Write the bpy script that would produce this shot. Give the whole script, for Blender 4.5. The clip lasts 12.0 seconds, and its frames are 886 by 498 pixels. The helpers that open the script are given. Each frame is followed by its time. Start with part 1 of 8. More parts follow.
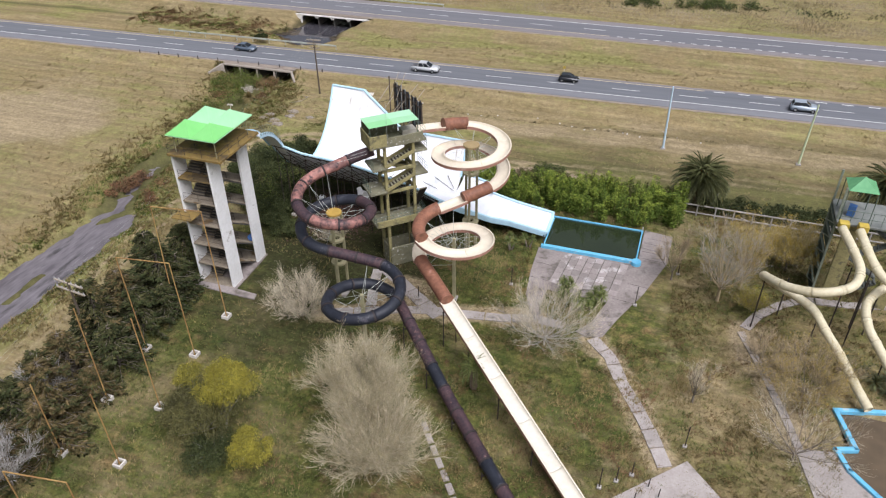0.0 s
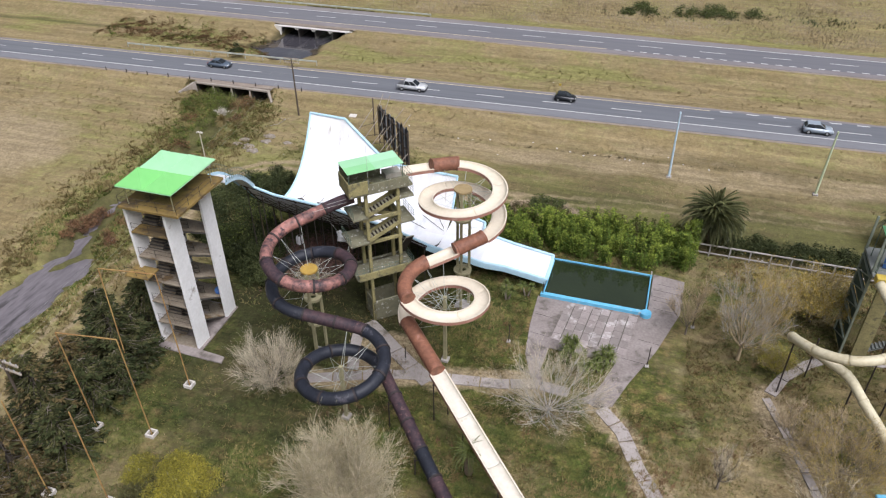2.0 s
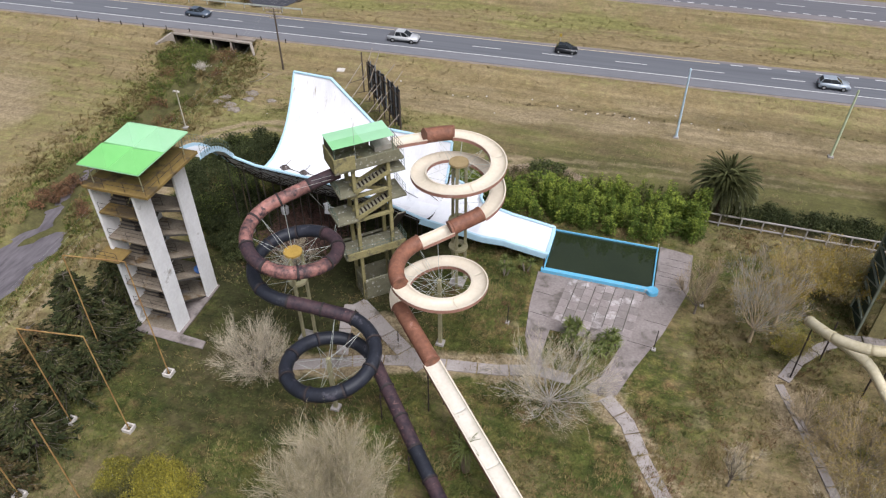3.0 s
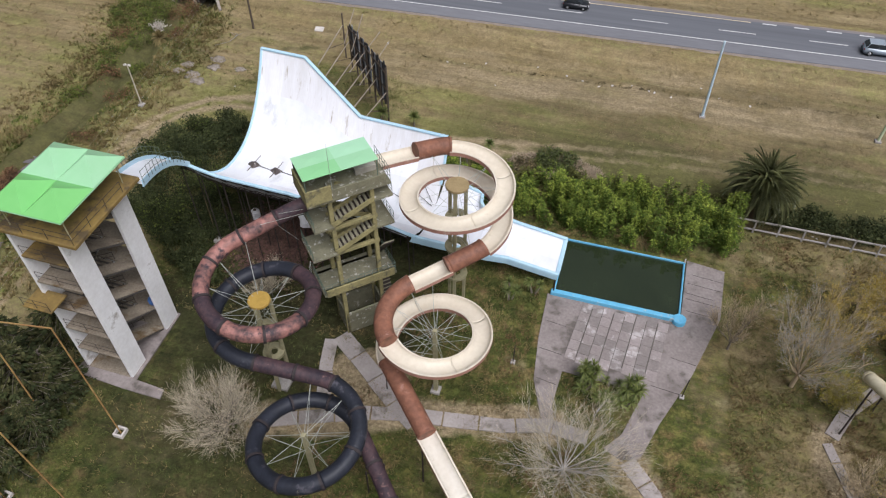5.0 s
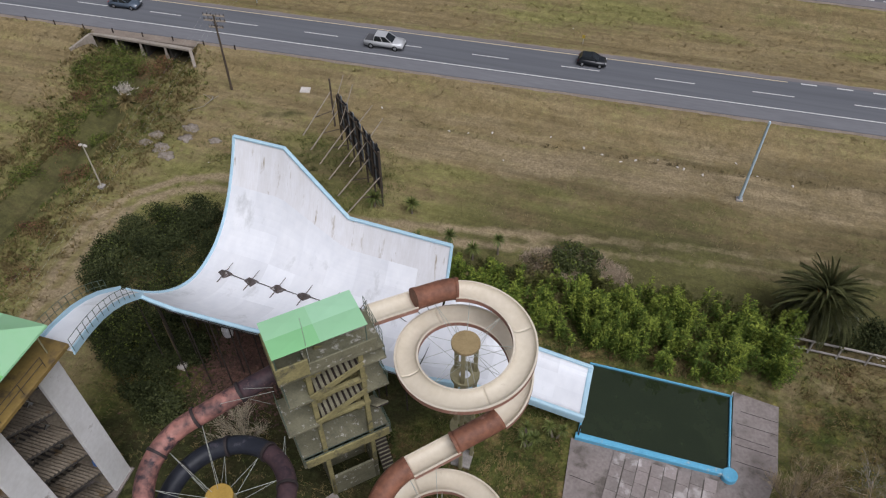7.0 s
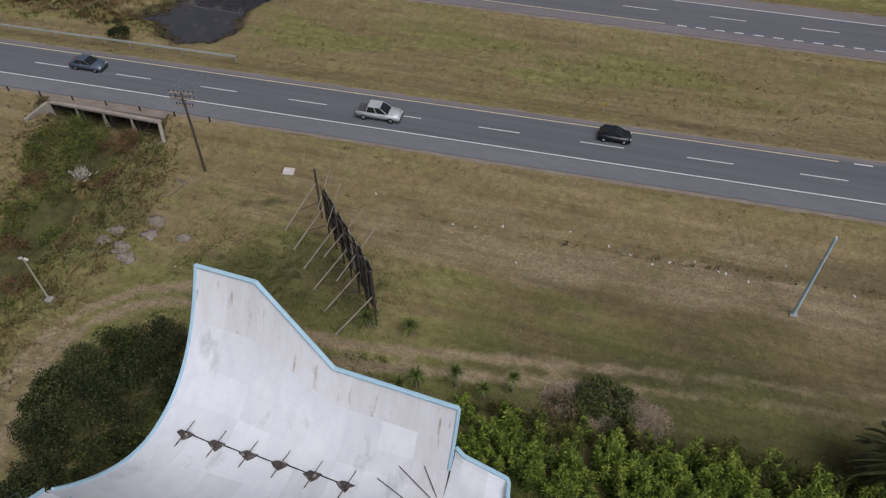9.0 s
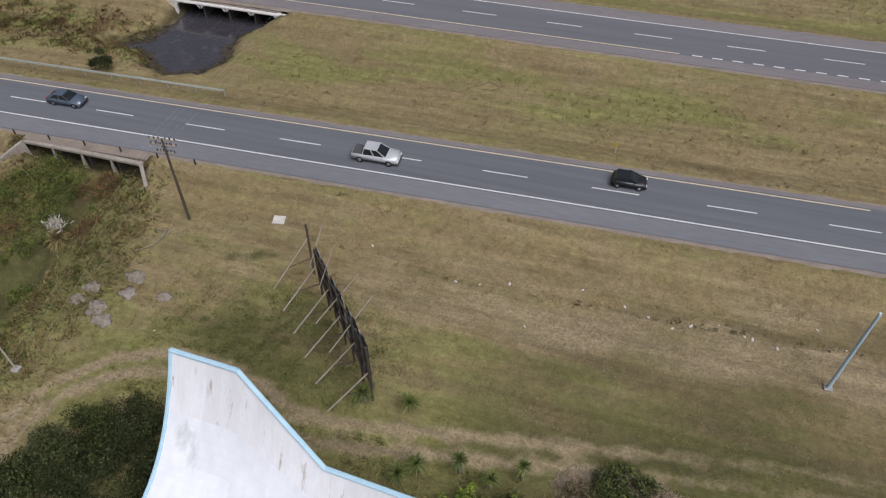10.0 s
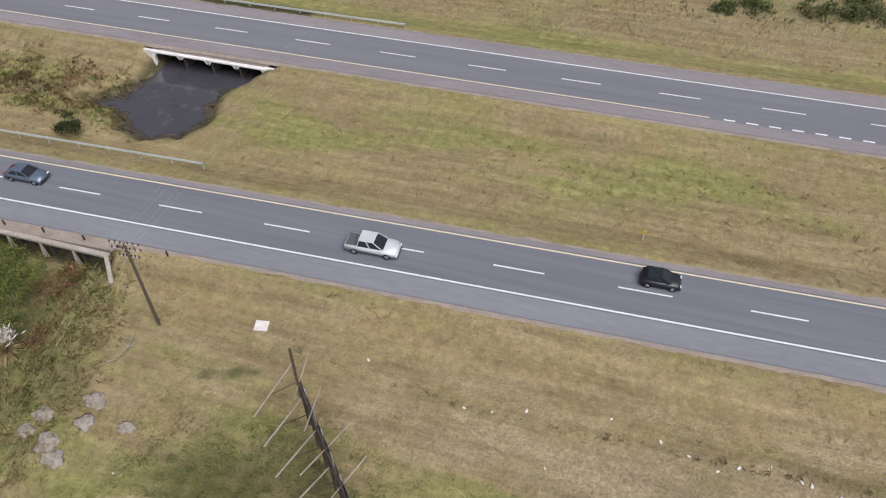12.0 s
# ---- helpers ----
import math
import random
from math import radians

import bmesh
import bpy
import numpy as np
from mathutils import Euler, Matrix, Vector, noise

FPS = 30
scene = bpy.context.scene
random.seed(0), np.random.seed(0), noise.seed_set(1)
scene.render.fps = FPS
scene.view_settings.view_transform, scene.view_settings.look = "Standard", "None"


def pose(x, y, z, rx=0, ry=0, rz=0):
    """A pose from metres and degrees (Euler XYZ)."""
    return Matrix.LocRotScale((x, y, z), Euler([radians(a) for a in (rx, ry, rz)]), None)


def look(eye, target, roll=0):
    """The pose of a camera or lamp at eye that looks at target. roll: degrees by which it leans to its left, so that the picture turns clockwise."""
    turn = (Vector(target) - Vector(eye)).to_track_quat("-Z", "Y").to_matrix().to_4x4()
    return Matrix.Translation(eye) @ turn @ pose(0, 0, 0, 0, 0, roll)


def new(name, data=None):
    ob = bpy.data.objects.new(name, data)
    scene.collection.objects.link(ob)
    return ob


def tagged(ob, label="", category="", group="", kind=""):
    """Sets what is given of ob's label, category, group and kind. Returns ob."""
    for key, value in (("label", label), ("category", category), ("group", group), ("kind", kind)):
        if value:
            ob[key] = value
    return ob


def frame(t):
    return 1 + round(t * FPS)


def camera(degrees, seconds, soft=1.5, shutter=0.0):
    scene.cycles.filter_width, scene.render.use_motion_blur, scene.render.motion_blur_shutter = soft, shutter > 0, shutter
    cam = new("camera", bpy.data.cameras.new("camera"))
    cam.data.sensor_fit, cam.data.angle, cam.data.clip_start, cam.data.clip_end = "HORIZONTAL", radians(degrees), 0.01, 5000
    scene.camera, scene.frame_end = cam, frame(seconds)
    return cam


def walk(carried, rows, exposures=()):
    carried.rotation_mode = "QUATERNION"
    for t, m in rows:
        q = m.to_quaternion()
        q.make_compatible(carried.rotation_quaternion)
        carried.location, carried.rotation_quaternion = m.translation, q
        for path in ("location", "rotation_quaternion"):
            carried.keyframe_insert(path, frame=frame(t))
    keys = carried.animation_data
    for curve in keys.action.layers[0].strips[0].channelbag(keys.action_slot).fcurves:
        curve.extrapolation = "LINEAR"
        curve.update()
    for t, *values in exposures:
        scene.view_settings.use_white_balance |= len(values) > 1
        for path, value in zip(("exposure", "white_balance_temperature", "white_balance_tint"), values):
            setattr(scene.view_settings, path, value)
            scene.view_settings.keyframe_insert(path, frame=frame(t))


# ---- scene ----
cam = camera(62.9, 12.0, soft=1.2)
METRES, EYE, TILT, LEAN, TURN = 85.05, 52.6, -2.7, 0.0, 19.3
ROWS = [
    (0.0, 0.0, 0.0, 0.0, -0.34, -32.04, 0.55),
    (0.5, 0.0002, 0.0267, 0.0016, -0.59, -32.02, 0.56),
    (1.0, 0.0006, 0.0568, 0.003, -0.87, -32.45, 0.56),
    (1.5, 0.0013, 0.0904, 0.0053, -1.08, -32.71, 0.57),
    (2.0, 0.0019, 0.1264, 0.0069, -1.3, -32.36, 0.56),
    (2.5, 0.0027, 0.1617, 0.0062, -1.58, -34.25, 0.55),
    (4.5, 0.0062, 0.3317, 0.0184, -2.34, -43.08, 0.36),
    (5.0, 0.0064, 0.3759, 0.0198, -2.47, -43.64, 0.33),
    (5.5, 0.0077, 0.4204, 0.021, -2.52, -43.67, 0.37),
    (6.0, 0.0082, 0.4651, 0.0226, -2.6, -43.66, 0.39),
    (6.5, 0.0088, 0.5108, 0.0239, -2.69, -43.65, 0.39),
    (7.0, 0.0088, 0.5567, 0.0255, -2.78, -43.64, 0.37),
    (9.0, 0.0141, 0.745, 0.0323, -2.96, -43.66, 0.55),
    (9.5, 0.0146, 0.792, 0.0336, -3.0, -43.64, 0.5),
    (10.0, 0.0158, 0.8381, 0.0347, -2.99, -43.64, 0.5),
    (10.5, 0.0167, 0.8827, 0.0369, -3.01, -43.67, 0.49),
    (11.0, 0.0175, 0.9269, 0.0391, -3.02, -43.66, 0.48),
    (11.5, 0.0187, 0.9684, 0.0423, -3.04, -43.66, 0.47),
    (12.0, 0.0181, 0.9985, 0.0441, -3.01, -43.63, 0.51),
]
EXPOSURES = [(0.0, 0.43), (2.5, 0.34), (4.5, 0.14), (6.0, -0.10), (7.0, -0.35), (8.0, -0.52), (9.0, -0.62), (9.5, -0.41), (10.5, -0.09), (11.3, 0.2), (12.0, 0.27)]
walk(cam, [(t, pose(0, 0, EYE, TILT, LEAN, TURN) @ pose(METRES * x, METRES * y, METRES * z, 90 + pitch, roll, yaw)) for t, x, y, z, yaw, pitch, roll in ROWS], EXPOSURES)

# ---------------- light ----------------
world = bpy.data.worlds.new("overcast_sky")
scene.world = world
world.use_nodes = True
wn = world.node_tree
sky = wn.nodes.new("ShaderNodeTexSky")
sky.sky_type = "NISHITA"
sky.sun_disc = False
SUN_EL, SUN_AZ = radians(58), radians(132)
sky.sun_elevation, sky.sun_rotation = SUN_EL, SUN_AZ
sky.air_density, sky.dust_density, sky.ozone_density = 1.0, 4.0, 1.0
soften = wn.nodes.new("ShaderNodeHueSaturation")
soften.inputs["Saturation"].default_value = 0.5
wn.links.new(sky.outputs[0], soften.inputs["Color"])
wn.links.new(soften.outputs[0], wn.nodes["Background"].inputs[0])
wn.nodes["Background"].inputs[1].default_value = 0.068
sun_data = bpy.data.lights.new("sun", "SUN")
sun_data.energy, sun_data.angle, sun_data.color = 3.05, radians(45), (0.985, 0.985, 1.085)
sun = new("sun", sun_data)
sun_dir = Vector((math.sin(SUN_AZ) * math.cos(SUN_EL), math.cos(SUN_AZ) * math.cos(SUN_EL), math.sin(SUN_EL)))
sun.matrix_world = look(sun_dir * 200, (0, 0, 0))

# ---------------- materials ----------------
MATS = {}


def surface(name, col, col2=None, rough=0.85, metal=0.0, scale=1.0, fine=12.0, bump=0.25, spread=0.5, island=0.0, per_object=0.0,
            streak=None, stain=None, stain_amount=0.0, stain_scale=0.4, spec=0.3):
    """A two-scale procedural surface in world metres: broad patches and fine grain, with bump, wear and stains."""
    if name in MATS:
        return MATS[name]
    m = bpy.data.materials.new(name)
    m.use_nodes = True
    t = m.node_tree
    b = t.nodes["Principled BSDF"]
    b.inputs["Roughness"].default_value = rough
    b.inputs["Metallic"].default_value = metal
    b.inputs["Specular IOR Level"].default_value = spec
    geo = t.nodes.new("ShaderNodeNewGeometry")
    pos = geo.outputs["Position"]
    if streak:
        mp = t.nodes.new("ShaderNodeMapping")
        mp.inputs["Scale"].default_value = streak
        t.links.new(pos, mp.inputs[0])
        pos = mp.outputs[0]
    n1 = t.nodes.new("ShaderNodeTexNoise")
    n1.inputs["Scale"].default_value, n1.inputs["Detail"].default_value = scale, 4
    n2 = t.nodes.new("ShaderNodeTexNoise")
    n2.inputs["Scale"].default_value, n2.inputs["Detail"].default_value = fine, 3
    t.links.new(pos, n1.inputs["Vector"])
    t.links.new(pos, n2.inputs["Vector"])
    blend = t.nodes.new("ShaderNodeMath")
    blend.operation = "MULTIPLY_ADD"
    blend.inputs[1].default_value = 0.45
    half = t.nodes.new("ShaderNodeMath")
    half.operation = "MULTIPLY"
    half.inputs[1].default_value = 0.55
    t.links.new(n1.outputs[0], half.inputs[0])
    t.links.new(n2.outputs[0], blend.inputs[0])
    t.links.new(half.outputs[0], blend.inputs[2])
    ramp = t.nodes.new("ShaderNodeValToRGB")
    ramp.color_ramp.elements[0].position = 0.5 - 0.3 * spread
    ramp.color_ramp.elements[1].position = 0.5 + 0.3 * spread
    c2 = col2 or tuple(c * 0.7 for c in col)
    ramp.color_ramp.elements[0].color = (*c2, 1)
    ramp.color_ramp.elements[1].color = (*col, 1)
    t.links.new(blend.outputs[0], ramp.inputs[0])
    out = ramp.outputs[0]
    if stain:
        n3 = t.nodes.new("ShaderNodeTexNoise")
        n3.inputs["Scale"].default_value, n3.inputs["Detail"].default_value, n3.inputs["Roughness"].default_value = stain_scale, 6, 0.65
        t.links.new(pos, n3.inputs["Vector"])
        r3 = t.nodes.new("ShaderNodeValToRGB")
        r3.color_ramp.elements[0].position, r3.color_ramp.elements[1].position = 0.62 - 0.3 * stain_amount, 0.72 - 0.3 * stain_amount
        t.links.new(n3.outputs[0], r3.inputs[0])
        mx = t.nodes.new("ShaderNodeMix")
        mx.data_type = "RGBA"
        t.links.new(r3.outputs[0], mx.inputs["Factor"])
        t.links.new(out, mx.inputs["A"])
        mx.inputs["B"].default_value = (*stain, 1)
        out = mx.outputs["Result"]
    if island or per_object:
        hs = t.nodes.new("ShaderNodeHueSaturation")
        src = geo.outputs["Random Per Island"]
        if per_object:
            src = t.nodes.new("ShaderNodeObjectInfo").outputs["Random"]
        k = island or per_object
        mr = t.nodes.new("ShaderNodeMapRange")
        mr.inputs["To Min"].default_value, mr.inputs["To Max"].default_value = 1 - k, 1 + k
        t.links.new(src, mr.inputs["Value"])
        t.links.new(mr.outputs[0], hs.inputs["Value"])
        mh = t.nodes.new("ShaderNodeMapRange")
        mh.inputs["To Min"].default_value, mh.inputs["To Max"].default_value = 0.5 + 0.04 * k, 0.5 - 0.04 * k
        t.links.new(src, mh.inputs["Value"])
        t.links.new(mh.outputs[0], hs.inputs["Hue"])
        t.links.new(out, hs.inputs["Color"])
        out = hs.outputs[0]
    t.links.new(out, b.inputs["Base Color"])
    if bump:
        bp = t.nodes.new("ShaderNodeBump")
        bp.inputs["Strength"].default_value, bp.inputs["Distance"].default_value = bump, 0.03
        t.links.new(n2.outputs[0], bp.inputs["Height"])
        t.links.new(bp.outputs[0], b.inputs["Normal"])
    MATS[name] = m
    return m


CONCRETE = surface("weathered_concrete", (0.42, 0.39, 0.36), (0.27, 0.25, 0.23), scale=0.8, fine=7, stain=(0.14, 0.13, 0.11), stain_amount=0.15)
DECK = surface("stained_deck_concrete", (0.32, 0.28, 0.262), (0.19, 0.16, 0.148), scale=0.35, fine=4, stain=(0.13, 0.112, 0.098), stain_amount=0.3, stain_scale=0.5, spread=0.55)
SLAB_PINK = surface("pinkish_paving_concrete", (0.40, 0.36, 0.335), (0.30, 0.265, 0.245), scale=0.5, fine=5, stain=(0.17, 0.15, 0.125), stain_amount=0.2, stain_scale=0.35, per_object=0.07)
TOWER_WHITE = surface("white_painted_concrete", (0.82, 0.815, 0.81), (0.70, 0.69, 0.675), scale=0.5, fine=3, stain=(0.35, 0.32, 0.28), stain_amount=0.0, stain_scale=0.5)
TOWER_GREY = surface("bare_grey_concrete", (0.29, 0.245, 0.185), (0.15, 0.122, 0.09), scale=0.7, fine=6, stain=(0.13, 0.085, 0.04), stain_amount=0.2, stain_scale=0.5)
OCHRE = surface("ochre_stained_concrete", (0.31, 0.21, 0.06), (0.15, 0.10, 0.04), scale=0.6, fine=4, stain=(0.10, 0.072, 0.038), stain_amount=0.4, spread=0.9)
OLIVE = surface("olive_painted_concrete", (0.33, 0.29, 0.135), (0.20, 0.175, 0.085), scale=1.0, fine=6, stain=(0.12, 0.11, 0.07), stain_amount=0.25, stain_scale=0.9)
OLIVE_GREY = surface("mossy_grey_concrete", (0.24, 0.228, 0.15), (0.11, 0.105, 0.07), scale=1.4, fine=8, stain=(0.50, 0.48, 0.43), stain_amount=0.16, stain_scale=2.2, spread=0.9)
GREEN_ROOF = surface("green_membrane", (0.22, 0.57, 0.19), (0.18, 0.52, 0.155), rough=0.45, scale=0.3, fine=1.2, bump=0.05, spread=1.2)
GREEN_ROOF_PALE = surface("sun_bleached_green_membrane", (0.36, 0.62, 0.39), (0.29, 0.58, 0.31), rough=0.45, scale=0.3, fine=1.2, bump=0.05, spread=1.2)
WHITE_FRP = surface("white_fibreglass_sheet", (0.82, 0.83, 0.85), (0.72, 0.735, 0.765), rough=0.4, scale=0.35, fine=1.5, bump=0.04, stain=(0.60, 0.61, 0.62), stain_amount=0.12, stain_scale=0.4, streak=(1, 0.5, 0.6), per_object=0.07)
WHITE_DIRTY = surface("rust_streaked_white_sheet", (0.80, 0.80, 0.82), (0.72, 0.71, 0.71), rough=0.45, scale=0.6, fine=3, bump=0.05, stain=(0.40, 0.345, 0.27), stain_amount=0.1, stain_scale=0.8, streak=(2.2, 0.4, 0.35), per_object=0.06)
BLUE_PAINT = surface("pale_blue_paint", (0.49, 0.69, 0.79), (0.39, 0.59, 0.71), rough=0.5, scale=1.2, fine=8, stain=(0.5, 0.53, 0.53), stain_amount=0.0, stain_scale=1.2)
POOL_BLUE = surface("pool_blue_paint", (0.16, 0.50, 0.72), (0.12, 0.40, 0.60), rough=0.5, scale=1.5, fine=8, stain=(0.42, 0.5, 0.53), stain_amount=0.1, stain_scale=1.2)
CREAM = surface("cream_fibreglass", (0.70, 0.63, 0.51), (0.62, 0.55, 0.43), rough=0.4, scale=0.5, fine=3, bump=0.05, stain=(0.40, 0.31, 0.2), stain_amount=-0.05, stain_scale=0.8)
CREAM_PALE = surface("bleached_cream_fibreglass", (0.71, 0.665, 0.58), (0.61, 0.56, 0.47), rough=0.45, scale=0.5, fine=3, bump=0.05, stain=(0.45, 0.38, 0.28), stain_amount=-0.02, stain_scale=0.9)
HULL_PINK = surface("dusty_pink_fibreglass", (0.40, 0.215, 0.165), (0.29, 0.145, 0.105), rough=0.6, scale=0.8, fine=5, stain=(0.5, 0.4, 0.33), stain_amount=0.05, stain_scale=1.2)
CREAM_RIM = surface("pale_cream_rim", (0.72, 0.65, 0.54), (0.62, 0.54, 0.42), rough=0.5, scale=1, fine=6, bump=0.05)
RUST_FRP = surface("rust_brown_fibreglass", (0.30, 0.13, 0.08), (0.14, 0.065, 0.043), rough=0.6, scale=0.6, fine=3, stain=(0.40, 0.22, 0.17), stain_amount=0.1, stain_scale=0.9, bump=0.1)
PINK_FRP = surface("faded_pink_fibreglass", (0.40, 0.188, 0.155), (0.050, 0.035, 0.038), rough=0.55, scale=0.75, fine=2.6, spread=0.42, stain=(0.04, 0.03, 0.037), stain_amount=0.30, stain_scale=1.1, bump=0.1)
MOTTLED_FRP = surface("peeling_dark_fibreglass", (0.092, 0.053, 0.056), (0.024, 0.019, 0.027), rough=0.6, scale=0.9, fine=3.5, spread=0.55, stain=(0.22, 0.12, 0.105), stain_amount=0.05, stain_scale=2.4, bump=0.1)
BLACK_FRP = surface("black_fibreglass", (0.026, 0.029, 0.040), (0.014, 0.016, 0.022), rough=0.5, scale=0.7, fine=4, stain=(0.08, 0.075, 0.09), stain_amount=0.1, stain_scale=0.9, bump=0.08)
SEAM = surface("dark_seam_flange", (0.045, 0.035, 0.035), (0.03, 0.025, 0.026), rough=0.7)
GALV = surface("pale_galvanised_rod", (0.50, 0.52, 0.47), (0.38, 0.40, 0.36), rough=0.5, metal=0.3, scale=3)
GREEN_STEEL = surface("dull_green_steel", (0.12, 0.16, 0.12), (0.08, 0.11, 0.085), rough=0.6, scale=3)
DARK_STEEL = surface("dark_rusty_steel", (0.055, 0.042, 0.036), (0.035, 0.028, 0.025), rough=0.75, scale=2)
BLACK_PANEL = surface("weathered_black_boarding", (0.055, 0.057, 0.07), (0.03, 0.03, 0.038), scale=1, fine=6, stain=(0.3, 0.31, 0.33), stain_amount=0.1, stain_scale=0.9, per_object=0.3)
BOARD_PALE = surface("bleached_grey_board", (0.42, 0.44, 0.48), (0.22, 0.23, 0.26), scale=1.2, fine=6, stain=(0.06, 0.06, 0.07), stain_amount=0.2, stain_scale=0.9)
HUB_YELLOW = surface("ochre_hub_plate", (0.46, 0.30, 0.07), (0.35, 0.22, 0.05), rough=0.6, scale=2, fine=9)
HUB_TAN = surface("tan_hub_plate", (0.36, 0.27, 0.14), (0.27, 0.20, 0.10), rough=0.6, scale=2, fine=9)
POST_OLIVE = surface("pale_olive_post", (0.36, 0.33, 0.20), (0.25, 0.23, 0.135), scale=1.5, fine=7)
YELLOW_POLE = surface("rusty_yellow_pole", (0.50, 0.35, 0.13), (0.20, 0.075, 0.035), rough=0.75, scale=0.35, fine=3, spread=0.7)
WOOD_GREY = surface("grey_weathered_wood", (0.44, 0.38, 0.31), (0.32, 0.27, 0.22), scale=1.5, fine=8)
WOOD_DARK = surface("dark_timber", (0.11, 0.085, 0.065), (0.07, 0.055, 0.042), scale=1.5, fine=8)
WHITE_BLOCK = surface("whitewashed_block", (0.66, 0.62, 0.57), (0.5, 0.46, 0.42), scale=2, fine=9)
ASPHALT = surface("asphalt", (0.160, 0.166, 0.181), (0.112, 0.117, 0.130), rough=0.9, scale=0.35, fine=1.6, bump=0.1, streak=(0.03, 1, 1), spread=0.6)
ASPHALT_OLD = surface("greyed_asphalt", (0.168, 0.168, 0.182), (0.128, 0.128, 0.140), rough=0.9, scale=0.35, fine=1.6, bump=0.1, streak=(0.03, 1, 1), spread=0.6)
SHOULDER = surface("pale_shoulder_asphalt", (0.205, 0.207, 0.22), (0.165, 0.166, 0.178), rough=0.9, scale=0.3, fine=3, bump=0.15, streak=(0.2, 1, 1))
SHOULDER_OLD = surface("purplish_chip_shoulder", (0.235, 0.215, 0.215), (0.18, 0.163, 0.163), rough=0.9, scale=0.4, fine=4, bump=0.2, streak=(0.25, 1, 1), stain=(0.09, 0.085, 0.085), stain_amount=-0.1, stain_scale=0.15)
GRAVEL = surface("gravel_verge", (0.30, 0.25, 0.205), (0.20, 0.165, 0.135), scale=0.6, fine=6, bump=0.5)
LINE_WHITE = surface("white_road_paint", (0.70, 0.70, 0.68), (0.58, 0.58, 0.57), scale=1.5, fine=9)
LINE_YELLOW = surface("yellow_road_paint", (0.70, 0.59, 0.41), (0.56, 0.46, 0.31), scale=1.5, fine=9)
MUD = surface("wet_grey_mud", (0.205, 0.185, 0.195), (0.095, 0.083, 0.09), rough=0.5, scale=0.5, fine=2.6, bump=0.9, spec=0.5, spread=0.4, streak=(1.0, 0.22, 1.0), stain=(0.06, 0.054, 0.055), stain_amount=0.22, stain_scale=0.5)
GREEN_WATER = surface("murky_green_water", (0.026, 0.036, 0.017), (0.018, 0.026, 0.012), rough=0.03, scale=0.2, fine=1.0, bump=0.006, spec=0.8)
BROWN_WATER = surface("murky_brown_water", (0.13, 0.095, 0.06), (0.095, 0.07, 0.045), rough=0.08, scale=0.2, fine=0.8, bump=0.015, spec=0.5)
DARK_WATER = surface("dark_ditch_water", (0.066, 0.062, 0.070), (0.042, 0.040, 0.046), rough=0.04, scale=0.35, fine=1.5, bump=0.01, spread=0.9, spec=1.0, stain=(0.08, 0.074, 0.08), stain_amount=0.15, stain_scale=0.5)
TWIG_PALE = surface("pale_bare_twigs", (0.62, 0.545, 0.405), (0.44, 0.38, 0.28), scale=0.6, fine=6, island=0.25, bump=0)
TWIG_TAN = surface("tan_bare_twigs", (0.44, 0.35, 0.22), (0.33, 0.26, 0.165), scale=0.6, fine=6, island=0.25, bump=0)
TWIG_WHITE = surface("ash_white_twigs", (0.42, 0.40, 0.38), (0.33, 0.31, 0.29), scale=0.6, fine=6, island=0.2, bump=0)
BARK = surface("grey_bark", (0.23, 0.195, 0.16), (0.15, 0.125, 0.10), scale=1.5, fine=8)
LEAF_DARK = surface("dark_evergreen_leaf", (0.056, 0.067, 0.026), (0.018, 0.024, 0.010), spec=0.1, rough=0.75, scale=0.4, fine=1.2, island=0.28, bump=0)
LEAF_OLIVE = surface("olive_brown_leaf", (0.145, 0.115, 0.05), (0.07, 0.058, 0.028), rough=0.6, scale=0.4, fine=2, island=0.45, bump=0)
LEAF_BAMBOO = surface("bamboo_leaf", (0.150, 0.212, 0.036), (0.05, 0.088, 0.018), rough=0.7, spec=0.15, scale=0.6, fine=1.0, spread=0.5, island=0.25, bump=0)
LEAF_THICKET = surface("olive_thicket_leaf", (0.15, 0.15, 0.045), (0.05, 0.058, 0.02), rough=0.7, spec=0.15, scale=0.5, fine=1.2, spread=0.6, island=0.3, bump=0)
LEAF_BAMBOO_TIP = surface("young_bamboo_leaf", (0.285, 0.345, 0.058), (0.155, 0.21, 0.036), rough=0.7, spec=0.15, scale=0.4, fine=1.0, spread=0.5, island=0.22, bump=0)
LEAF_GOLD = surface("yellow_green_leaf", (0.41, 0.35, 0.05), (0.22, 0.195, 0.03), rough=0.55, scale=0.5, fine=1.5, island=0.14, bump=0)
LEAF_AMBER = surface("amber_autumn_leaf", (0.42, 0.32, 0.06), (0.32, 0.225, 0.045), rough=0.55, scale=0.5, fine=2, island=0.3, bump=0)
BRUSH_GREEN = surface("fresh_green_brush_leaf", (0.165, 0.205, 0.042), (0.036, 0.052, 0.014), rough=0.7, spec=0.15, scale=0.9, fine=2, island=0.35, bump=0)
LEAF_MID = surface("mid_green_leaf", (0.085, 0.10, 0.032), (0.05, 0.062, 0.022), rough=0.6, scale=0.4, fine=2, island=0.4, bump=0)
PALM_LEAF = surface("grey_green_palm_leaf", (0.175, 0.185, 0.08), (0.062, 0.07, 0.03), rough=0.38, spec=0.5, scale=0.6, fine=3, island=0.35, bump=0)
PALM_DRY = surface("dead_palm_frond", (0.20, 0.145, 0.08), (0.13, 0.095, 0.055), scale=0.8, fine=4, island=0.3, bump=0)
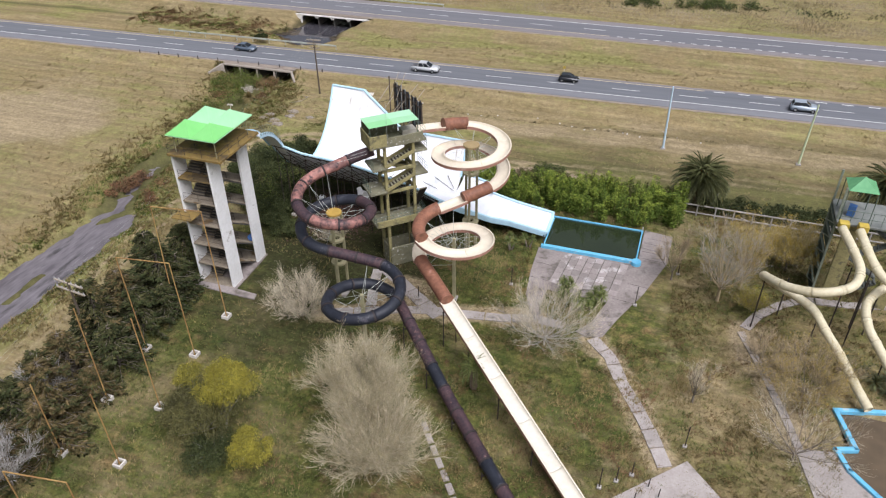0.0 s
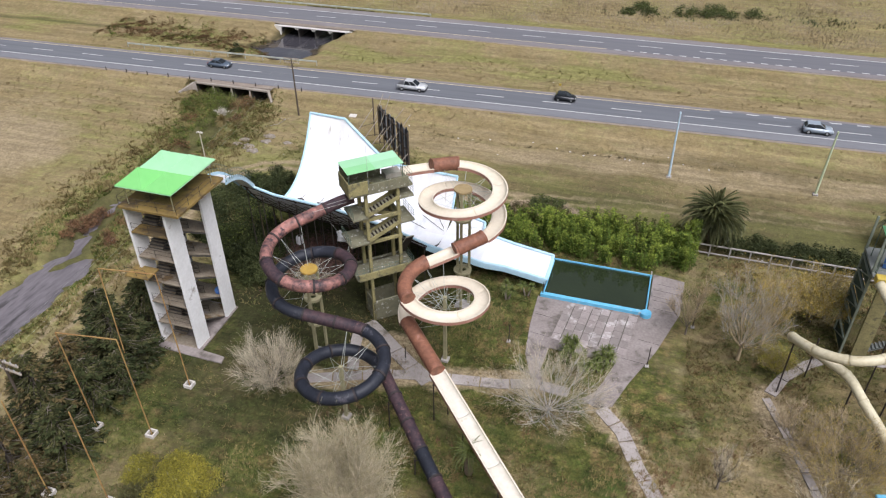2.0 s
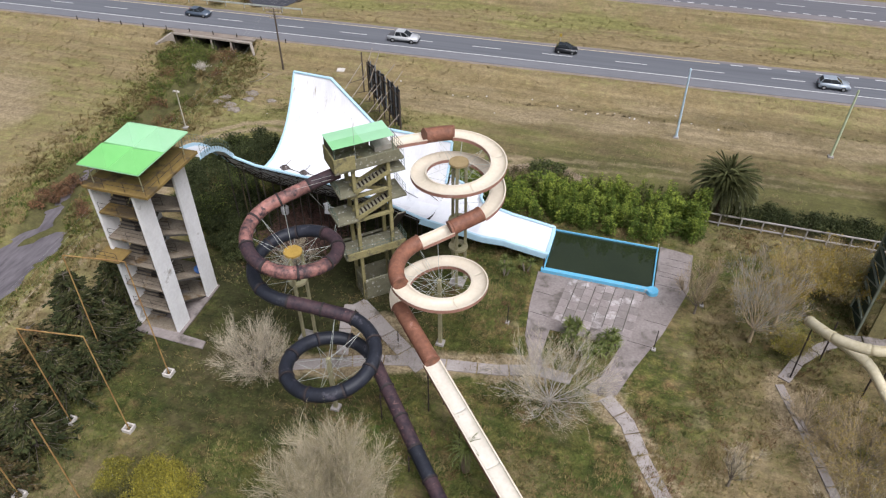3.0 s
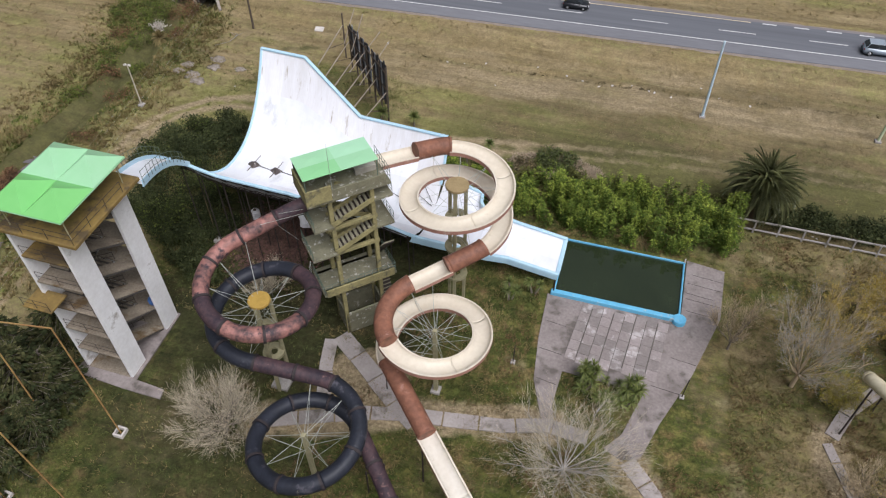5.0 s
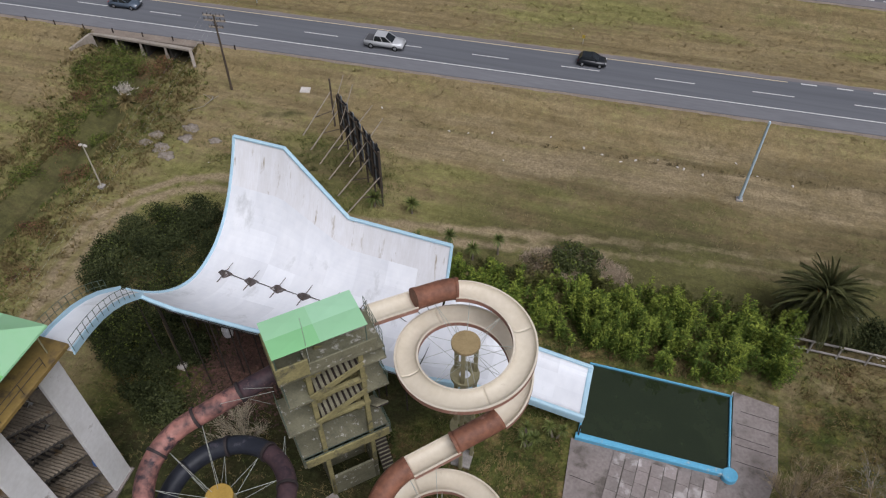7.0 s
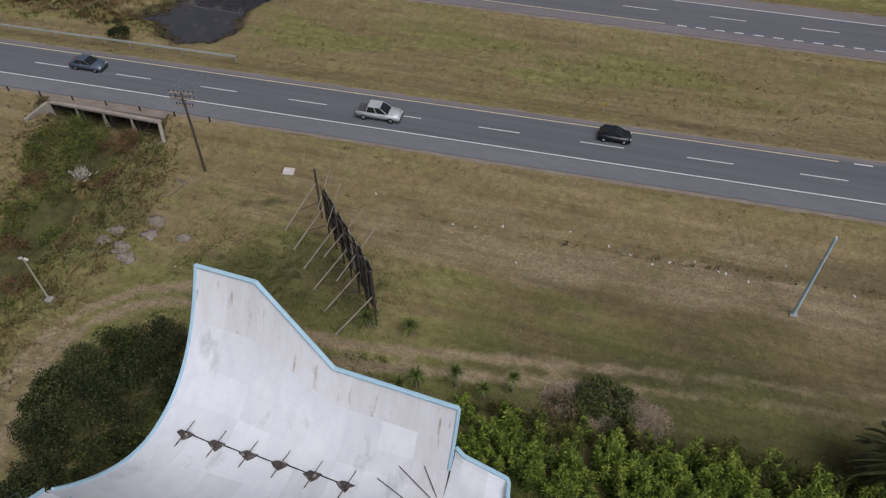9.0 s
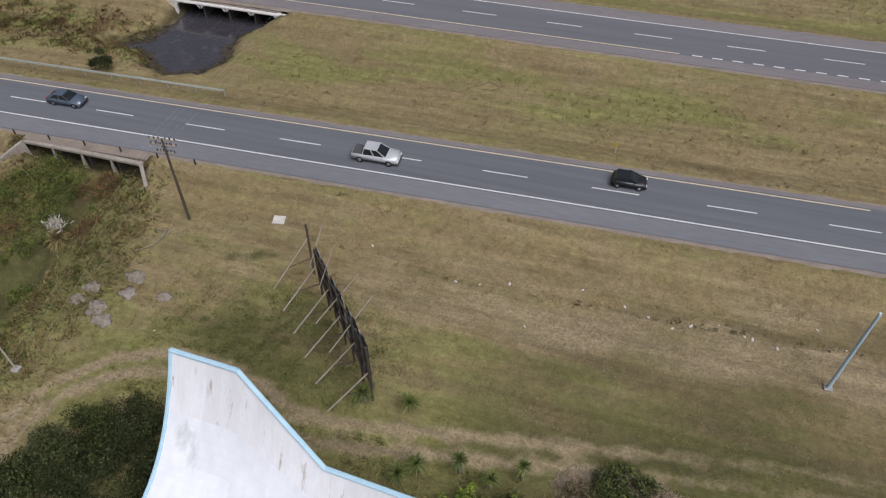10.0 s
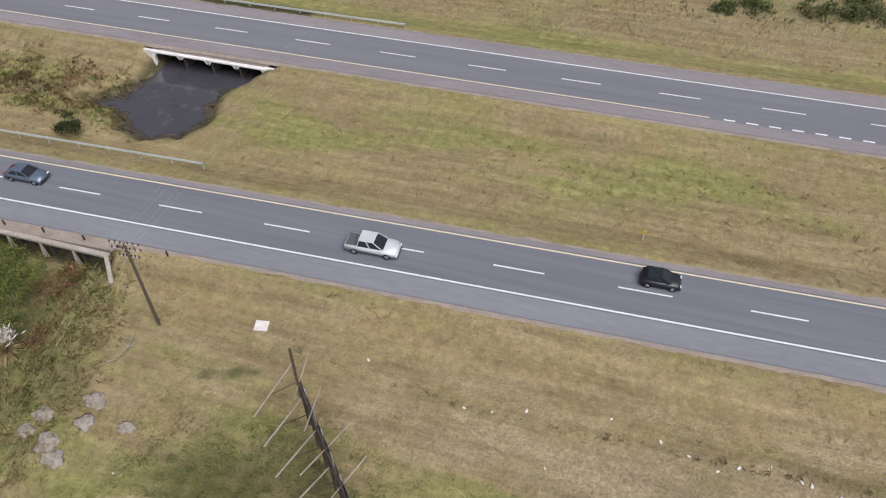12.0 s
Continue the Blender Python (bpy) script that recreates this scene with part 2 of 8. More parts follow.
YUCCA_LEAF = surface("yucca_leaf", (0.17, 0.20, 0.055), (0.09, 0.115, 0.034), rough=0.5, scale=0.6, fine=3, island=0.35, bump=0)
GRASS_DRY = surface("dry_grass_blades", (0.33, 0.265, 0.145), (0.26, 0.205, 0.108), scale=0.15, fine=0.8, island=0.2, bump=0)
GRASS_FIELD = surface("pale_olive_field_blades", (0.275, 0.255, 0.10), (0.20, 0.19, 0.066), scale=0.15, fine=0.8, island=0.2, bump=0)
GRASS_GREEN = surface("green_grass_blades", (0.155, 0.165, 0.048), (0.078, 0.095, 0.027), scale=0.15, fine=0.8, island=0.28, bump=0)
PAMPAS = surface("pampas_plume", (0.50, 0.46, 0.40), (0.4, 0.36, 0.3), scale=1, fine=5, island=0.15, bump=0)
SOIL_PALE = surface("pale_rubble", (0.36, 0.315, 0.28), (0.17, 0.14, 0.095), scale=1.6, fine=5, bump=0.5)
GLASS_DARK = surface("dark_car_glass", (0.02, 0.024, 0.028), (0.015, 0.018, 0.02), rough=0.05, spec=0.6, bump=0)
RUBBER = surface("tyre_rubber", (0.02, 0.02, 0.02), (0.014, 0.014, 0.014), rough=0.85)
ALLOY = surface("alloy_rim", (0.5, 0.5, 0.5), (0.4, 0.4, 0.4), rough=0.3, metal=0.8, bump=0)
PLASTIC_YELLOW = surface("yellow_entry_box", (0.56, 0.42, 0.08), (0.42, 0.30, 0.055), rough=0.5)
PLASTIC_BLUE = surface("blue_tarpaulin", (0.06, 0.15, 0.36), (0.04, 0.10, 0.26), rough=0.6)
LAMP_RED = surface("red_lamp_lens", (0.35, 0.02, 0.02), (0.28, 0.015, 0.015), rough=0.2, bump=0)
LAMP_CLEAR = surface("clear_lamp_lens", (0.75, 0.76, 0.78), (0.65, 0.66, 0.68), rough=0.15, bump=0)


def paint(name, col):
    return surface(name, col, tuple(c * 0.9 for c in col), rough=0.28, metal=0.15, scale=0.8, fine=3, bump=0.01, spec=0.6)


# ---------------- mesh tools ----------------
def thing(name, label, category, group="", kind="", at=(0, 0, 0)):
    ob = new(name)
    ob.empty_display_size = 0.3
    ob.location = at
    return tagged(ob, label, category, group, kind)


def link(name, mesh, material, parent=None, label=""):
    ob = new(name, mesh)
    if material:
        mesh.materials.append(material)
    if parent:
        ob.parent = parent
    if label:
        ob["label"] = label
    return ob


def part(name, bm, material, parent=None, label="", smooth=False):
    mesh = bpy.data.meshes.new(name)
    bmesh.ops.recalc_face_normals(bm, faces=bm.faces[:])
    bm.to_mesh(mesh)
    bm.free()
    if smooth:
        mesh.shade_smooth()
    return link(name, mesh, material, parent, label)


def raw(name, verts, faces, material, parent=None, label="", smooth=False):
    mesh = bpy.data.meshes.new(name)
    mesh.from_pydata([tuple(v) for v in verts], [], [tuple(f) for f in faces])
    mesh.update()
    if smooth:
        mesh.shade_smooth()
    return link(name, mesh, material, parent, label)


def box(bm, c, s, m=None, bevel=0.0):
    """A box of size s centred on c, turned by matrix m, with bevelled edges."""
    mm = Matrix.Translation(c) @ (m or Matrix()) @ Matrix.Diagonal((*s, 1))
    r = bmesh.ops.create_cube(bm, size=1.0, matrix=mm)
    if bevel:
        edges = list({e for v in r["verts"] for e in v.link_edges})
        bmesh.ops.bevel(bm, geom=edges, offset=bevel, segments=1, affect="EDGES", profile=0.5)
    return bm


def bar(bm, a, b, w, h=None, bevel=0.0):
    """A square bar from a to b."""
    a, b = Vector(a), Vector(b)
    d = b - a
    q = d.to_track_quat("Z", "Y").to_matrix().to_4x4()
    return box(bm, (a + b) / 2, (w, h or w, d.length), q, bevel)


def rod(bm, a, b, r0, r1=None, n=8):
    """A round bar from a to b, tapering from r0 to r1."""
    a, b = Vector(a), Vector(b)
    d = b - a
    q = Matrix.Translation((a + b) / 2) @ d.to_track_quat("Z", "Y").to_matrix().to_4x4()
    bmesh.ops.create_cone(bm, cap_ends=True, segments=n, radius1=r0, radius2=r0 if r1 is None else r1, depth=d.length, matrix=q)
    return bm


def prism(bm, outline, z0, z1):
    """A solid from a plan outline between two heights."""
    low = [bm.verts.new((x, y, z0)) for x, y in outline]
    top = [bm.verts.new((x, y, z1)) for x, y in outline]
    n = len(outline)
    bm.faces.new(top)
    bm.faces.new(low[::-1])
    for i in range(n):
        bm.faces.new((low[i], low[(i + 1) % n], top[(i + 1) % n], top[i]))
    return bm


def sweep(pts, sides, ups, profile, closed=True, caps=True):
    """Verts and faces of a profile (across, up) carried along pts."""
    n, k = len(pts), len(profile)
    verts = [p + s * a + u * b for p, s, u in zip(pts, sides, ups) for a, b in profile]
    faces = []
    for i in range(n - 1):
        for j in range(k if closed else k - 1):
            j2 = (j + 1) % k
            faces.append((i * k + j, i * k + j2, (i + 1) * k + j2, (i + 1) * k + j))
    if closed and caps:
        faces.append(tuple(range(k))[::-1])
        faces.append(tuple((n - 1) * k + j for j in range(k)))
    return verts, faces


def along(a, b, t):
    return tuple(p + (q - p) * t for p, q in zip(a, b))

WILLOW = surface("olive_willow_leaf", (0.18, 0.17, 0.06), (0.085, 0.082, 0.03), rough=0.6, scale=0.5, fine=1.5, island=0.25, bump=0)
GRASS_OLIVE = surface("straw_olive_blades", (0.30, 0.25, 0.10), (0.175, 0.125, 0.058), scale=0.35, fine=1.2, spread=0.7, island=0.35, bump=0)
CONIFER = surface("blue_green_conifer_spray", (0.083, 0.084, 0.034), (0.026, 0.029, 0.013), spec=0.08, rough=0.8, scale=0.5, fine=2.5, island=0.5, bump=0)
CONIFER_BROWN = surface("bronzed_conifer_spray", (0.15, 0.115, 0.05), (0.055, 0.045, 0.022), spec=0.08, rough=0.8, scale=0.5, fine=2.5, island=0.45, bump=0)
FRUIT = surface("orange_fruit_stalk", (0.38, 0.15, 0.03), (0.28, 0.10, 0.025), scale=4)
ROOF_MINT = surface("mint_roof_sheet", (0.42, 0.70, 0.47), (0.35, 0.64, 0.40), rough=0.45, scale=0.4, fine=1.5, bump=0.05, spread=1.2)
ROOF_BRIGHT = surface("bright_green_roof_sheet", (0.29, 0.61, 0.30), (0.25, 0.57, 0.26), rough=0.45, scale=0.4, fine=1.5, bump=0.05, spread=1.2)
ROOF_MID = surface("mid_green_roof_sheet", (0.36, 0.64, 0.39), (0.31, 0.60, 0.34), rough=0.45, scale=0.4, fine=1.5, bump=0.05, spread=1.2)

# ---------------- ground ----------------
ROAD_Z = 1.4


def smooth(e0, e1, v):
    u = np.clip((v - e0) / (e1 - e0), 0, 1)
    return u * u * (3 - 2 * u)


def near_line(px, py, pts):
    """Distance to a polyline and how far along it, 0 to 1."""
    best = np.full(np.shape(px), 1e9)
    where = np.zeros(np.shape(px))
    for i in range(len(pts) - 1):
        (ax, ay), (bx, by) = pts[i], pts[i + 1]
        dx, dy = bx - ax, by - ay
        u = np.clip(((px - ax) * dx + (py - ay) * dy) / (dx * dx + dy * dy), 0, 1)
        d = np.hypot(px - ax - u * dx, py - ay - u * dy)
        hit = d < best
        best = np.where(hit, d, best)
        where = np.where(hit, (i + u) / (len(pts) - 1), where)
    return best, where


def wobble(px, py, f, seed):
    """Cheap smooth noise from -1 to 1."""
    a = np.sin(px * f * 1.7 + seed * 1.3 + 1.9 * np.sin(py * f * 1.1 + seed)) * np.cos(py * f * 1.5 - seed * 0.7 + 1.6 * np.sin(px * f * 0.9 - seed))
    b = np.sin(px * f * 3.9 - seed + np.sin(py * f * 3.1)) * np.cos(py * f * 4.3 + seed * 2)
    return 0.65 * a + 0.35 * b


CREEK = [(-80, 122), (-79, 117), (-76.5, 110), (-75, 101), (-74.5, 91), (-75.2, 79), (-73.4, 70), (-70.8, 64.5), (-71.2, 50), (-70.8, 30), (-70, -10), (-75, -90)]
ISLES = ([(-72.2, 64.2), (-70.6, 67.6)], [(-70.9, 51.4), (-70.7, 46.2)], [(-71.6, 40.0), (-70.4, 34.0)])


def road1(px):
    return 127.25 + 0.038 * px


def road2(px):
    return 160.2 + 0.01 * px


POND = [(-92.8, 142.7), (-89.0, 144.7), (-88.2, 148.5), (-87.8, 153.5), (-72.4, 153.5), (-76.2, 149.7), (-76.7, 146.6), (-75.6, 142.6), (-77.4, 139.1), (-80.9, 137.7), (-84.9, 139.1), (-87, 141.7), (-89.4, 142.3)]


def shore(px, py):
    """Distance to the pond's edge, negative inside."""
    px, py = np.asarray(px, float), np.asarray(py, float)
    d, _ = near_line(px, py, POND + POND[:1])
    inside = np.zeros(np.shape(px), bool)
    for (ax, ay), (bx, by) in zip(POND, POND[1:] + POND[:1]):
        cross = (ay > py) != (by > py)
        inside ^= cross & (px < ax + (py - ay) / (by - ay + 1e-9) * (bx - ax))
    return np.where(inside, -d, d) + 0.5 * wobble(px, py, 0.8, 5) + 0.5 * wobble(px * 0.5, py, 1.9, 15)


def height(px, py):
    d1, d2 = py - road1(px), py - road2(px)
    h = -0.06 + 0.05 * wobble(px, py, 0.35, 1) + 0.16 * wobble(px, py, 0.09, 2) * smooth(88, 100, py) - 0.1 * smooth(-60, -75, px)
    bank1 = smooth(10.5, 5.6, np.abs(d1)) * (ROAD_Z - 0.16 - h)
    bank2 = smooth(12.0, 6.8, np.abs(d2)) * (ROAD_Z - 0.16 - h)
    mid = -0.2 * smooth(5, 10, d1) * smooth(-6, -11, d2) * smooth(-40, -60, px)
    h = h + np.maximum(bank1, bank2) + mid
    dc, wc = near_line(px, py, CREEK)
    wide = 0.3 + 2.3 * smooth(0.585, 0.615, wc) + 0.9 * smooth(0.64, 0.74, wc) + 0.7 * wobble(px, py, 0.42, 3) + 0.5 * wobble(px, py, 1.3, 14)
    cut = 1.0 * smooth(wide + 1.6, wide - 0.4, dc) * smooth(-3, -9, d1)
    for isle in ISLES:
        di, _ = near_line(px, py, isle)
        cut = cut * (1 - 0.62 * smooth(1.0, 0.3, di + 0.25 * wobble(px, py, 1.3, 17)))
    h = h - cut
    pool = shore(px, py)
    h = h - (h + 2.0) * smooth(2.6, -1.0, pool) * smooth(-4.0, -5.5, d2) * smooth(4.0, 7.0, d1)
    in1 = (px > -86.9) & (px < -72.0) & (py > 117.4) & (d1 < 0.5)
    h = np.where(in1, np.minimum(h, -1.5), h)
    in2 = (px > -88.0) & (px < -72.2) & (py > 151.6) & (d2 < 2.5)
    h = np.where(in2, np.minimum(h, -2.0), h)
    front1 = smooth(-89, -86, px) * smooth(-70, -73, px) * smooth(112, 115.0, py) * (py <= 117.5)
    h = h * (1 - front1) + front1 * np.minimum(h, -0.75 + 0.2 * wobble(px, py, 0.7, 3))
    in_pool = (px > -12.9) & (px < -1.4) & (py > 76.2) & (py < 83.2)
    h = np.where(in_pool, -1.0, h)
    in_pool2 = (px > 20) & (px < 37) & (py > 42) & (py < 58)
    return np.where(in_pool2, -0.9, h)


def axis(lo, hi, step, far, grow=1.28):
    core = list(np.arange(lo, hi + 0.01, step))
    s, left = step, [lo]
    while left[-1] > -far:
        s *= grow
        left.append(left[-1] - s)
    s, right = step, [hi]
    while right[-1] < far:
        s *= grow
        right.append(right[-1] + s)
    return np.array(left[:0:-1] + core + right[1:])


gx, gy = axis(-130, 55, 0.8, 3200), axis(14, 176, 0.8, 3200)
GX, GY = np.meshgrid(gx, gy)
GZ = height(GX, GY)
nx, ny = len(gx), len(gy)
verts = np.stack([GX.ravel(), GY.ravel(), GZ.ravel()], 1)
ii = (np.arange(ny - 1)[:, None] * nx + np.arange(nx - 1)[None, :]).ravel()
quads = np.stack([ii, ii + 1, ii + nx + 1, ii + nx], 1)
gmesh = bpy.data.meshes.new("ground")
gmesh.vertices.add(len(verts))
gmesh.vertices.foreach_set("co", verts.ravel())
gmesh.loops.add(quads.size)
gmesh.loops.foreach_set("vertex_index", quads.ravel().astype(np.int32))
gmesh.polygons.add(len(quads))
gmesh.polygons.foreach_set("loop_start", np.arange(0, quads.size, 4, dtype=np.int32))
gmesh.polygons.foreach_set("loop_total", np.full(len(quads), 4, dtype=np.int32))
gmesh.update(calc_edges=True)
gmesh.shade_smooth()

WORN = ([(-4.3, 60.6), (-2.0, 58.2), (1.3, 52.2), (4.6, 45.6)], [(-33.5, 55.6), (-22.2, 59.6), (-10.9, 61.9)], [(10.8, 66.8), (13.6, 59.0), (15.9, 51.6)])
TRACK = [(-62, 70), (-63.2, 77), (-64.4, 82), (-65.1, 86.5), (-63.4, 90.8), (-60.2, 94.2), (-56.5, 95.8), (-51.5, 96.2), (-47.4, 95.2), (-43.7, 93.6), (-40.7, 93.2), (-36, 93.9), (-31, 94.9), (-10, 98.5), (5, 100.5), (30, 103), (80, 107)]
DITCH = [(-51, 113.2), (-43, 112.8), (-33.6, 111.8), (-22.6, 112.2), (-5.3, 112.9), (4, 113.5), (30, 116), (80, 119)]
LANE = [(-62, 20), (-62.0, 36), (-62.3, 45), (-62.6, 52), (-63.7, 59), (-64.3, 66), (-63.6, 72), (-62, 80)]


def zones(px, py):
    """How green, how bare and how dark to colour the ground."""
    d1, d2 = py - road1(px), py - road2(px)
    park = smooth(-56, -50, px) * smooth(92, 87, py)
    green = 0.30 + 0.28 * wobble(px, py, 0.055, 1) + 0.16 * wobble(px, py, 0.21, 2)
    green = green + park * (0.50 + 0.34 * wobble(px, py, 0.15, 4) + 0.16 * wobble(px, py, 0.5, 14))
    green = green + 0.35 * smooth(14, 4, np.hypot((px + 24) / 1.7, py - 66))
    green = green - 0.36 * park * smooth(-4, 4, px) + 0.22 * park * smooth(-16, -26, px) * smooth(42, 54, py) - 0.07 * park * smooth(44, 38, py)
    strip = smooth(88, 92, py) * smooth(122, 117, py)
    green = green + strip * (0.16 * np.sin(py * 1.9 + 0.1 * px + 0.8 * wobble(px, py, 0.12, 6)) - 0.05) + 0.32 * strip * smooth(6, 1, np.abs(py - 96 - 0.09 * px)) * smooth(-45, -30, px)
    green = green - 0.22 * strip * smooth(98, 106, py) + 0.5 * strip * smooth(0.1, 0.7, wobble(px * 0.45, py, 0.16, 44)) * smooth(112, 104, py)
    median = smooth(5.5, 8, d1) * smooth(-6.5, -9, d2)
    green = green + median * (1.1 * smooth(12, 16, d1) * smooth(-8, -13, d2) * (0.35 + 0.65 * wobble(px * 0.3, py, 0.30, 7)) - 0.22)
    green = green + 0.45 * smooth(6.6, 8, d2) * smooth(15, 11, d2)
    green = green + 0.5 * smooth(1.3, 0.5, np.hypot((px + 48) / 6.5, (py - 102) / 7) + 0.25 * wobble(px, py, 0.3, 19))
    green = green + 0.3 * smooth(1.2, 0.5, np.hypot((px + 66) / 8, (py - 96) / 8) + 0.2 * wobble(px, py, 0.3, 20))
    field = smooth(-60, -72, px) * smooth(120, 114, py)
    green = green + 0.14 * field * (py > 60)
    dc, _ = near_line(px, py, CREEK)
    green = green + 0.42 * smooth(8.5, 3.5, dc) * smooth(-6, -9, d1) + 0.35 * smooth(13, 5, dc) * smooth(95, 104, py) * smooth(-6, -9, d1)
    dt, _ = near_line(px, py, TRACK)
    green = green + 0.55 * smooth(6.0, 2.4, dt + 0.8 * wobble(px, py, 0.3, 48)) * smooth(-66, -60, px) * smooth(-22, -32, px) * (py > 88)
    dd, _ = near_line(px, py, DITCH)
    dl, _ = near_line(px, py, LANE)
    bare = 1.0 * smooth(0.95, 0.35, np.abs(dt + 0.2 * wobble(px, py, 0.8, 24) - 0.95)) * (0.5 + 0.5 * smooth(-6, -28, px)) * smooth(40, 20, px)
    sdd = py - np.interp(px, [p[0] for p in DITCH], [p[1] for p in DITCH]) + 1.2 * wobble(px, py, 0.16, 8)
    east = smooth(-50, -34, px)
    bare = np.maximum(bare, (0.72 + 0.3 * wobble(px * 0.5, py, 0.3, 26)) * smooth(-8, -4, sdd) * smooth(0.6, -1, sdd) * east * (py < 118))
    bare = np.maximum(bare, (0.36 + 0.5 * wobble(px * 0.6, py, 0.22, 27)) * smooth(-0.5, 1.5, sdd) * smooth(8, 3, sdd) * east * (py < 122))
    green = green + (0.20 + 0.24 * wobble(px * 0.5, py, 0.3, 28)) * smooth(-5, -8.5, sdd) * smooth(90, 93, py) * smooth(-44, -34, px) * (py < 116)
    bare = np.maximum(bare, 0.45 * smooth(-17, -10, d1) * smooth(-5, -7, d1) * smooth(-50, -35, px) * (0.6 + 0.6 * wobble(px * 0.4, py, 0.2, 23)))
    bare = np.maximum(bare, 1.0 * smooth(0.75, 0.25, np.abs(dl + 0.25 * wobble(px, py, 0.7, 45) - 1.05)) * (py < 78) * (0.62 + 0.38 * smooth(42, 56, py)))
    green = green + 0.55 * smooth(3.6, 2.2, np.abs(dl - 3.0)) * (px < -63) * (py < 76)
    bare = np.maximum(bare, 0.95 * smooth(1.25, 0.7, np.hypot((px + 108) / 16, (py - 88) / 12) + 0.18 * wobble(px, py, 0.2, 9)))
    bare = np.maximum(bare, 0.55 * smooth(6, 2, np.hypot((px + 112) / 1.5, py - 103) + 2 * wobble(px, py, 0.3, 3)))
    bare = np.maximum(bare, park * 0.55 * smooth(-30, -12, px) * smooth(0.35, 0.75, wobble(px, py, 0.28, 11)))
    bare = np.maximum(bare, 1.0 * smooth(4.2, 2.8, np.hypot((px + 26.6) / 1.1, py - 61.6)))
    for line in WORN:
        dw, _ = near_line(px, py, line)
        bare = np.maximum(bare, 1.0 * smooth(2.2, 1.1, dw + 0.5 * wobble(px, py, 0.5, 13)))
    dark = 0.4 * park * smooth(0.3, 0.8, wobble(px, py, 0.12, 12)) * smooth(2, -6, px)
    # shade below the half-pipe, painted into the bare soil colour
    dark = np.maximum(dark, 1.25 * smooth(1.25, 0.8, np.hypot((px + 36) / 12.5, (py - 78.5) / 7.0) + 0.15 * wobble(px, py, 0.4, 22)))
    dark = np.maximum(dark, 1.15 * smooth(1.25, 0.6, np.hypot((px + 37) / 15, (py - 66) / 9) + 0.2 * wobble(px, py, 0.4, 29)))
    dark = np.maximum(dark, 0.42 * smooth(4.2, 1.0, np.abs(py - 94.0) + 1.2 * wobble(px, py, 0.35, 49)) * smooth(-32, -26, px) * smooth(14, 6, px))
    dark = np.maximum(dark, 0.38 * smooth(-15, -11, d2) * smooth(-6.3, -8, d2))
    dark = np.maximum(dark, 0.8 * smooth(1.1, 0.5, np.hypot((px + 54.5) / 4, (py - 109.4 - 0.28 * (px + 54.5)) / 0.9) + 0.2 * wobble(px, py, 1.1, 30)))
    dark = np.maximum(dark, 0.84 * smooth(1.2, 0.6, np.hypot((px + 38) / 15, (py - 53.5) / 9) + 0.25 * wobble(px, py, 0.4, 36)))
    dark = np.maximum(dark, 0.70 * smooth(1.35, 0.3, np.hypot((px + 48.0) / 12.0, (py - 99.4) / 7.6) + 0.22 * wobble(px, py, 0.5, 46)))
    dark = np.maximum(dark, (0.48 + 0.14 * smooth(-22, -8, px) + 0.18 * smooth(105, 99, py) + 0.18 * wobble(px * 0.4, py, 0.25, 51)) * strip * smooth(-40, -24, px) * smooth(117, 108, py - 0.25 * (px + 20)))
    dark = np.maximum(dark, 0.6 * smooth(1.2, 0.5, np.hypot((px + 73) / 9, (py - 103) / 9) + 0.3 * wobble(px, py, 0.4, 47)))
    bed, _ = near_line(px, py, [(-89, 142.4), (-105, 143.6), (-121, 144.2), (-146, 143.4), (-190, 142)])
    dark = np.maximum(dark, 0.75 * smooth(1.6, 0.4, bed + 0.7 * wobble(px, py, 0.5, 38)))
    sd = shore(px, py)
    dark = np.maximum(dark, 1.2 * smooth(1.1, 0.2, np.abs(sd - 0.3) + 0.5 * wobble(px, py, 1.3, 6)) * (sd < 3))
    dark = np.maximum(dark, 0.6 * smooth(0.5, 0.1, dd + 0.25 * wobble(px, py, 1.4, 8)) * smooth(-50, -40, px) * smooth(-0.6, 0.1, wobble(px, py, 0.35, 35)))
    dark = np.maximum(dark, 0.85 * smooth(5.5, 2, dc + wobble(px, py, 0.6, 52)) * smooth(-8, -11, d1))
    # ground inside the culverts coloured dark for mud and shade
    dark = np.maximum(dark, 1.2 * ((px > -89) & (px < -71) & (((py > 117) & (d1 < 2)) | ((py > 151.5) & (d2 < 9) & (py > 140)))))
    return np.clip(green, 0, 1), np.clip(bare, 0, 1), np.clip(dark, 0, 1)


def lawn(px, py):
    return smooth(-56, -50, px) * smooth(92, 87, py)


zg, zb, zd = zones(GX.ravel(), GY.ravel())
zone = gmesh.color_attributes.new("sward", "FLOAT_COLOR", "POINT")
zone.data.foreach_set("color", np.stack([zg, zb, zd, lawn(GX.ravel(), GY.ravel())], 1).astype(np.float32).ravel())


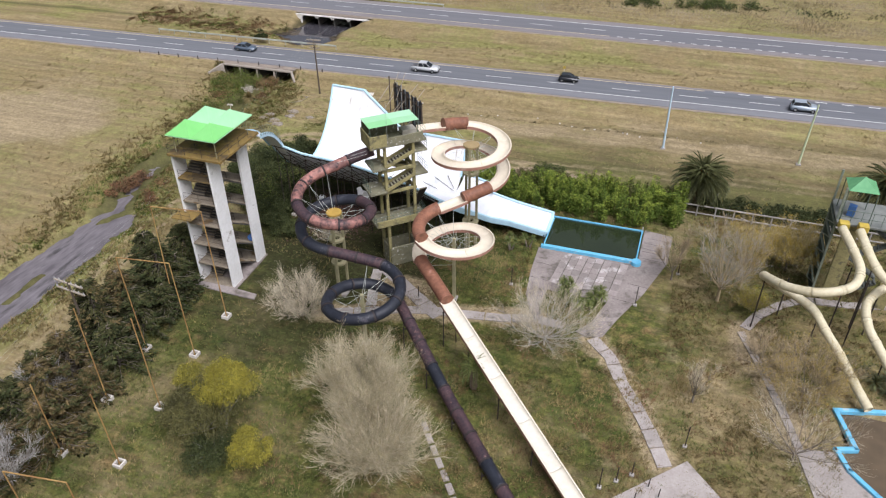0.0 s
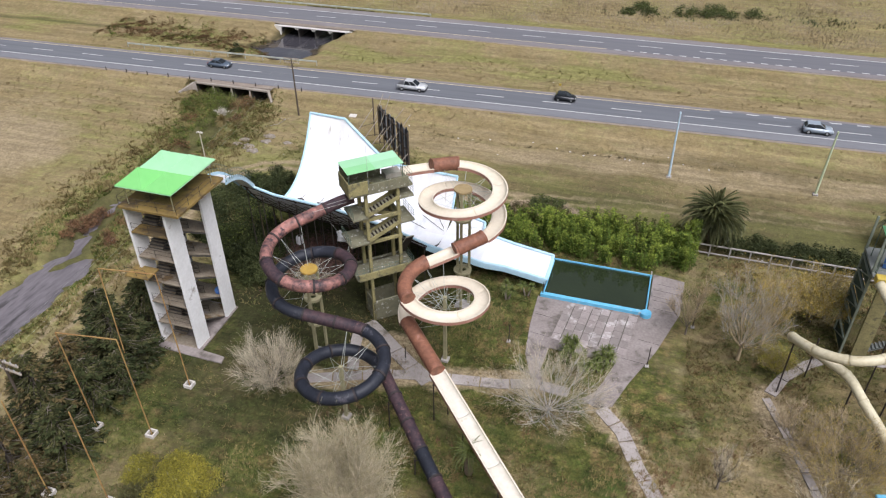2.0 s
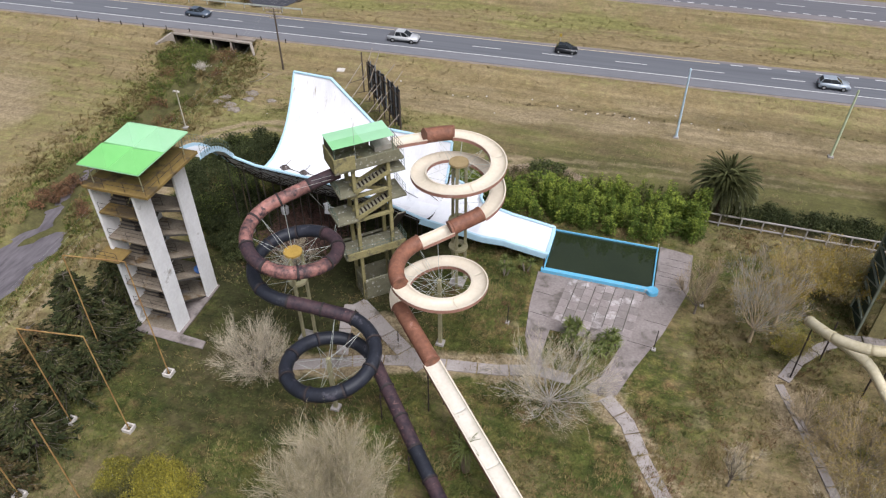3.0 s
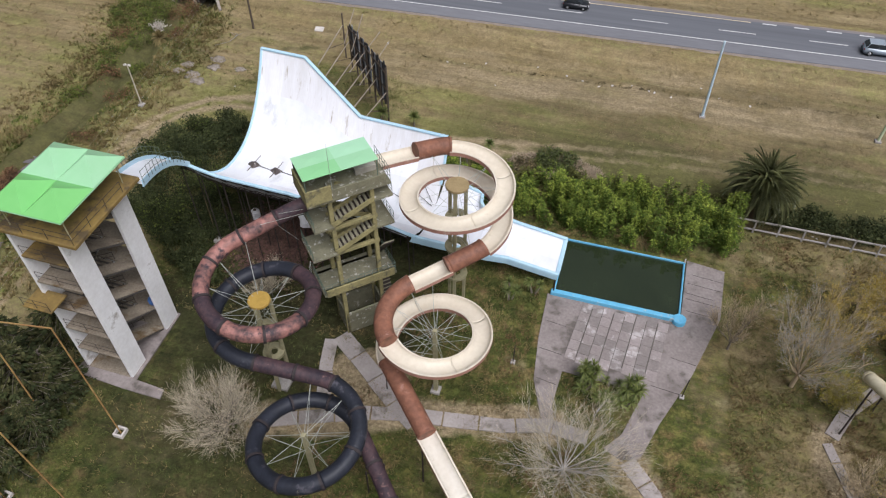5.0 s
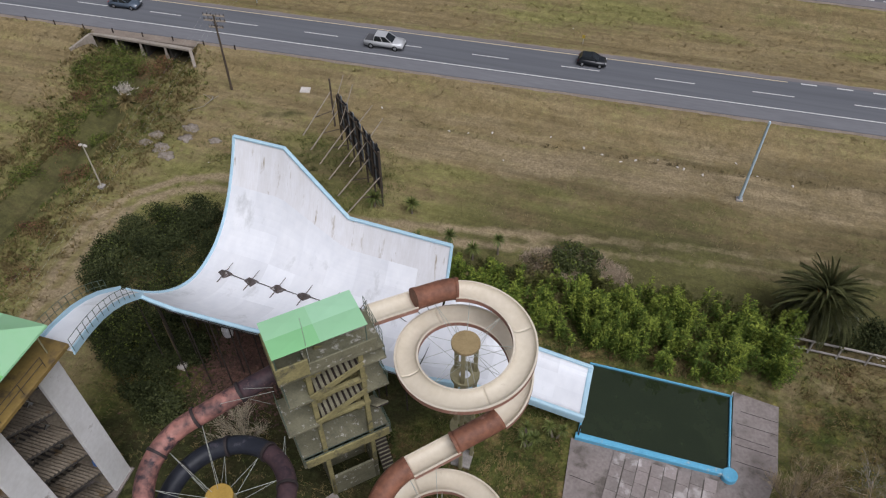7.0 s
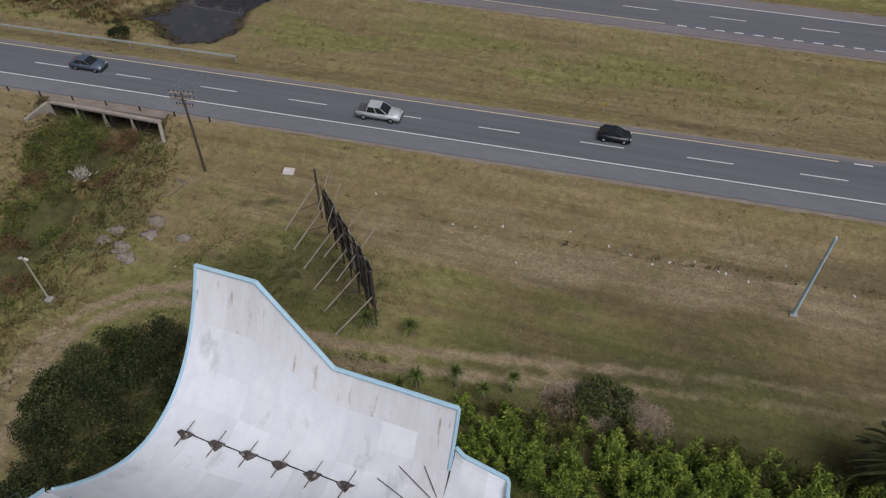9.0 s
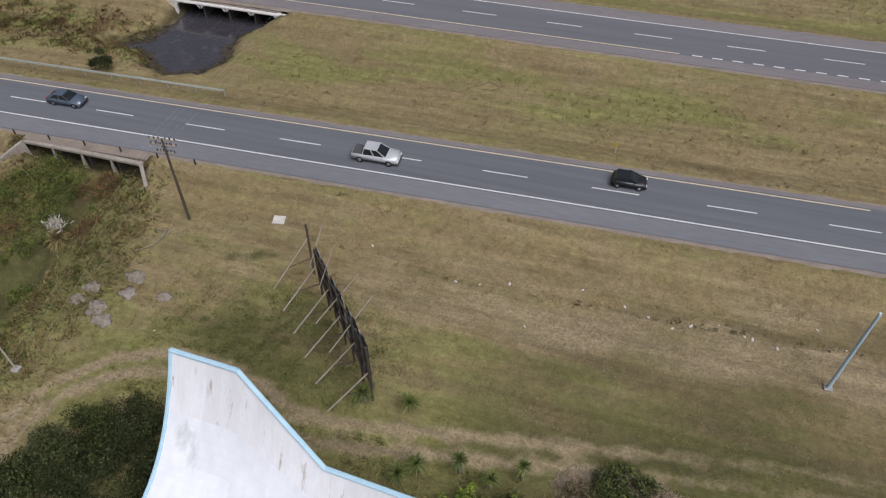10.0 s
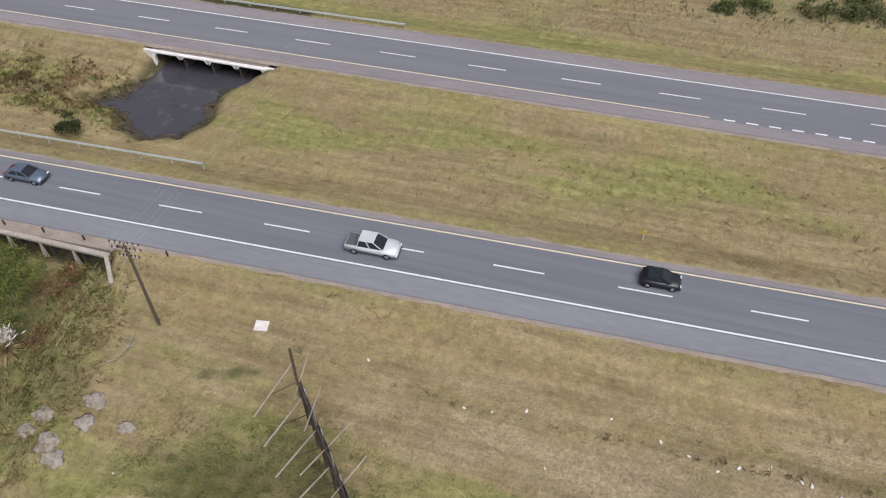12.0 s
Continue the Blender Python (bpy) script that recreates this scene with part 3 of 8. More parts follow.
def ground_material():
    m = bpy.data.materials.new("rough_grassland")
    m.use_nodes = True
    t = m.node_tree
    b = t.nodes["Principled BSDF"]
    b.inputs["Roughness"].default_value = 0.95
    b.inputs["Specular IOR Level"].default_value = 0.1
    geo = t.nodes.new("ShaderNodeNewGeometry")
    att = t.nodes.new("ShaderNodeAttribute")
    att.attribute_name = "sward"
    sep = t.nodes.new("ShaderNodeSeparateColor")
    t.links.new(att.outputs["Color"], sep.inputs[0])

    def tex(scale, detail, rough=0.6, stretch=None):
        n = t.nodes.new("ShaderNodeTexNoise")
        n.inputs["Scale"].default_value, n.inputs["Detail"].default_value, n.inputs["Roughness"].default_value = scale, detail, rough
        src = geo.outputs["Position"]
        if stretch:
            mp = t.nodes.new("ShaderNodeMapping")
            mp.inputs["Scale"].default_value = stretch
            t.links.new(src, mp.inputs[0])
            src = mp.outputs[0]
        t.links.new(src, n.inputs["Vector"])
        return n.outputs[0]

    def math2(op, a, bb):
        n = t.nodes.new("ShaderNodeMath")
        n.operation = op
        for i, v in enumerate((a, bb)):
            if isinstance(v, (int, float)):
                n.inputs[i].default_value = v
            else:
                t.links.new(v, n.inputs[i])
        return n.outputs[0]

    def mix(f, a, bb):
        n = t.nodes.new("ShaderNodeMix")
        n.data_type = "RGBA"
        t.links.new(f, n.inputs["Factor"])
        for key, v in (("A", a), ("B", bb)):
            if isinstance(v, tuple):
                n.inputs[key].default_value = (*v, 1)
            else:
                t.links.new(v, n.inputs[key])
        return n.outputs["Result"]

    def sharpen(v, lo, hi):
        n = t.nodes.new("ShaderNodeMapRange")
        n.inputs["From Min"].default_value, n.inputs["From Max"].default_value = lo, hi
        t.links.new(v, n.inputs["Value"])
        return n.outputs[0]

    broad, medium, grain, streak = tex(0.16, 5), tex(0.75, 7, 0.72), tex(3.6, 5, 0.75), tex(0.55, 6, 0.7, (0.14, 1, 1))
    vor = t.nodes.new("ShaderNodeTexVoronoi")
    vor.inputs["Scale"].default_value = 1.25
    vor.inputs["Randomness"].default_value = 1.0
    warp = t.nodes.new("ShaderNodeVectorMath")
    warp.operation = "MULTIPLY_ADD"
    wn3 = t.nodes.new("ShaderNodeTexNoise")
    wn3.inputs["Scale"].default_value, wn3.inputs["Detail"].default_value = 1.4, 4
    t.links.new(geo.outputs["Position"], wn3.inputs["Vector"])
    t.links.new(wn3.outputs["Color"], warp.inputs[0])
    warp.inputs[1].default_value = (1.3, 1.3, 0)
    t.links.new(geo.outputs["Position"], warp.inputs[2])
    t.links.new(warp.outputs[0], vor.inputs["Vector"])
    tussock = sharpen(vor.outputs["Distance"], 0.75, 0.1)
    dry = mix(sharpen(medium, 0.25, 0.75), (0.200, 0.153, 0.073), (0.300, 0.233, 0.122))
    dry = mix(sharpen(broad, 0.35, 0.65), dry, mix(sharpen(streak, 0.35, 0.65), (0.188, 0.145, 0.074), (0.335, 0.265, 0.153)))
    sage = mix(sharpen(medium, 0.3, 0.7), (0.146, 0.142, 0.046), (0.285, 0.262, 0.108))
    clumps = tex(0.45, 6, 0.7)
    lush = mix(sharpen(clumps, 0.36, 0.66), (0.030, 0.042, 0.012), (0.104, 0.116, 0.031))
    lush = mix(sharpen(medium, 0.48, 0.70), lush, (0.185, 0.165, 0.054))
    russet = tex(0.34, 5, 0.68)
    lush = mix(sharpen(russet, 0.53, 0.68), lush, mix(sharpen(grain, 0.3, 0.7), (0.135, 0.088, 0.04), (0.25, 0.18, 0.085)))
    lush = mix(sharpen(russet, 0.42, 0.30), lush, (0.062, 0.098, 0.022))
    lush = mix(att.outputs["Alpha"], sage, lush)
    f = math2("ADD", sep.outputs[0], math2("MULTIPLY", math2("SUBTRACT", medium, 0.5), 1.5))
    f = math2("ADD", f, math2("MULTIPLY", math2("SUBTRACT", grain, 0.5), 0.7))
    f = math2("ADD", f, math2("MULTIPLY", math2("SUBTRACT", streak, 0.5), 1.3))
    col = mix(sharpen(f, 0.15, 0.8), dry, lush)
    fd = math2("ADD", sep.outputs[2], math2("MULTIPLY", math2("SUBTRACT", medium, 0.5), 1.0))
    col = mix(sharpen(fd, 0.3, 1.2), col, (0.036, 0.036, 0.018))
    earth = mix(sharpen(grain, 0.3, 0.7), (0.265, 0.205, 0.122), (0.355, 0.285, 0.178))
    fb = math2("ADD", sep.outputs[1], math2("MULTIPLY", math2("SUBTRACT", medium, 0.5), 1.3))
    col = mix(sharpen(fb, 0.3, 0.95), col, earth)
    fine = tex(8.5, 3, 0.7)
    spk = math2("ADD", math2("MULTIPLY", sharpen(grain, 0.34, 0.66), 0.54), math2("MULTIPLY", tussock, 0.34))
    spk = math2("ADD", spk, math2("MULTIPLY", sharpen(fine, 0.32, 0.68), 0.36))
    spk = math2("ADD", spk, 0.35)
    rake = tex(0.9, 6, 0.68, (0.07, 1.0, 1))
    calm = math2("ADD", 0.62, math2("MULTIPLY", att.outputs["Alpha"], 0.33))
    spk = math2("ADD", 1.0, math2("MULTIPLY", math2("SUBTRACT", spk, 0.97), calm))
    spk = math2("MULTIPLY", spk, math2("ADD", 0.81, math2("MULTIPLY", sharpen(rake, 0.32, 0.68), 0.40)))
    hs = t.nodes.new("ShaderNodeHueSaturation")
    t.links.new(spk, hs.inputs["Value"])
    t.links.new(col, hs.inputs["Color"])
    t.links.new(hs.outputs[0], b.inputs["Base Color"])
    bp = t.nodes.new("ShaderNodeBump")
    bp.inputs["Strength"].default_value, bp.inputs["Distance"].default_value = 0.65, 0.22
    t.links.new(math2("ADD", math2("MULTIPLY", medium, 0.8), grain), bp.inputs["Height"])
    t.links.new(bp.outputs[0], b.inputs["Normal"])
    return m


ground = tagged(link("ground", gmesh, ground_material()), "rough tan and olive grassland with bare earth tracks", "ground", kind="structure")

# ---------------- the two carriageways ----------------


def strip(name, fy0, fy1, x0, x1, z, material, label, category, thick=0.3, step=20.0, parent=None):
    """A slab that follows a road between two offsets."""
    bm = bmesh.new()
    n = max(1, int((x1 - x0) / step))
    prev = None
    for i in range(n + 1):
        px = x0 + (x1 - x0) * i / n
        row = [bm.verts.new(p) for p in ((px, fy0(px), z), (px, fy1(px), z), (px, fy1(px), z - thick), (px, fy0(px), z - thick))]
        if prev:
            for j in range(4):
                bm.faces.new((prev[j], prev[(j + 1) % 4], row[(j + 1) % 4], row[j]))
        else:
            bm.faces.new(row)
        prev = row
    bm.faces.new(prev[::-1])
    ob = part(name, bm, material, parent)
    if parent is None:
        tagged(ob, label, category, kind="structure")
    return ob


def off(f, d):
    return lambda px: f(px) + d


ROADS = ((road1, -4.9, 4.8, -2.25, 0.75, 3.9), (road2, -5.9, 5.9, 3.35, -0.15, -3.7))
for f, lo, hi, white, dash, yellow in ROADS:
    road = strip("road", off(f, lo), off(f, hi), -1600, 1600, ROAD_Z, ASPHALT if f is road1 else ASPHALT_OLD, "grey asphalt highway carriageway with painted lane lines", "road")
    far_side = 1 if f is road2 else -1
    sh0, sh1 = sorted((white + far_side * 0.25, white + far_side * (2.55 if f is road1 else 2.4)))
    strip("road_shoulder", off(f, sh0), off(f, sh1), -1600, 1600, ROAD_Z + 0.008, SHOULDER if f is road1 else SHOULDER_OLD, "pale paved shoulder beside the highway", "road shoulder", 0.1)
    sh0, sh1 = sorted((yellow - far_side * 0.3, yellow - far_side * (0.88 if f is road1 else 2.15)))
    strip("road_shoulder", off(f, sh0), off(f, sh1), -1600, 1600, ROAD_Z + 0.008, SHOULDER_OLD, "narrow paved shoulder on the median side", "road shoulder", 0.1)
    for s in (-1, 1):
        e = hi if s > 0 else lo
        bm = bmesh.new()
        prev = None
        for i in range(876):
            px = -420 + 0.8 * i
            lip = 0.30 + 0.16 * float(wobble(px, 7.0 * s, 0.45, 3)) + 0.14 * float(wobble(px, 3.0 * s, 1.7, 9))
            row = [bm.verts.new((px, f(px) + e - 0.2 * s, ROAD_Z - 0.03)), bm.verts.new((px, f(px) + e + lip * s, ROAD_Z - 0.05)), bm.verts.new((px, f(px) + e + (lip + 0.25) * s, ROAD_Z - 0.3))]
            if prev:
                for j in (0, 1):
                    bm.faces.new((prev[j], prev[j + 1], row[j + 1], row[j]) if s < 0 else (row[j], row[j + 1], prev[j + 1], prev[j]))
            prev = row
        tagged(part("gravel_verge", bm, GRAVEL), "ragged strip of tan gravel along the asphalt edge", "verge", kind="structure")
    strip("edge_line", off(f, white - 0.09), off(f, white + 0.09), -1500, 1500, ROAD_Z + 0.02, LINE_WHITE, "white painted road edge line", "road marking", 0.01)
    end = 4.0 if f is road1 else -16.5
    strip("edge_line", off(f, yellow - 0.08), off(f, yellow + 0.08), -1500, end, ROAD_Z + 0.02, LINE_YELLOW, "yellow painted road edge line on the median side", "road marking", 0.01)
    x0, cyc = (-35.4, 11.75) if f is road1 else (-34.6, 12.0)
    for i in range(-14, 15):
        px = x0 + i * cyc
        d = strip("lane_dash", off(f, dash - 0.075), off(f, dash + 0.075), px, px + 4.9, ROAD_Z + 0.02, LINE_WHITE, "white lane dash", "road marking", 0.01, parent=road)
    gap, ln = (4.2, 1.9) if f is road1 else (2.52, 1.3)
    for i in range(26):
        px = end + 1.6 + i * gap
        strip("merge_dash", off(f, yellow - 0.11), off(f, yellow + 0.11), px, px + ln, ROAD_Z + 0.02, LINE_WHITE, "short white dash", "road marking", 0.01, parent=road)


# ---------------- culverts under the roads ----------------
# concrete darkened in colour for shade inside culverts and between treads
SHADE_CONCRETE = surface("shade_dark_concrete", (0.10, 0.09, 0.08), (0.06, 0.055, 0.05), rough=0.7, scale=1, fine=5)


def culvert(label, x0, x1, y, top, depth, cells, floor, wings, material):
    """A concrete culvert: beam with haunched openings, dividing walls, deck and tapering wing walls."""
    c = thing("culvert", label, "culvert", kind="structure")
    beam = 0.34 if floor > -1.5 else 0.24
    bm = bmesh.new()
    box(bm, ((x0 + x1) / 2, y + 0.2, top - beam / 2), (x1 - x0 + 0.5, 0.55, beam), bevel=0.04)
    part("headwall", bm, material, c)
    bm = bmesh.new()
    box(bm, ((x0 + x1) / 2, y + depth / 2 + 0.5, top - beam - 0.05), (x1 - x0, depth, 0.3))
    part("deck_slab", bm, SHADE_CONCRETE, c)
    f = road1 if y < 140 else road2
    edge = f((x0 + x1) / 2) - (4.9 if y < 140 else 5.9) + 0.5
    bm = bmesh.new()
    box(bm, ((x0 + x1) / 2, (y + 0.48 + edge) / 2, top - 0.12), (x1 - x0 + 0.6, edge - y - 0.48, 0.3), Matrix.Rotation(math.atan(0.038 if y < 140 else 0.01), 4, "Z"))
    part("deck_verge", bm, GRAVEL, c, "earth verge over the culvert")
    # dark wall added across the far end so the openings stay black
    bm = bmesh.new()
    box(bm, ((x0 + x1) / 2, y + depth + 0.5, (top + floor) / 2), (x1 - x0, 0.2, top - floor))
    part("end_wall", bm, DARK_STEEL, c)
    step = (x1 - x0) / cells
    for i in range(cells + 1):
        px = x0 + step * i
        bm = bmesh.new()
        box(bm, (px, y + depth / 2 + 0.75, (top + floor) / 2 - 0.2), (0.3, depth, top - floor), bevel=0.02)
        part("cell_wall", bm, SHADE_CONCRETE, c)
        for s in (-1, 1):
            if floor < -1.5 and 0 <= i + min(s, 0) < cells:
                bm = bmesh.new()
                pts = [(px + s * 0.14, top - beam), (px + s * 0.62, top - beam), (px + s * 0.14, top - beam - 0.55)]
                fr = [bm.verts.new((a, y - 0.02, b)) for a, b in pts]
                bk = [bm.verts.new((a, y + depth * 0.5, b)) for a, b in pts]
                bm.faces.new(fr)
                bm.faces.new(bk[::-1])
                for k in range(3):
                    bm.faces.new((fr[k], fr[(k + 1) % 3], bk[(k + 1) % 3], bk[k]))
                part("haunch", bm, material, c)
        if floor < -1.5 and 0 < i < cells:
            continue
        bm = bmesh.new()
        v = [bm.verts.new(p) for p in ((px - 0.16, y, top - beam), (px + 0.16, y, top - beam), (px + 0.16, y - 0.3, floor), (px - 0.16, y - 0.3, floor), (px + 0.16, y + 0.2, floor), (px - 0.16, y + 0.2, floor))]
        for q in ((0, 1, 2, 3), (1, 4, 2), (0, 3, 5), (3, 2, 4, 5)):
            bm.faces.new([v[k] for k in q])
        part("cutwater", bm, material, c)
    for (ax, ay), (bx, by), drop in wings:
        bm = bmesh.new()
        a, b = Vector((ax, ay, 0)), Vector((bx, by, 0))
        n = Vector((b.y - a.y, a.x - b.x, 0)).normalized() * 0.2
        lo = [bm.verts.new((p.x, p.y, floor - 0.3)) for p in (a - n, a + n, b + n, b - n)]
        hi = [bm.verts.new((p.x, p.y, z)) for p, z in zip((a - n, a + n, b + n, b - n), (top + 0.03, top + 0.03, top - drop, top - drop))]
        bm.faces.new(hi)
        bm.faces.new(lo[::-1])
        for k in range(4):
            bm.faces.new((lo[k], lo[(k + 1) % 4], hi[(k + 1) % 4], hi[k]))
        part("wing_wall", bm, material, c)
    return c


CULVERT = surface("pale_culvert_concrete", (0.74, 0.72, 0.68), (0.58, 0.55, 0.51), scale=0.7, fine=5, stain=(0.36, 0.31, 0.25), stain_amount=0.0, stain_scale=0.8)
CULVERT_OLD = surface("stained_culvert_concrete", (0.40, 0.36, 0.31), (0.26, 0.22, 0.18), scale=0.7, fine=5, stain=(0.52, 0.5, 0.46), stain_amount=0.05, stain_scale=0.5)
culvert("stained concrete culvert with four dark cells under the near carriageway", -87.2, -71.9, 117.6, 1.25, 7.0, 4, -1.4, (((-87.2, 117.7), (-88.8, 114.6), 0.95), ((-71.9, 117.7), (-70.1, 115.4), 0.95)), CULVERT_OLD)
culvert("pale concrete culvert with four dark haunched cells under the far carriageway", -88.3, -71.9, 152.2, 0.95, 9.5, 4, -1.9, (((-88.2, 152.4), (-93.2, 152.9), 0.35), ((-72.0, 152.5), (-67.0, 153.0), 0.35)), CULVERT)

# creek bed and the pond in the median
bm = bmesh.new()
prism(bm, [(-94, 134), (-68, 134), (-68, 168), (-94, 168)], -1.85, -1.62)
tagged(part("water", bm, DARK_WATER), "dark still ditch water before the culvert", "water", kind="structure")
bm = bmesh.new()
prism(bm, [(-76.6, 12), (-62.5, 12), (-63.5, 50), (-64.5, 66), (-67.5, 80), (-76, 80), (-75, 50)], -0.9, -0.80)
tagged(part("water", bm, MUD), "wet grey mud in a drained creek bed", "creek bed", kind="structure")

# ---------------- concrete stair tower with green roof ----------------
TREADS = {}


def flight(name, a, b, width, n, mat, parent, m=None, thick=0.14, fill=0.9, soffit=None):
    """A straight stair from a (low) to b (high): a sloping soffit that carries its treads."""
    m = m or Matrix()
    a, b = m @ Vector(a), m @ Vector(b)
    run = Vector((b.x - a.x, b.y - a.y, 0))
    d = run.normalized()
    yaw = math.atan2(d.y, d.x)
    turn = Matrix.Rotation(yaw, 4, "Z")
    pitch = math.atan2(b.z - a.z, run.length)
    bm = bmesh.new()
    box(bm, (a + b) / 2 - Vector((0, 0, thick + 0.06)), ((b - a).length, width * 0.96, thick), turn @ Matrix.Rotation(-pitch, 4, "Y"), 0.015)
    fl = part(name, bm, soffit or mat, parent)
    key = (round(run.length / n, 3), width, mat.name)
    for i in range(n):
        c = a + (b - a) * ((i + 0.5) / n)
        if key not in TREADS:
            bm = bmesh.new()
            box(bm, (0, 0, 0), (run.length / n * fill, width, 0.08), bevel=0.012)
            ob = part("tread", bm, mat, fl)
            TREADS[key] = ob.data
        else:
            ob = new("tread", TREADS[key])
            ob.parent = fl
        ob.location, ob.rotation_euler = c, (0, 0, yaw)
    return fl


def railing(name, pts, parent, material, high=1.0, r=0.022, gap=1.2, rails=2):
    """Posts and rails along a line of points."""
    for a, b in zip(pts[:-1], pts[1:]):
        a, b = Vector(a), Vector(b)
        bm = bmesh.new()
        for k in range(rails):
            up = Vector((0, 0, high * (k + 1) / rails))
            rod(bm, a + up, b + up, r, n=5)
        n = max(1, int((b - a).length / gap))
        for i in range(n + 1):
            p = a + (b - a) * (i / n)
            rod(bm, p, p + Vector((0, 0, high)), r, n=5)
        part(name, bm, material, parent)


FLOORS = (0.12, 2.9, 5.65, 8.45, 11.35, 14.2, 17.2)
t1 = thing("stair_tower", "white and ochre concrete stair tower under a bright green roof", "tower")
X0, X1, Y0, Y1 = -50.6, -45.95, 56.2, 63.45
for px in (X0 + 0.14, X1 - 0.14):
    for y0, y1 in ((Y0, 58.15), (61.6, Y1)):
        bm = bmesh.new()
        box(bm, (px, (y0 + y1) / 2, FLOORS[-1] / 2 - 0.1), (0.28, y1 - y0, FLOORS[-1] + 0.2), bevel=0.02)
        part("wall_column", bm, TOWER_WHITE, t1)
for i, z in enumerate(FLOORS[:-1]):
    mat = OCHRE if i == 5 else TOWER_GREY
    bm = bmesh.new()
    box(bm, (-48.27, 56.9, z - 0.09), (4.05, 1.5, 0.18), bevel=0.02)
    part("landing", bm, mat, t1)
    if i < 6:
        bm = bmesh.new()
        box(bm, (-48.27, 62.6, z - 0.09), (4.05, 1.6, 0.18), bevel=0.02)
        part("landing", bm, TOWER_GREY, t1)
    up = FLOORS[i + 1]
    # near-black soffit colour stands in for the shade between treads
    flight("stair_flight", (-47.1, 61.75, z), (-47.1, 57.65, up), 1.75, 14, TOWER_GREY, t1, None, 0.14, 0.66, SHADE_CONCRETE)
    flight("stair_flight", (-49.45, 57.65, z), (-49.45, 61.75, up), 1.75, 14, TOWER_GREY, t1, None, 0.14, 0.66, SHADE_CONCRETE)
    railing("handrail", [(-48.3, 61.75, z + 0.1), (-48.3, 57.65, up + 0.1)], t1, DARK_STEEL, 0.9, 0.025, 1.3)
    if i:
        railing("handrail", [(-50.2, Y0 + 0.08, z), (-46.4, Y0 + 0.08, z)], t1, DARK_STEEL, 0.95, 0.018, 1.3)
bm = bmesh.new()
box(bm, (-49.9, 55.6, 9.75), (2.6, 1.9, 0.16), bevel=0.02)
part("balcony_slab", bm, OCHRE, t1)
railing("handrail", [(-51.1, 54.75, 9.83), (-48.7, 54.75, 9.83)], t1, DARK_STEEL, 0.95, 0.02, 1.1)
bm = bmesh.new()
box(bm, (-47.25, 59.5, 17.22), (6.6, 7.7, 0.3), bevel=0.03)
part("platform", bm, OCHRE, t1)
railing("platform_rail", [(-50.4, 63.2, 17.37), (-50.4, 55.8, 17.37), (-44.1, 55.8, 17.37), (-44.1, 61.5, 17.37)], t1, DARK_STEEL, 1.0, 0.022, 1.6)
for px in (-49.7, -44.7):
    for py in (56.3, 62.4):
        bm = bmesh.new()
        rod(bm, (px, py, 17.35), (px, py, 19.55), 0.05)
        part("roof_post", bm, POST_OLIVE, t1)


def tent(parent, cx, cy, w, d, z, rise, mats, m=None):
    """A pyramid canopy panel with four separate slopes and a thin eave fold."""
    m = m or Matrix()
    cs = [m @ Vector(p) for p in ((cx - w / 2, cy - d / 2, z), (cx + w / 2, cy - d / 2, z), (cx + w / 2, cy + d / 2, z), (cx - w / 2, cy + d / 2, z))]
    top = m @ Vector((cx, cy, z + rise))
    for i in range(4):
        a, b = cs[i], cs[(i + 1) % 4]
        bm = bmesh.new()
        rows = []
        for k in range(7):
            u = k / 6
            sag = -0.03 * rise * math.sin(math.pi * u)
            rows.append([bm.verts.new(p.lerp(top, u) + Vector((0, 0, sag))) for p in (a, a.lerp(b, 0.5), b)])
        for r0, r1 in zip(rows[:-1], rows[1:]):
            for j in (0, 1):
                bm.faces.new((r0[j], r0[j + 1], r1[j + 1], r1[j]))
        bmesh.ops.remove_doubles(bm, verts=bm.verts[:], dist=0.001)
        ext = bmesh.ops.extrude_face_region(bm, geom=bm.faces[:])
        bmesh.ops.translate(bm, verts=[g for g in ext["geom"] if isinstance(g, bmesh.types.BMVert)], vec=(0, 0, 0.03))
        part("roof_slope", bm, mats[i], parent)


G, GP = GREEN_ROOF, GREEN_ROOF_PALE
RX0, RX1, RY0, RY1 = -50.15, -44.15, 55.7, 62.95
for j, mats in ((0, (G, G, G, G)), (1, (GP, GP, GP, GP))):
    for i in (0, 1):
        tent(t1, RX0 + (RX1 - RX0) * (0.25 + 0.5 * i), RY0 + (RY1 - RY0) * (0.25 + 0.5 * j), (RX1 - RX0) / 2, (RY1 - RY0) / 2, 19.55, 1.2, mats)
bm = bmesh.new()
for a, b in (((RX0, RY0), (RX1, RY0)), ((RX1, RY0), (RX1, RY1)), ((RX1, RY1), (RX0, RY1)), ((RX0, RY1), (RX0, RY0))):
    bar(bm, (*a, 19.5), (*b, 19.5), 0.07)
part("eave_frame", bm, GREEN_ROOF_PALE, t1)
bm = bmesh.new()
prism(bm, [(-51.2, 55.3), (-46.2, 55.0), (-42.6, 55.0), (-42.8, 55.9), (-45.6, 56.1), (-45.8, 63.6), (-50.8, 63.6)], -0.15, 0.07)
tagged(part("pavement", bm, DECK), "worn concrete apron round the stair tower", "pavement", kind="structure")

tp = bmesh.new()
bmesh.ops.create_icosphere(tp, subdivisions=3, radius=0.5)
for v in tp.verts:
    v.co = Vector((v.co.x * 0.9, v.co.y * 1.3, max(0.0, v.co.z * 1.0 + 0.22))) * (1 + 0.35 * noise.noise(v.co * 3.0))
tarp = tagged(part("crumpled_tarpaulin", tp, PLASTIC_BLUE), "crumpled blue tarpaulin on a stair landing", "tarpaulin")
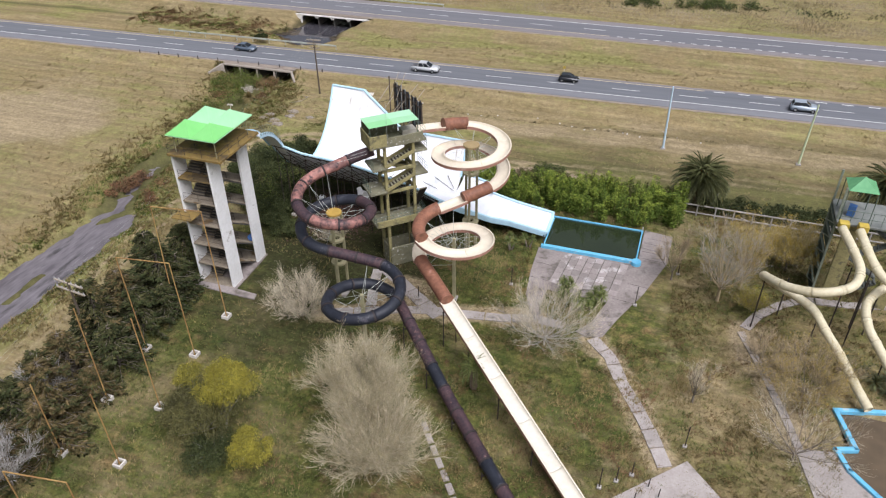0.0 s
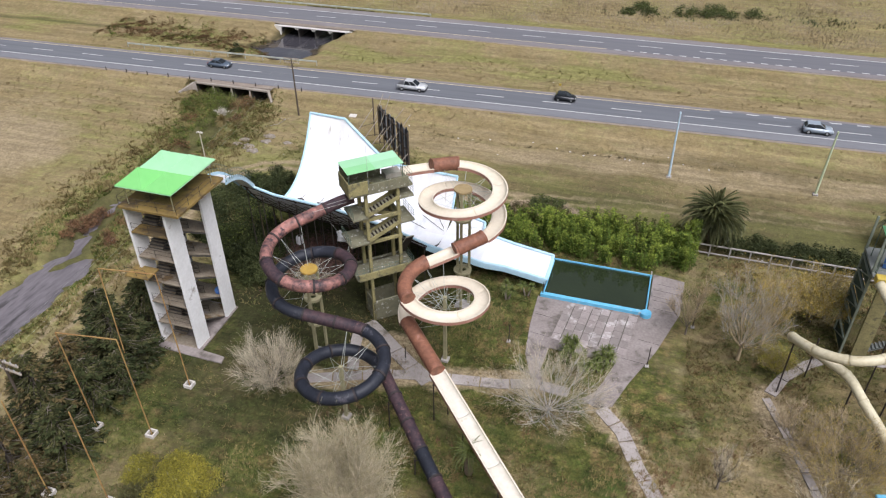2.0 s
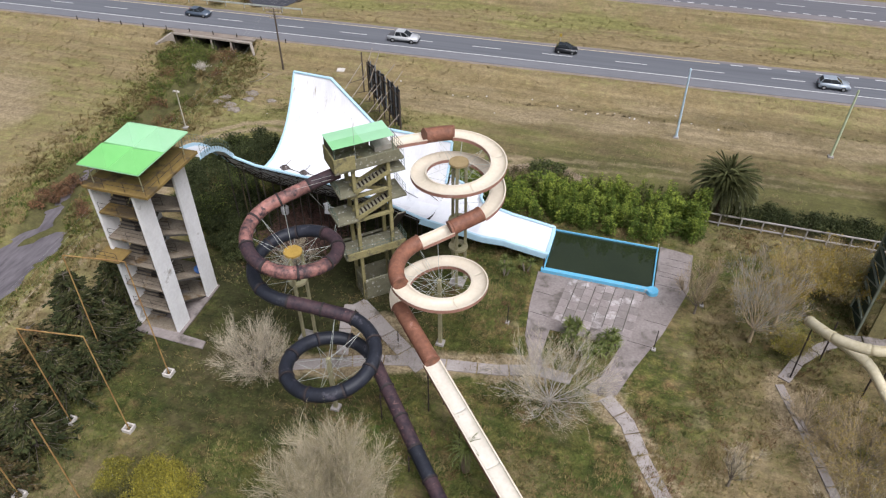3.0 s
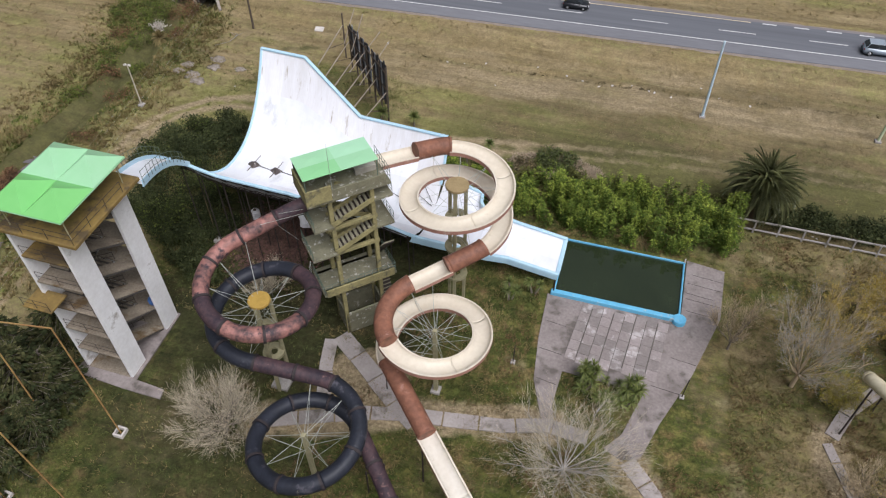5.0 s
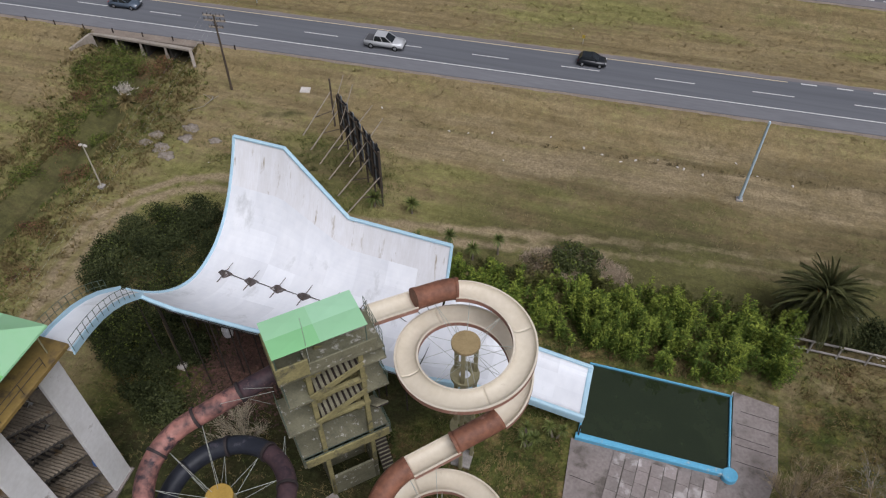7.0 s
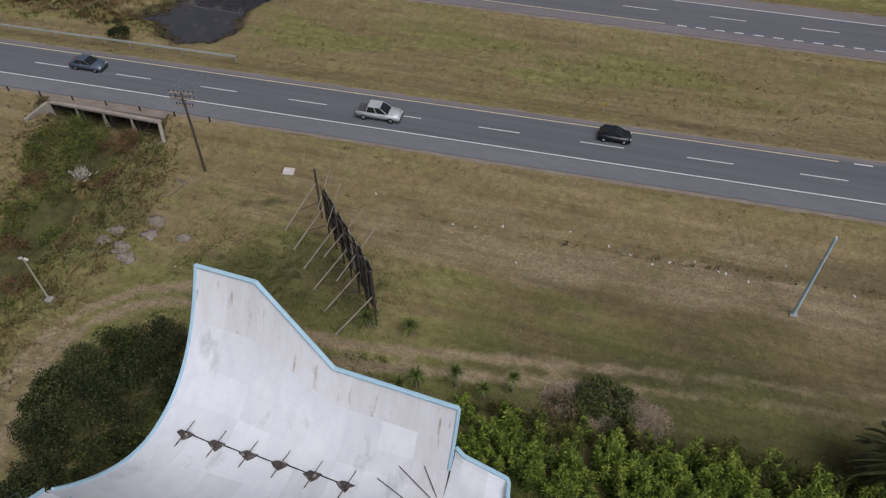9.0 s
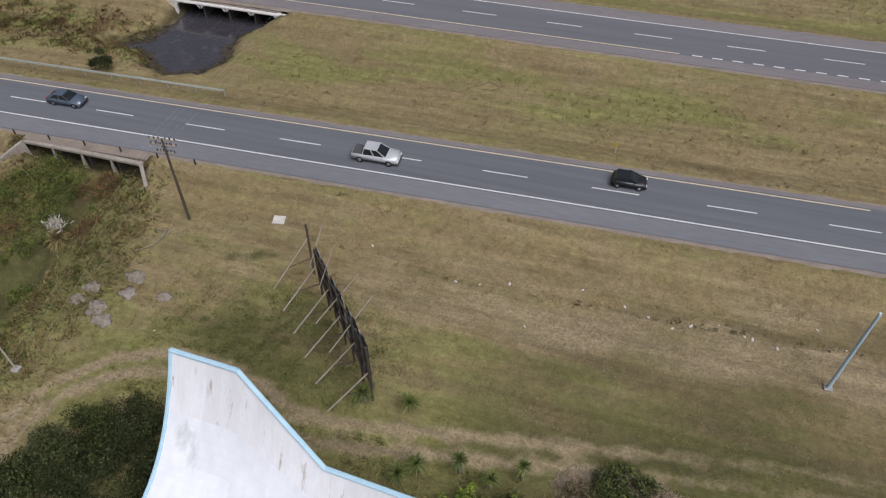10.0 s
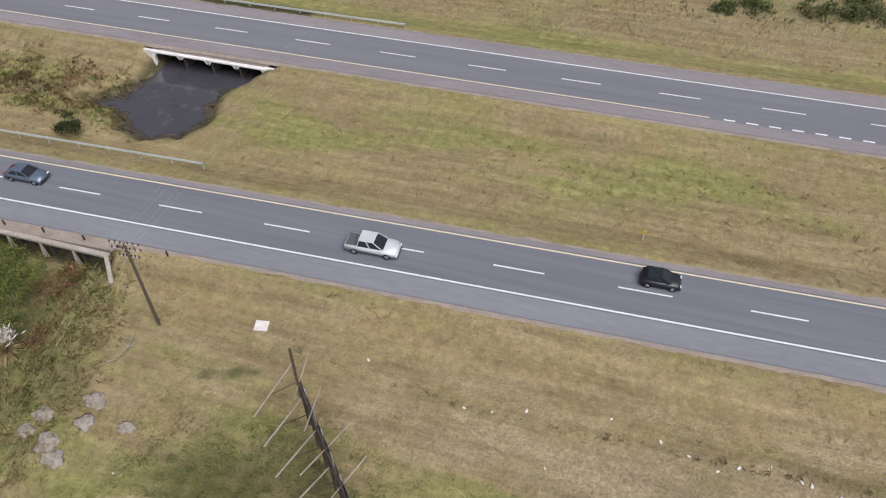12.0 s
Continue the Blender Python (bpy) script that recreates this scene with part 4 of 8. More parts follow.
tarp.location = (-46.75, 62.5, FLOORS[1] - 0.01)

# ---------------- olive slide tower ----------------
T2 = Matrix.Translation((-30.9, 64.7, 0)) @ Matrix.Rotation(radians(42.9), 4, "Z")
t2 = thing("slide_tower", "mossy olive concrete slide tower with zigzag stairs and a green roof", "tower")


def t2box(name, u0, u1, v0, v1, z0, z1, mat, bevel=0.025, label=""):
    bm = bmesh.new()
    box(bm, ((u0 + u1) / 2, (v0 + v1) / 2, (z0 + z1) / 2), (u1 - u0, v1 - v0, z1 - z0), bevel=bevel)
    bm.transform(T2)
    return part(name, bm, mat, t2, label)


for u in (1.55, 4.95):
    for v in (0.3, 2.5):
        t2box("column", u, u + 0.34, v, v + 0.34, 0, 16.4, OLIVE)
for z, u0, u1 in ((6.45, 0.2, 6.3), (10.55, 1.2, 5.4), (13.35, 1.2, 5.4)):
    for v in (0.32, 2.52):
        t2box("beam", u0, u1, v, v + 0.3, z - 0.35, z, OLIVE)
    for u in (1.57, 4.97):
        t2box("beam", u, u + 0.3, 0.6, 2.5, z - 0.33, z - 0.02, OLIVE)
# landings, left and right ends in turn
STEP_PALE = surface("worn_pale_step", (0.29, 0.27, 0.185), (0.18, 0.168, 0.115), scale=2, fine=9)
LAND = ((-0.4, 1.7, 0.0, 3.0, 10.75), (5.1, 6.7, 0.0, 3.0, 12.25), (0.1, 1.7, 0.0, 3.0, 13.75), (5.1, 6.7, 0.0, 3.0, 15.2), (0.0, 6.5, -0.1, 3.2, 6.45))
for u0, u1, v0, v1, z in LAND:
    t2box("landing", u0, u1, v0, v1, z - 0.22, z, OLIVE_GREY)
    edge = [(u0 + 0.06, v0 + 0.06, z), (u1 - 0.06, v0 + 0.06, z)] if z > 7 else [(u0 + 0.06, v1 - 0.06, z), (u0 + 0.06, v0 + 0.06, z), (u1 - 0.06, v0 + 0.06, z), (u1 - 0.06, v1 - 0.06, z)]
    if z > 7:
        side = u0 + 0.06 if u0 < 2 else u1 - 0.06
        edge = [(side, v1 - 0.06, z), (side, v0 + 0.06, z)]
    railing("handrail", [T2 @ Vector(p) for p in edge], t2, GREEN_STEEL, 1.05, 0.022, 0.7, 3)
t2box("parapet", 0.2, 6.3, -0.12, 0.02, 6.1, 6.95, OLIVE)
for a, b, v in (((1.6, 10.75), (5.2, 12.25), 0.75), ((1.6, 13.75), (5.2, 15.2), 0.75), ((5.2, 12.25), (1.6, 13.75), 2.2), ((5.2, 15.2), (2.6, 16.5), 2.2)):
    lo, hi = (a, b)
    # dark soffit paints the shaded gaps of an open-tread stair
    flight("stair_flight", (lo[0], v, lo[1]), (hi[0], v, hi[1]), 1.25, 10, STEP_PALE, t2, T2, 0.1, 0.62, DARK_STEEL)
    for dv in (-0.68, 0.68):
        bm = bmesh.new()
        bar(bm, (lo[0], v + dv, lo[1] + 0.1), (hi[0], v + dv, hi[1] + 0.1), 0.1, 0.42)
        bm.transform(T2)
        part("stringer", bm, OLIVE, t2)
# steep stairs carry the same dark soffit as painted tread shade
flight("steep_stair", (6.0, 2.9, 6.45), (6.0, -0.2, 10.4), 0.9, 15, STEP_PALE, t2, T2, 0.08, 0.6, DARK_STEEL)
flight("steep_stair", (6.0, -0.2, 0.2), (6.0, 3.0, 6.3), 0.9, 20, STEP_PALE, t2, T2, 0.08, 0.6, DARK_STEEL)
# enclosed base, deck, parapets and cabin
t2box("base_wall", 1.6, 5.3, 0.3, 0.5, 0, 2.6, OLIVE_GREY)
t2box("base_wall", 1.6, 1.8, 0.5, 2.8, 0, 2.6, OLIVE_GREY)
t2box("base_wall", 5.1, 5.3, 0.5, 2.8, 0, 2.6, OLIVE_GREY)
t2box("base_wall", 1.8, 5.1, 2.6, 2.8, 0, 2.6, OLIVE_GREY)
t2box("deck", -0.1, 6.6, -0.05, 3.1, 16.3, 16.55, OLIVE_GREY)
t2box("parapet", 1.9, 6.2, -0.05, 0.1, 16.55, 17.45, OLIVE_GREY)
t2box("parapet", -0.1, 1.9, -0.05, 0.1, 16.35, 17.9, OLIVE)
t2box("parapet", -0.1, 0.05, 0.1, 3.1, 16.35, 17.9, OLIVE)
t2box("back_wall", 0.05, 4.3, 2.95, 3.1, 16.55, 18.5, OLIVE_GREY)
t2box("parapet", 1.75, 1.9, 0.1, 1.2, 16.55, 17.4, OLIVE_GREY)
t2box("launch_block", 4.4, 6.1, 1.7, 3.0, 16.55, 17.1, surface("pale_launch_block", (0.42, 0.395, 0.34), (0.32, 0.30, 0.25), scale=2))
for u, v in ((0.05, 0.05), (5.6, 0.05), (0.05, 2.85), (5.6, 2.85)):
    bm = bmesh.new()
    rod(bm, T2 @ Vector((u, v, 16.4)), T2 @ Vector((u, v, 18.85)), 0.04)
    part("roof_post", bm, GREEN_STEEL, t2)
# roof tones step from bright green to mint across the panels
for i, j, mat in ((0, 0, ROOF_BRIGHT), (1, 0, ROOF_MID), (0, 1, ROOF_MID), (1, 1, ROOF_MINT)):
    tent(t2, 1.4 + 2.9 * i, 0.74 + 1.47 * j, 2.9, 1.47, 18.95, 0.05, (mat,) * 4, T2)
railing("deck_cage", [T2 @ Vector(p) for p in ((6.55, 0.0, 16.55), (6.55, 3.05, 16.55))], t2, GREEN_STEEL, 1.3, 0.02, 0.45, 3)
bm = bmesh.new()
rod(bm, T2 @ Vector((2.0, 0.1, 16.4)), T2 @ Vector((2.0, 0.1, 21.6)), 0.025, 0.012, 6)
part("antenna_mast", bm, GALV, t2, "thin pale mast")


# ---------------- twin slides ----------------
def slide_path(S, c1, r1, d1, c2, r2, d2, E, heights, step=0.18):
    """Plan of a slide: start, round one hub (d1 +1 turns left), round the next, and out; with its heights at even lengths."""
    S, c1, c2, E = (np.array(v, float) for v in (S, c1, c2, E))

    def touch(p, c, r, s):
        v = c - p
        ln = np.hypot(*v)
        h = math.atan2(v[1], v[0]) + s * math.asin(r / ln)
        return p + math.sqrt(ln * ln - r * r) * np.array((math.cos(h), math.sin(h)))

    t_in, t_out = touch(S, c1, r1, -d1), touch(E, c2, r2, d2)
    v = c2 - c1
    h = math.atan2(v[1], v[0]) + math.asin((d1 * r1 - d2 * r2) / np.hypot(*v))
    n = np.array((-math.sin(h), math.cos(h)))
    t_a, t_b = c1 - n * d1 * r1, c2 - n * d2 * r2

    def arc(c, a, b, d, r):
        a0, a1 = math.atan2(*(a - c)[::-1]), math.atan2(*(b - c)[::-1])
        th = a0 + d * np.linspace(0, ((a1 - a0) * d) % (2 * math.pi) + 2 * math.pi, 300)
        return c + r * np.stack([np.cos(th), np.sin(th)], 1)

    def line(a, b):
        return a + (b - a) * np.linspace(0, 1, 60)[:, None]

    xy = np.vstack([line(S, t_in), arc(c1, t_in, t_a, d1, r1)[1:], line(t_a, t_b)[1:], arc(c2, t_b, t_out, d2, r2)[1:], line(t_out, E)[1:]])
    s = np.r_[0, np.cumsum(np.hypot(*np.diff(xy, axis=0).T))]
    u = np.linspace(0, s[-1], int(s[-1] / step))
    z = np.interp(u, np.linspace(0, s[-1], len(heights)), heights)
    k = 15
    z = np.convolve(np.r_[np.full(k, z[0]), z, np.full(k, z[-1])], np.ones(2 * k + 1) / (2 * k + 1), "valid")
    pts = np.stack([np.interp(u, s, xy[:, 0]), np.interp(u, s, xy[:, 1]), z], 1)
    return pts, u


def frames(pts):
    tan = np.gradient(pts, axis=0)
    tan /= np.linalg.norm(tan, axis=1)[:, None]
    side = np.stack([tan[:, 1], -tan[:, 0], np.zeros(len(pts))], 1)
    side /= np.linalg.norm(side, axis=1)[:, None]
    return side, np.cross(side, tan), tan


def ring(r, n=16):
    return [(r * math.cos(2 * math.pi * i / n), r * math.sin(2 * math.pi * i / n)) for i in range(n)]


def shell(pts, side, up, r_out, r_in, a0, a1, n=14, flat=0.62):
    """An open trough or closed tube wall with thickness, between two angles (0 = right, 90 = up, degrees)."""
    an = [radians(a0 + (a1 - a0) * i / n) for i in range(n + 1)]
    prof = [(r_out * math.cos(a), r_out * math.sin(a) * flat) for a in an] + [(r_in * math.cos(a), (r_in * math.sin(a)) * flat) for a in an[::-1]]
    return sweep([Vector(p) for p in pts], [Vector(p) for p in side], [Vector(p) for p in up], prof)


def tube(pts, side, up, r, wall=0.05, n=18):
    """A hollow tube wall, open at both ends."""
    P, S, U = ([Vector(p) for p in a] for a in (pts, side, up))
    k = n
    verts, faces = sweep(P, S, U, ring(r, n), True, False)
    v2, f2 = sweep(P, S, U, ring(r - wall, n), True, False)
    o = len(verts)
    faces += [tuple(i + o for i in f[::-1]) for f in f2]
    last = (len(P) - 1) * k
    for j in range(k):
        j2 = (j + 1) % k
        faces.append((j, o + j, o + j2, j2))
        faces.append((last + j, last + j2, o + last + j2, o + last + j))
    return verts + v2, faces


A_PTS, A_S = slide_path((-31.6, 66.6), (-33.22, 59.46), 3.9, 1, (-27.03, 52.36), 3.82, -1, (-6.44, 36.08), (15.5, 12.4, 10.4, 8.5, 6.5, 4.8, 1.8, 0.75))
B_PTS, B_S = slide_path((-27.64, 70.94), (-21.5, 71.49), 3.81, -1, (-20.61, 62.21), 3.74, 1, (-0.65, 37.17), (16.85, 15.1, 13.6, 10.3, 8.7, 6.3, 3.7, 1.1))

dark = thing("tube_slide", "peeling black and faded pink spiral tube slide with bolted seams", "water slide")
side, up, tan = frames(A_PTS)
TUBE_R = 0.60
edges = np.linspace(0, A_S[-1], 35)
FINISH = "MPPPMPPMMBBBBBMMBBBBBBBBBMMMBMMMBM"
for k in range(34):
    sel = np.where((A_S >= edges[k] - 0.1) & (A_S <= edges[k + 1] + 0.1))[0]
    vs, fs = tube(A_PTS[sel], side[sel], up[sel], TUBE_R)
    mat = {"P": PINK_FRP, "M": MOTTLED_FRP, "B": BLACK_FRP}[FINISH[k]]
    lab = {"P": "faded pink tube section with black peeling", "M": "dark peeling tube section", "B": "matt black tube section"}[FINISH[k]]
    raw("tube_section", vs, fs, mat, dark, lab, True)
    if k:
        i = sel[0]
        j = slice(max(0, i - 0), i + 2)
        vs, fs = sweep([Vector(p) for p in A_PTS[j]], [Vector(p) for p in side[j]], [Vector(p) for p in up[j]], ring(TUBE_R + 0.075, 18))
        raw("seam_ring", vs, fs, SEAM, dark)

cream = thing("open_slide", "cream spiral flume slide with rust-brown covered sections", "water slide")
side, up, tan = frames(B_PTS)
R = 0.70
COVER = ((3.0, 5.9), (40.3, 43.4), (46.6, 52.4), (75.4, 81.7))
cuts = sorted({0.0, float(B_S[-1]), *[c for pair in COVER for c in pair]})
more = []
for a, b in zip(cuts[:-1], cuts[1:]):
    n = max(1, round((b - a) / 5.5))
    more += [a + (b - a) * i / n for i in range(n)]
more.append(cuts[-1])
for a, b in zip(more[:-1], more[1:]):
    sel = np.where((B_S >= a - 0.1) & (B_S <= b + 0.1))[0]
    p, s, u = B_PTS[sel], side[sel], up[sel]
    mid = (a + b) / 2
    if any(c0 < mid < c1 for c0, c1 in COVER):
        vs, fs = tube(p + u * 0.05, s, u, R + 0.03)
        raw("covered_section", vs, fs, RUST_FRP, cream, "rust-brown tube section", True)
    else:
        vs, fs = shell(p, s, u, R + 0.02, R - 0.03, 180, 360)
        raw("trough_lining", vs, fs, CREAM_PALE if a > 80 else CREAM, cream, "cream trough section", True)
        vs, fs = shell(p, s, u, R + 0.075, R + 0.025, 182, 358)
        raw("trough_hull", vs, fs, HULL_PINK, cream, "dusty pink underside")
        for sg in (-1, 1):
            prof = [(sg * (R - 0.035), -0.03), (sg * (R + 0.085), -0.03), (sg * (R + 0.085), 0.03), (sg * (R - 0.035), 0.03)]
            vs, fs = sweep([Vector(q) for q in p], [Vector(q) for q in s], [Vector(q) for q in u], prof if sg > 0 else prof[::-1])
            raw("rim", vs, fs, CREAM_RIM, cream, "pale rolled rim")
            prof = [(sg * (R + 0.03), -0.36), (sg * (R + 0.085), -0.36), (sg * (R + 0.085), -0.032), (sg * (R + 0.03), -0.032)]
            vs, fs = sweep([Vector(q) for q in p], [Vector(q) for q in s], [Vector(q) for q in u], prof if sg > 0 else prof[::-1])
            raw("skirt", vs, fs, HULL_PINK, cream, "dusty pink side skirt")
    i = sel[0]
    if 0 < i < len(B_PTS) - 2:
        j = slice(i, i + 2)
        cover = any(c0 - 0.2 < a < c1 + 0.2 for c0, c1 in COVER)
        if cover:
            vs, fs = sweep([Vector(q) for q in B_PTS[j] + up[j] * 0.05], [Vector(q) for q in side[j]], [Vector(q) for q in up[j]], ring(R + 0.065, 18))
            raw("seam_ring", vs, fs, RUST_FRP, cream)


def hub(label, c, top, plate, plate_r, legs, pts, turns, post_mat, plate_mat, discs=()):
    """Central support: posts, a plate, and rods that fan out to the slide passing round it."""
    h = thing("slide_support", label, "support", group="slide supports")
    cx, cy = c
    for i in range(legs):
        a = 2 * math.pi * i / legs + 0.6
        r = 0.75 if legs > 1 else 0
        bm = bmesh.new()
        bar(bm, (cx + r * math.cos(a), cy + r * math.sin(a), -0.2), (cx + r * math.cos(a), cy + r * math.sin(a), top), 0.26 if legs > 1 else 0.34, bevel=0.02)
        part("post", bm, post_mat, h)
    if plate:
        bm = bmesh.new()
        bmesh.ops.create_cone(bm, cap_ends=True, segments=20, radius1=plate_r, radius2=plate_r, depth=0.25, matrix=Matrix.Translation((cx, cy, top + 0.1)))
        bmesh.ops.bevel(bm, geom=[e for e in bm.edges if e.calc_face_angle(0) > 1], offset=0.03, segments=1, affect="EDGES")
        part("hub_plate", bm, plate_mat, h)
    for z in discs:
        bm = bmesh.new()
        outer, inner = [], []
        for i in range(20):
            a = 2 * math.pi * i / 20
            for r, ls in ((plate_r * 1.05, outer), (plate_r * 0.42, inner)):
                ls.append([bm.verts.new((cx + r * math.cos(a), cy + r * math.sin(a), z + dz)) for dz in (-0.12, 0.12)])
        for i in range(20):
            j = (i + 1) % 20
            o0, o1, i0, i1 = outer[i], outer[j], inner[i], inner[j]
            bm.faces.new((o0[1], o1[1], i1[1], i0[1]))
            bm.faces.new((o0[0], i0[0], i1[0], o1[0]))
            bm.faces.new((o0[0], o1[0], o1[1], o0[1]))
            bm.faces.new((i0[0], i0[1], i1[1], i1[0]))
        part("ring_plate", bm, post_mat, h)
    near = [p for p in pts if math.hypot(p[0] - cx, p[1] - cy) < 4.3]
    for i in range(turns):
        p = Vector(near[int((i + 0.5) / turns * (len(near) - 1))])
        inward = (Vector((cx, cy, p.z)) - p).normalized()
        e = p + inward * 0.55 + Vector((0, 0, -0.25))
        for z in (top - 0.1, min(top, p.z) - 1.5):
            bm = bmesh.new()
            rod(bm, (cx - inward.x * 0.2, cy - inward.y * 0.2, max(0.4, z)), e, 0.017, n=5)
            part("tie_rod", bm, GALV, h)
    bm = bmesh.new()
    box(bm, (cx, cy, 0.08), (1.5 if legs > 1 else 0.8, 1.5 if legs > 1 else 0.8, 0.3), bevel=0.03)
    part("footing", bm, CONCRETE, h)
    return h


hub("olive posts and yellow hub plate with fanned steel rods", (-33.4, 59.5), 10.9, True, 0.85, 3, A_PTS, 14, POST_OLIVE, HUB_YELLOW, (4.5, 7.6))
hub("single olive post with fanned steel rods", (-27.2, 52.3), 6.6, False, 0.4, 1, A_PTS, 10, POST_OLIVE, HUB_YELLOW)
hub("olive posts and tan hub plate with fanned steel rods", (-21.5, 71.6), 15.1, True, 0.95, 3, B_PTS, 14, POST_OLIVE, HUB_TAN, (5.0, 8.4, 11.7))
hub("single olive post with fanned steel rods", (-20.6, 62.5), 8.4, False, 0.4, 1, B_PTS, 16, POST_OLIVE, HUB_TAN)

# straight runs stand on short steel trestles
for pts, s_all, starts, r in ((A_PTS, A_S, (76, 82, 88, 94), 0.62), (B_PTS, B_S, (82.5, 88, 94, 100), 0.72)):
    sd, _, _ = frames(pts)
    for s0 in starts:
        i = int(np.searchsorted(s_all, s0))
        p, w = Vector(pts[i]), Vector(sd[i])
        tr = thing("trestle", "dark steel trestle under the slide", "support", group="slide trestles")
        for sg in (-1, 1):
            bm = bmesh.new()
            rod(bm, p + w * sg * 0.7 + Vector((0, 0, -r * 0.5)), Vector((p.x + w.x * sg * 0.75, p.y + w.y * sg * 0.75, -0.1)), 0.06)
            part("leg", bm, DARK_STEEL, tr)
        bm = bmesh.new()
        bar(bm, p + w * 0.8 + Vector((0, 0, -r - 0.08)), p - w * 0.8 + Vector((0, 0, -r - 0.08)), 0.1)
        part("cross_beam", bm, DARK_STEEL, tr)

# stay rods from the tower to the tube slide
stays = thing("stay_rods", "thin pale steel stays between tower and tube slide", "stays")
for a, b in (((-0.4, 0.1, 16.4), 3.0), ((-0.4, 0.1, 16.0), 5.0), ((-0.6, 0.1, 10.9), 21.0), ((-0.6, 0.1, 10.9), 23.5), ((-0.7, 2.8, 10.9), 3.6)):
    i = int(np.searchsorted(A_S, b))
    bm = bmesh.new()
    rod(bm, T2 @ Vector(a), Vector(A_PTS[i]) + Vector((0, 0, 0.4)), 0.017, n=5)
    part("stay", bm, GALV, stays)

# ---------------- white half-pipe slide ----------------
pipe = thing("half_pipe_slide", "white fibreglass half-pipe slide with pale blue rims and rust streaks", "water slide")


def lerp_table(tab):
    xs, ys = zip(*tab)
    return lambda v: float(np.interp(v, xs, ys))


BED = lerp_table(((-48.5, 4.15), (-44, 3.7), (-38, 3.3), (-26.5, 2.6), (-13, 1.0)))
FAR_Z = lerp_table(((-48.5, 11.9), (-43.4, 11.8), (-36.3, 7.95), (-26.6, 7.95)))
FAR_Y = lerp_table(((-48.5, 90.4), (-43.4, 90.2), (-36.3, 87.0), (-26.6, 86.3)))
NEAR_Z = lerp_table(((-48.5, 11.0), (-46.2, 11.0), (-44, 10.4), (-37.3, 9.8), (-30, 7.4), (-26.5, 5.4)))
NEAR_Y = lerp_table(((-48.5, 72.2), (-46, 71.8), (-37.7, 72.1), (-30, 73.4), (-26.5, 74.4)))
VALLEY = 80.8


def pipe_point(px, u):
    """u runs from the near rim (0) over the bed (0.5) to the far rim (1)."""
    b = BED(px)
    if u < 0.5:
        w = 1 - 2 * u
        return Vector((px, VALLEY + (NEAR_Y(px) - VALLEY) * w, b + (NEAR_Z(px) - b) * w ** 1.95))
    w = 2 * u - 1
    return Vector((px, VALLEY + (FAR_Y(px) - VALLEY) * w, b + (FAR_Z(px) - b) * w ** 2.3))


def skin(name, grid, material, parent, thick=0.07, label=""):
    """A sheet with thickness from a grid of points."""
    n, k = len(grid), len(grid[0])
    vs = [p for row in grid for p in row] + [p - Vector((0, 0, thick)) for row in grid for p in row]
    o = n * k
    fs = []
    for i in range(n - 1):
        for j in range(k - 1):
            q = (i * k + j, i * k + j + 1, (i + 1) * k + j + 1, (i + 1) * k + j)
            fs += [q, tuple(v + o for v in q[::-1])]
    rimline = [(i, 0) for i in range(n)] + [(n - 1, j) for j in range(1, k)] + [(i, k - 1) for i in range(n - 2, -1, -1)] + [(0, j) for j in range(k - 2, 0, -1)]
    ids = [i * k + j for i, j in rimline]
    for a, b in zip(ids, ids[1:] + ids[:1]):
        fs.append((a, a + o, b + o, b))
    return raw(name, vs, fs, material, parent, label, False)


XS = np.linspace(-48.5, -26.6, 9)
US = np.linspace(0, 1, 9)
for a in range(8):
    for c in range(8):
        grid = [[pipe_point(px, u) for u in np.linspace(US[c], US[c + 1], 6)] for px in np.linspace(XS[a], XS[a + 1], 4)]
        skin("sheet", grid, WHITE_DIRTY if c == 7 or (a == 7 and c > 3) else WHITE_FRP, pipe)


def rim(pts, w=0.34, h=0.2, name="rim", mat=BLUE_PAINT, parent=pipe):
    """A rounded kerb along an open line."""
    P = [Vector(p) for p in pts]
    tans = [(P[min(i + 1, len(P) - 1)] - P[max(i - 1, 0)]).normalized() for i in range(len(P))]
    sides = [Vector((t.y, -t.x, 0)).normalized() if abs(t.z) < 0.98 else Vector((1, 0, 0)) for t in tans]
    ups = [s.cross(t).normalized() for s, t in zip(sides, tans)]
    prof = [(-w / 2, -h / 2), (w / 2, -h / 2), (w / 2, h * 0.25), (w * 0.3, h / 2), (-w * 0.3, h / 2), (-w / 2, h * 0.25)]
    vs, fs = sweep(P, sides, ups, prof)
    return raw(name, vs, fs, mat, parent)


rim([pipe_point(px, 1.0) + Vector((0, 0, 0.05)) for px in np.linspace(-48.5, -43.4, 6)])
rim([pipe_point(px, 1.0) + Vector((0, 0, 0.05)) for px in np.linspace(-43.4, -36.3, 8)])
rim([pipe_point(px, 1.0) + Vector((0, 0, 0.05)) for px in np.linspace(-36.3, -26.6, 8)])
rim([pipe_point(-48.5, u) + Vector((0, 0, 0.05)) for u in np.linspace(0.02, 1.0, 30)], 0.26)
rim([pipe_point(px, 0.0) + Vector((0, 0, 0.05)) for px in np.linspace(-46.9, -26.6, 22)], 0.3, 0.2)
rim([pipe_point(-26.6, u) + Vector((0, 0, 0.05)) for u in np.linspace(0.76, 1.0, 12)], 0.26)

# curved launch ramp from the tower platform
RAMP = ((63.2, 16.85), (64.3, 16.45), (65.6, 15.9), (67.0, 15.2), (68.4, 14.3), (69.8, 13.2), (71.0, 12.05), (72.15, 10.9))
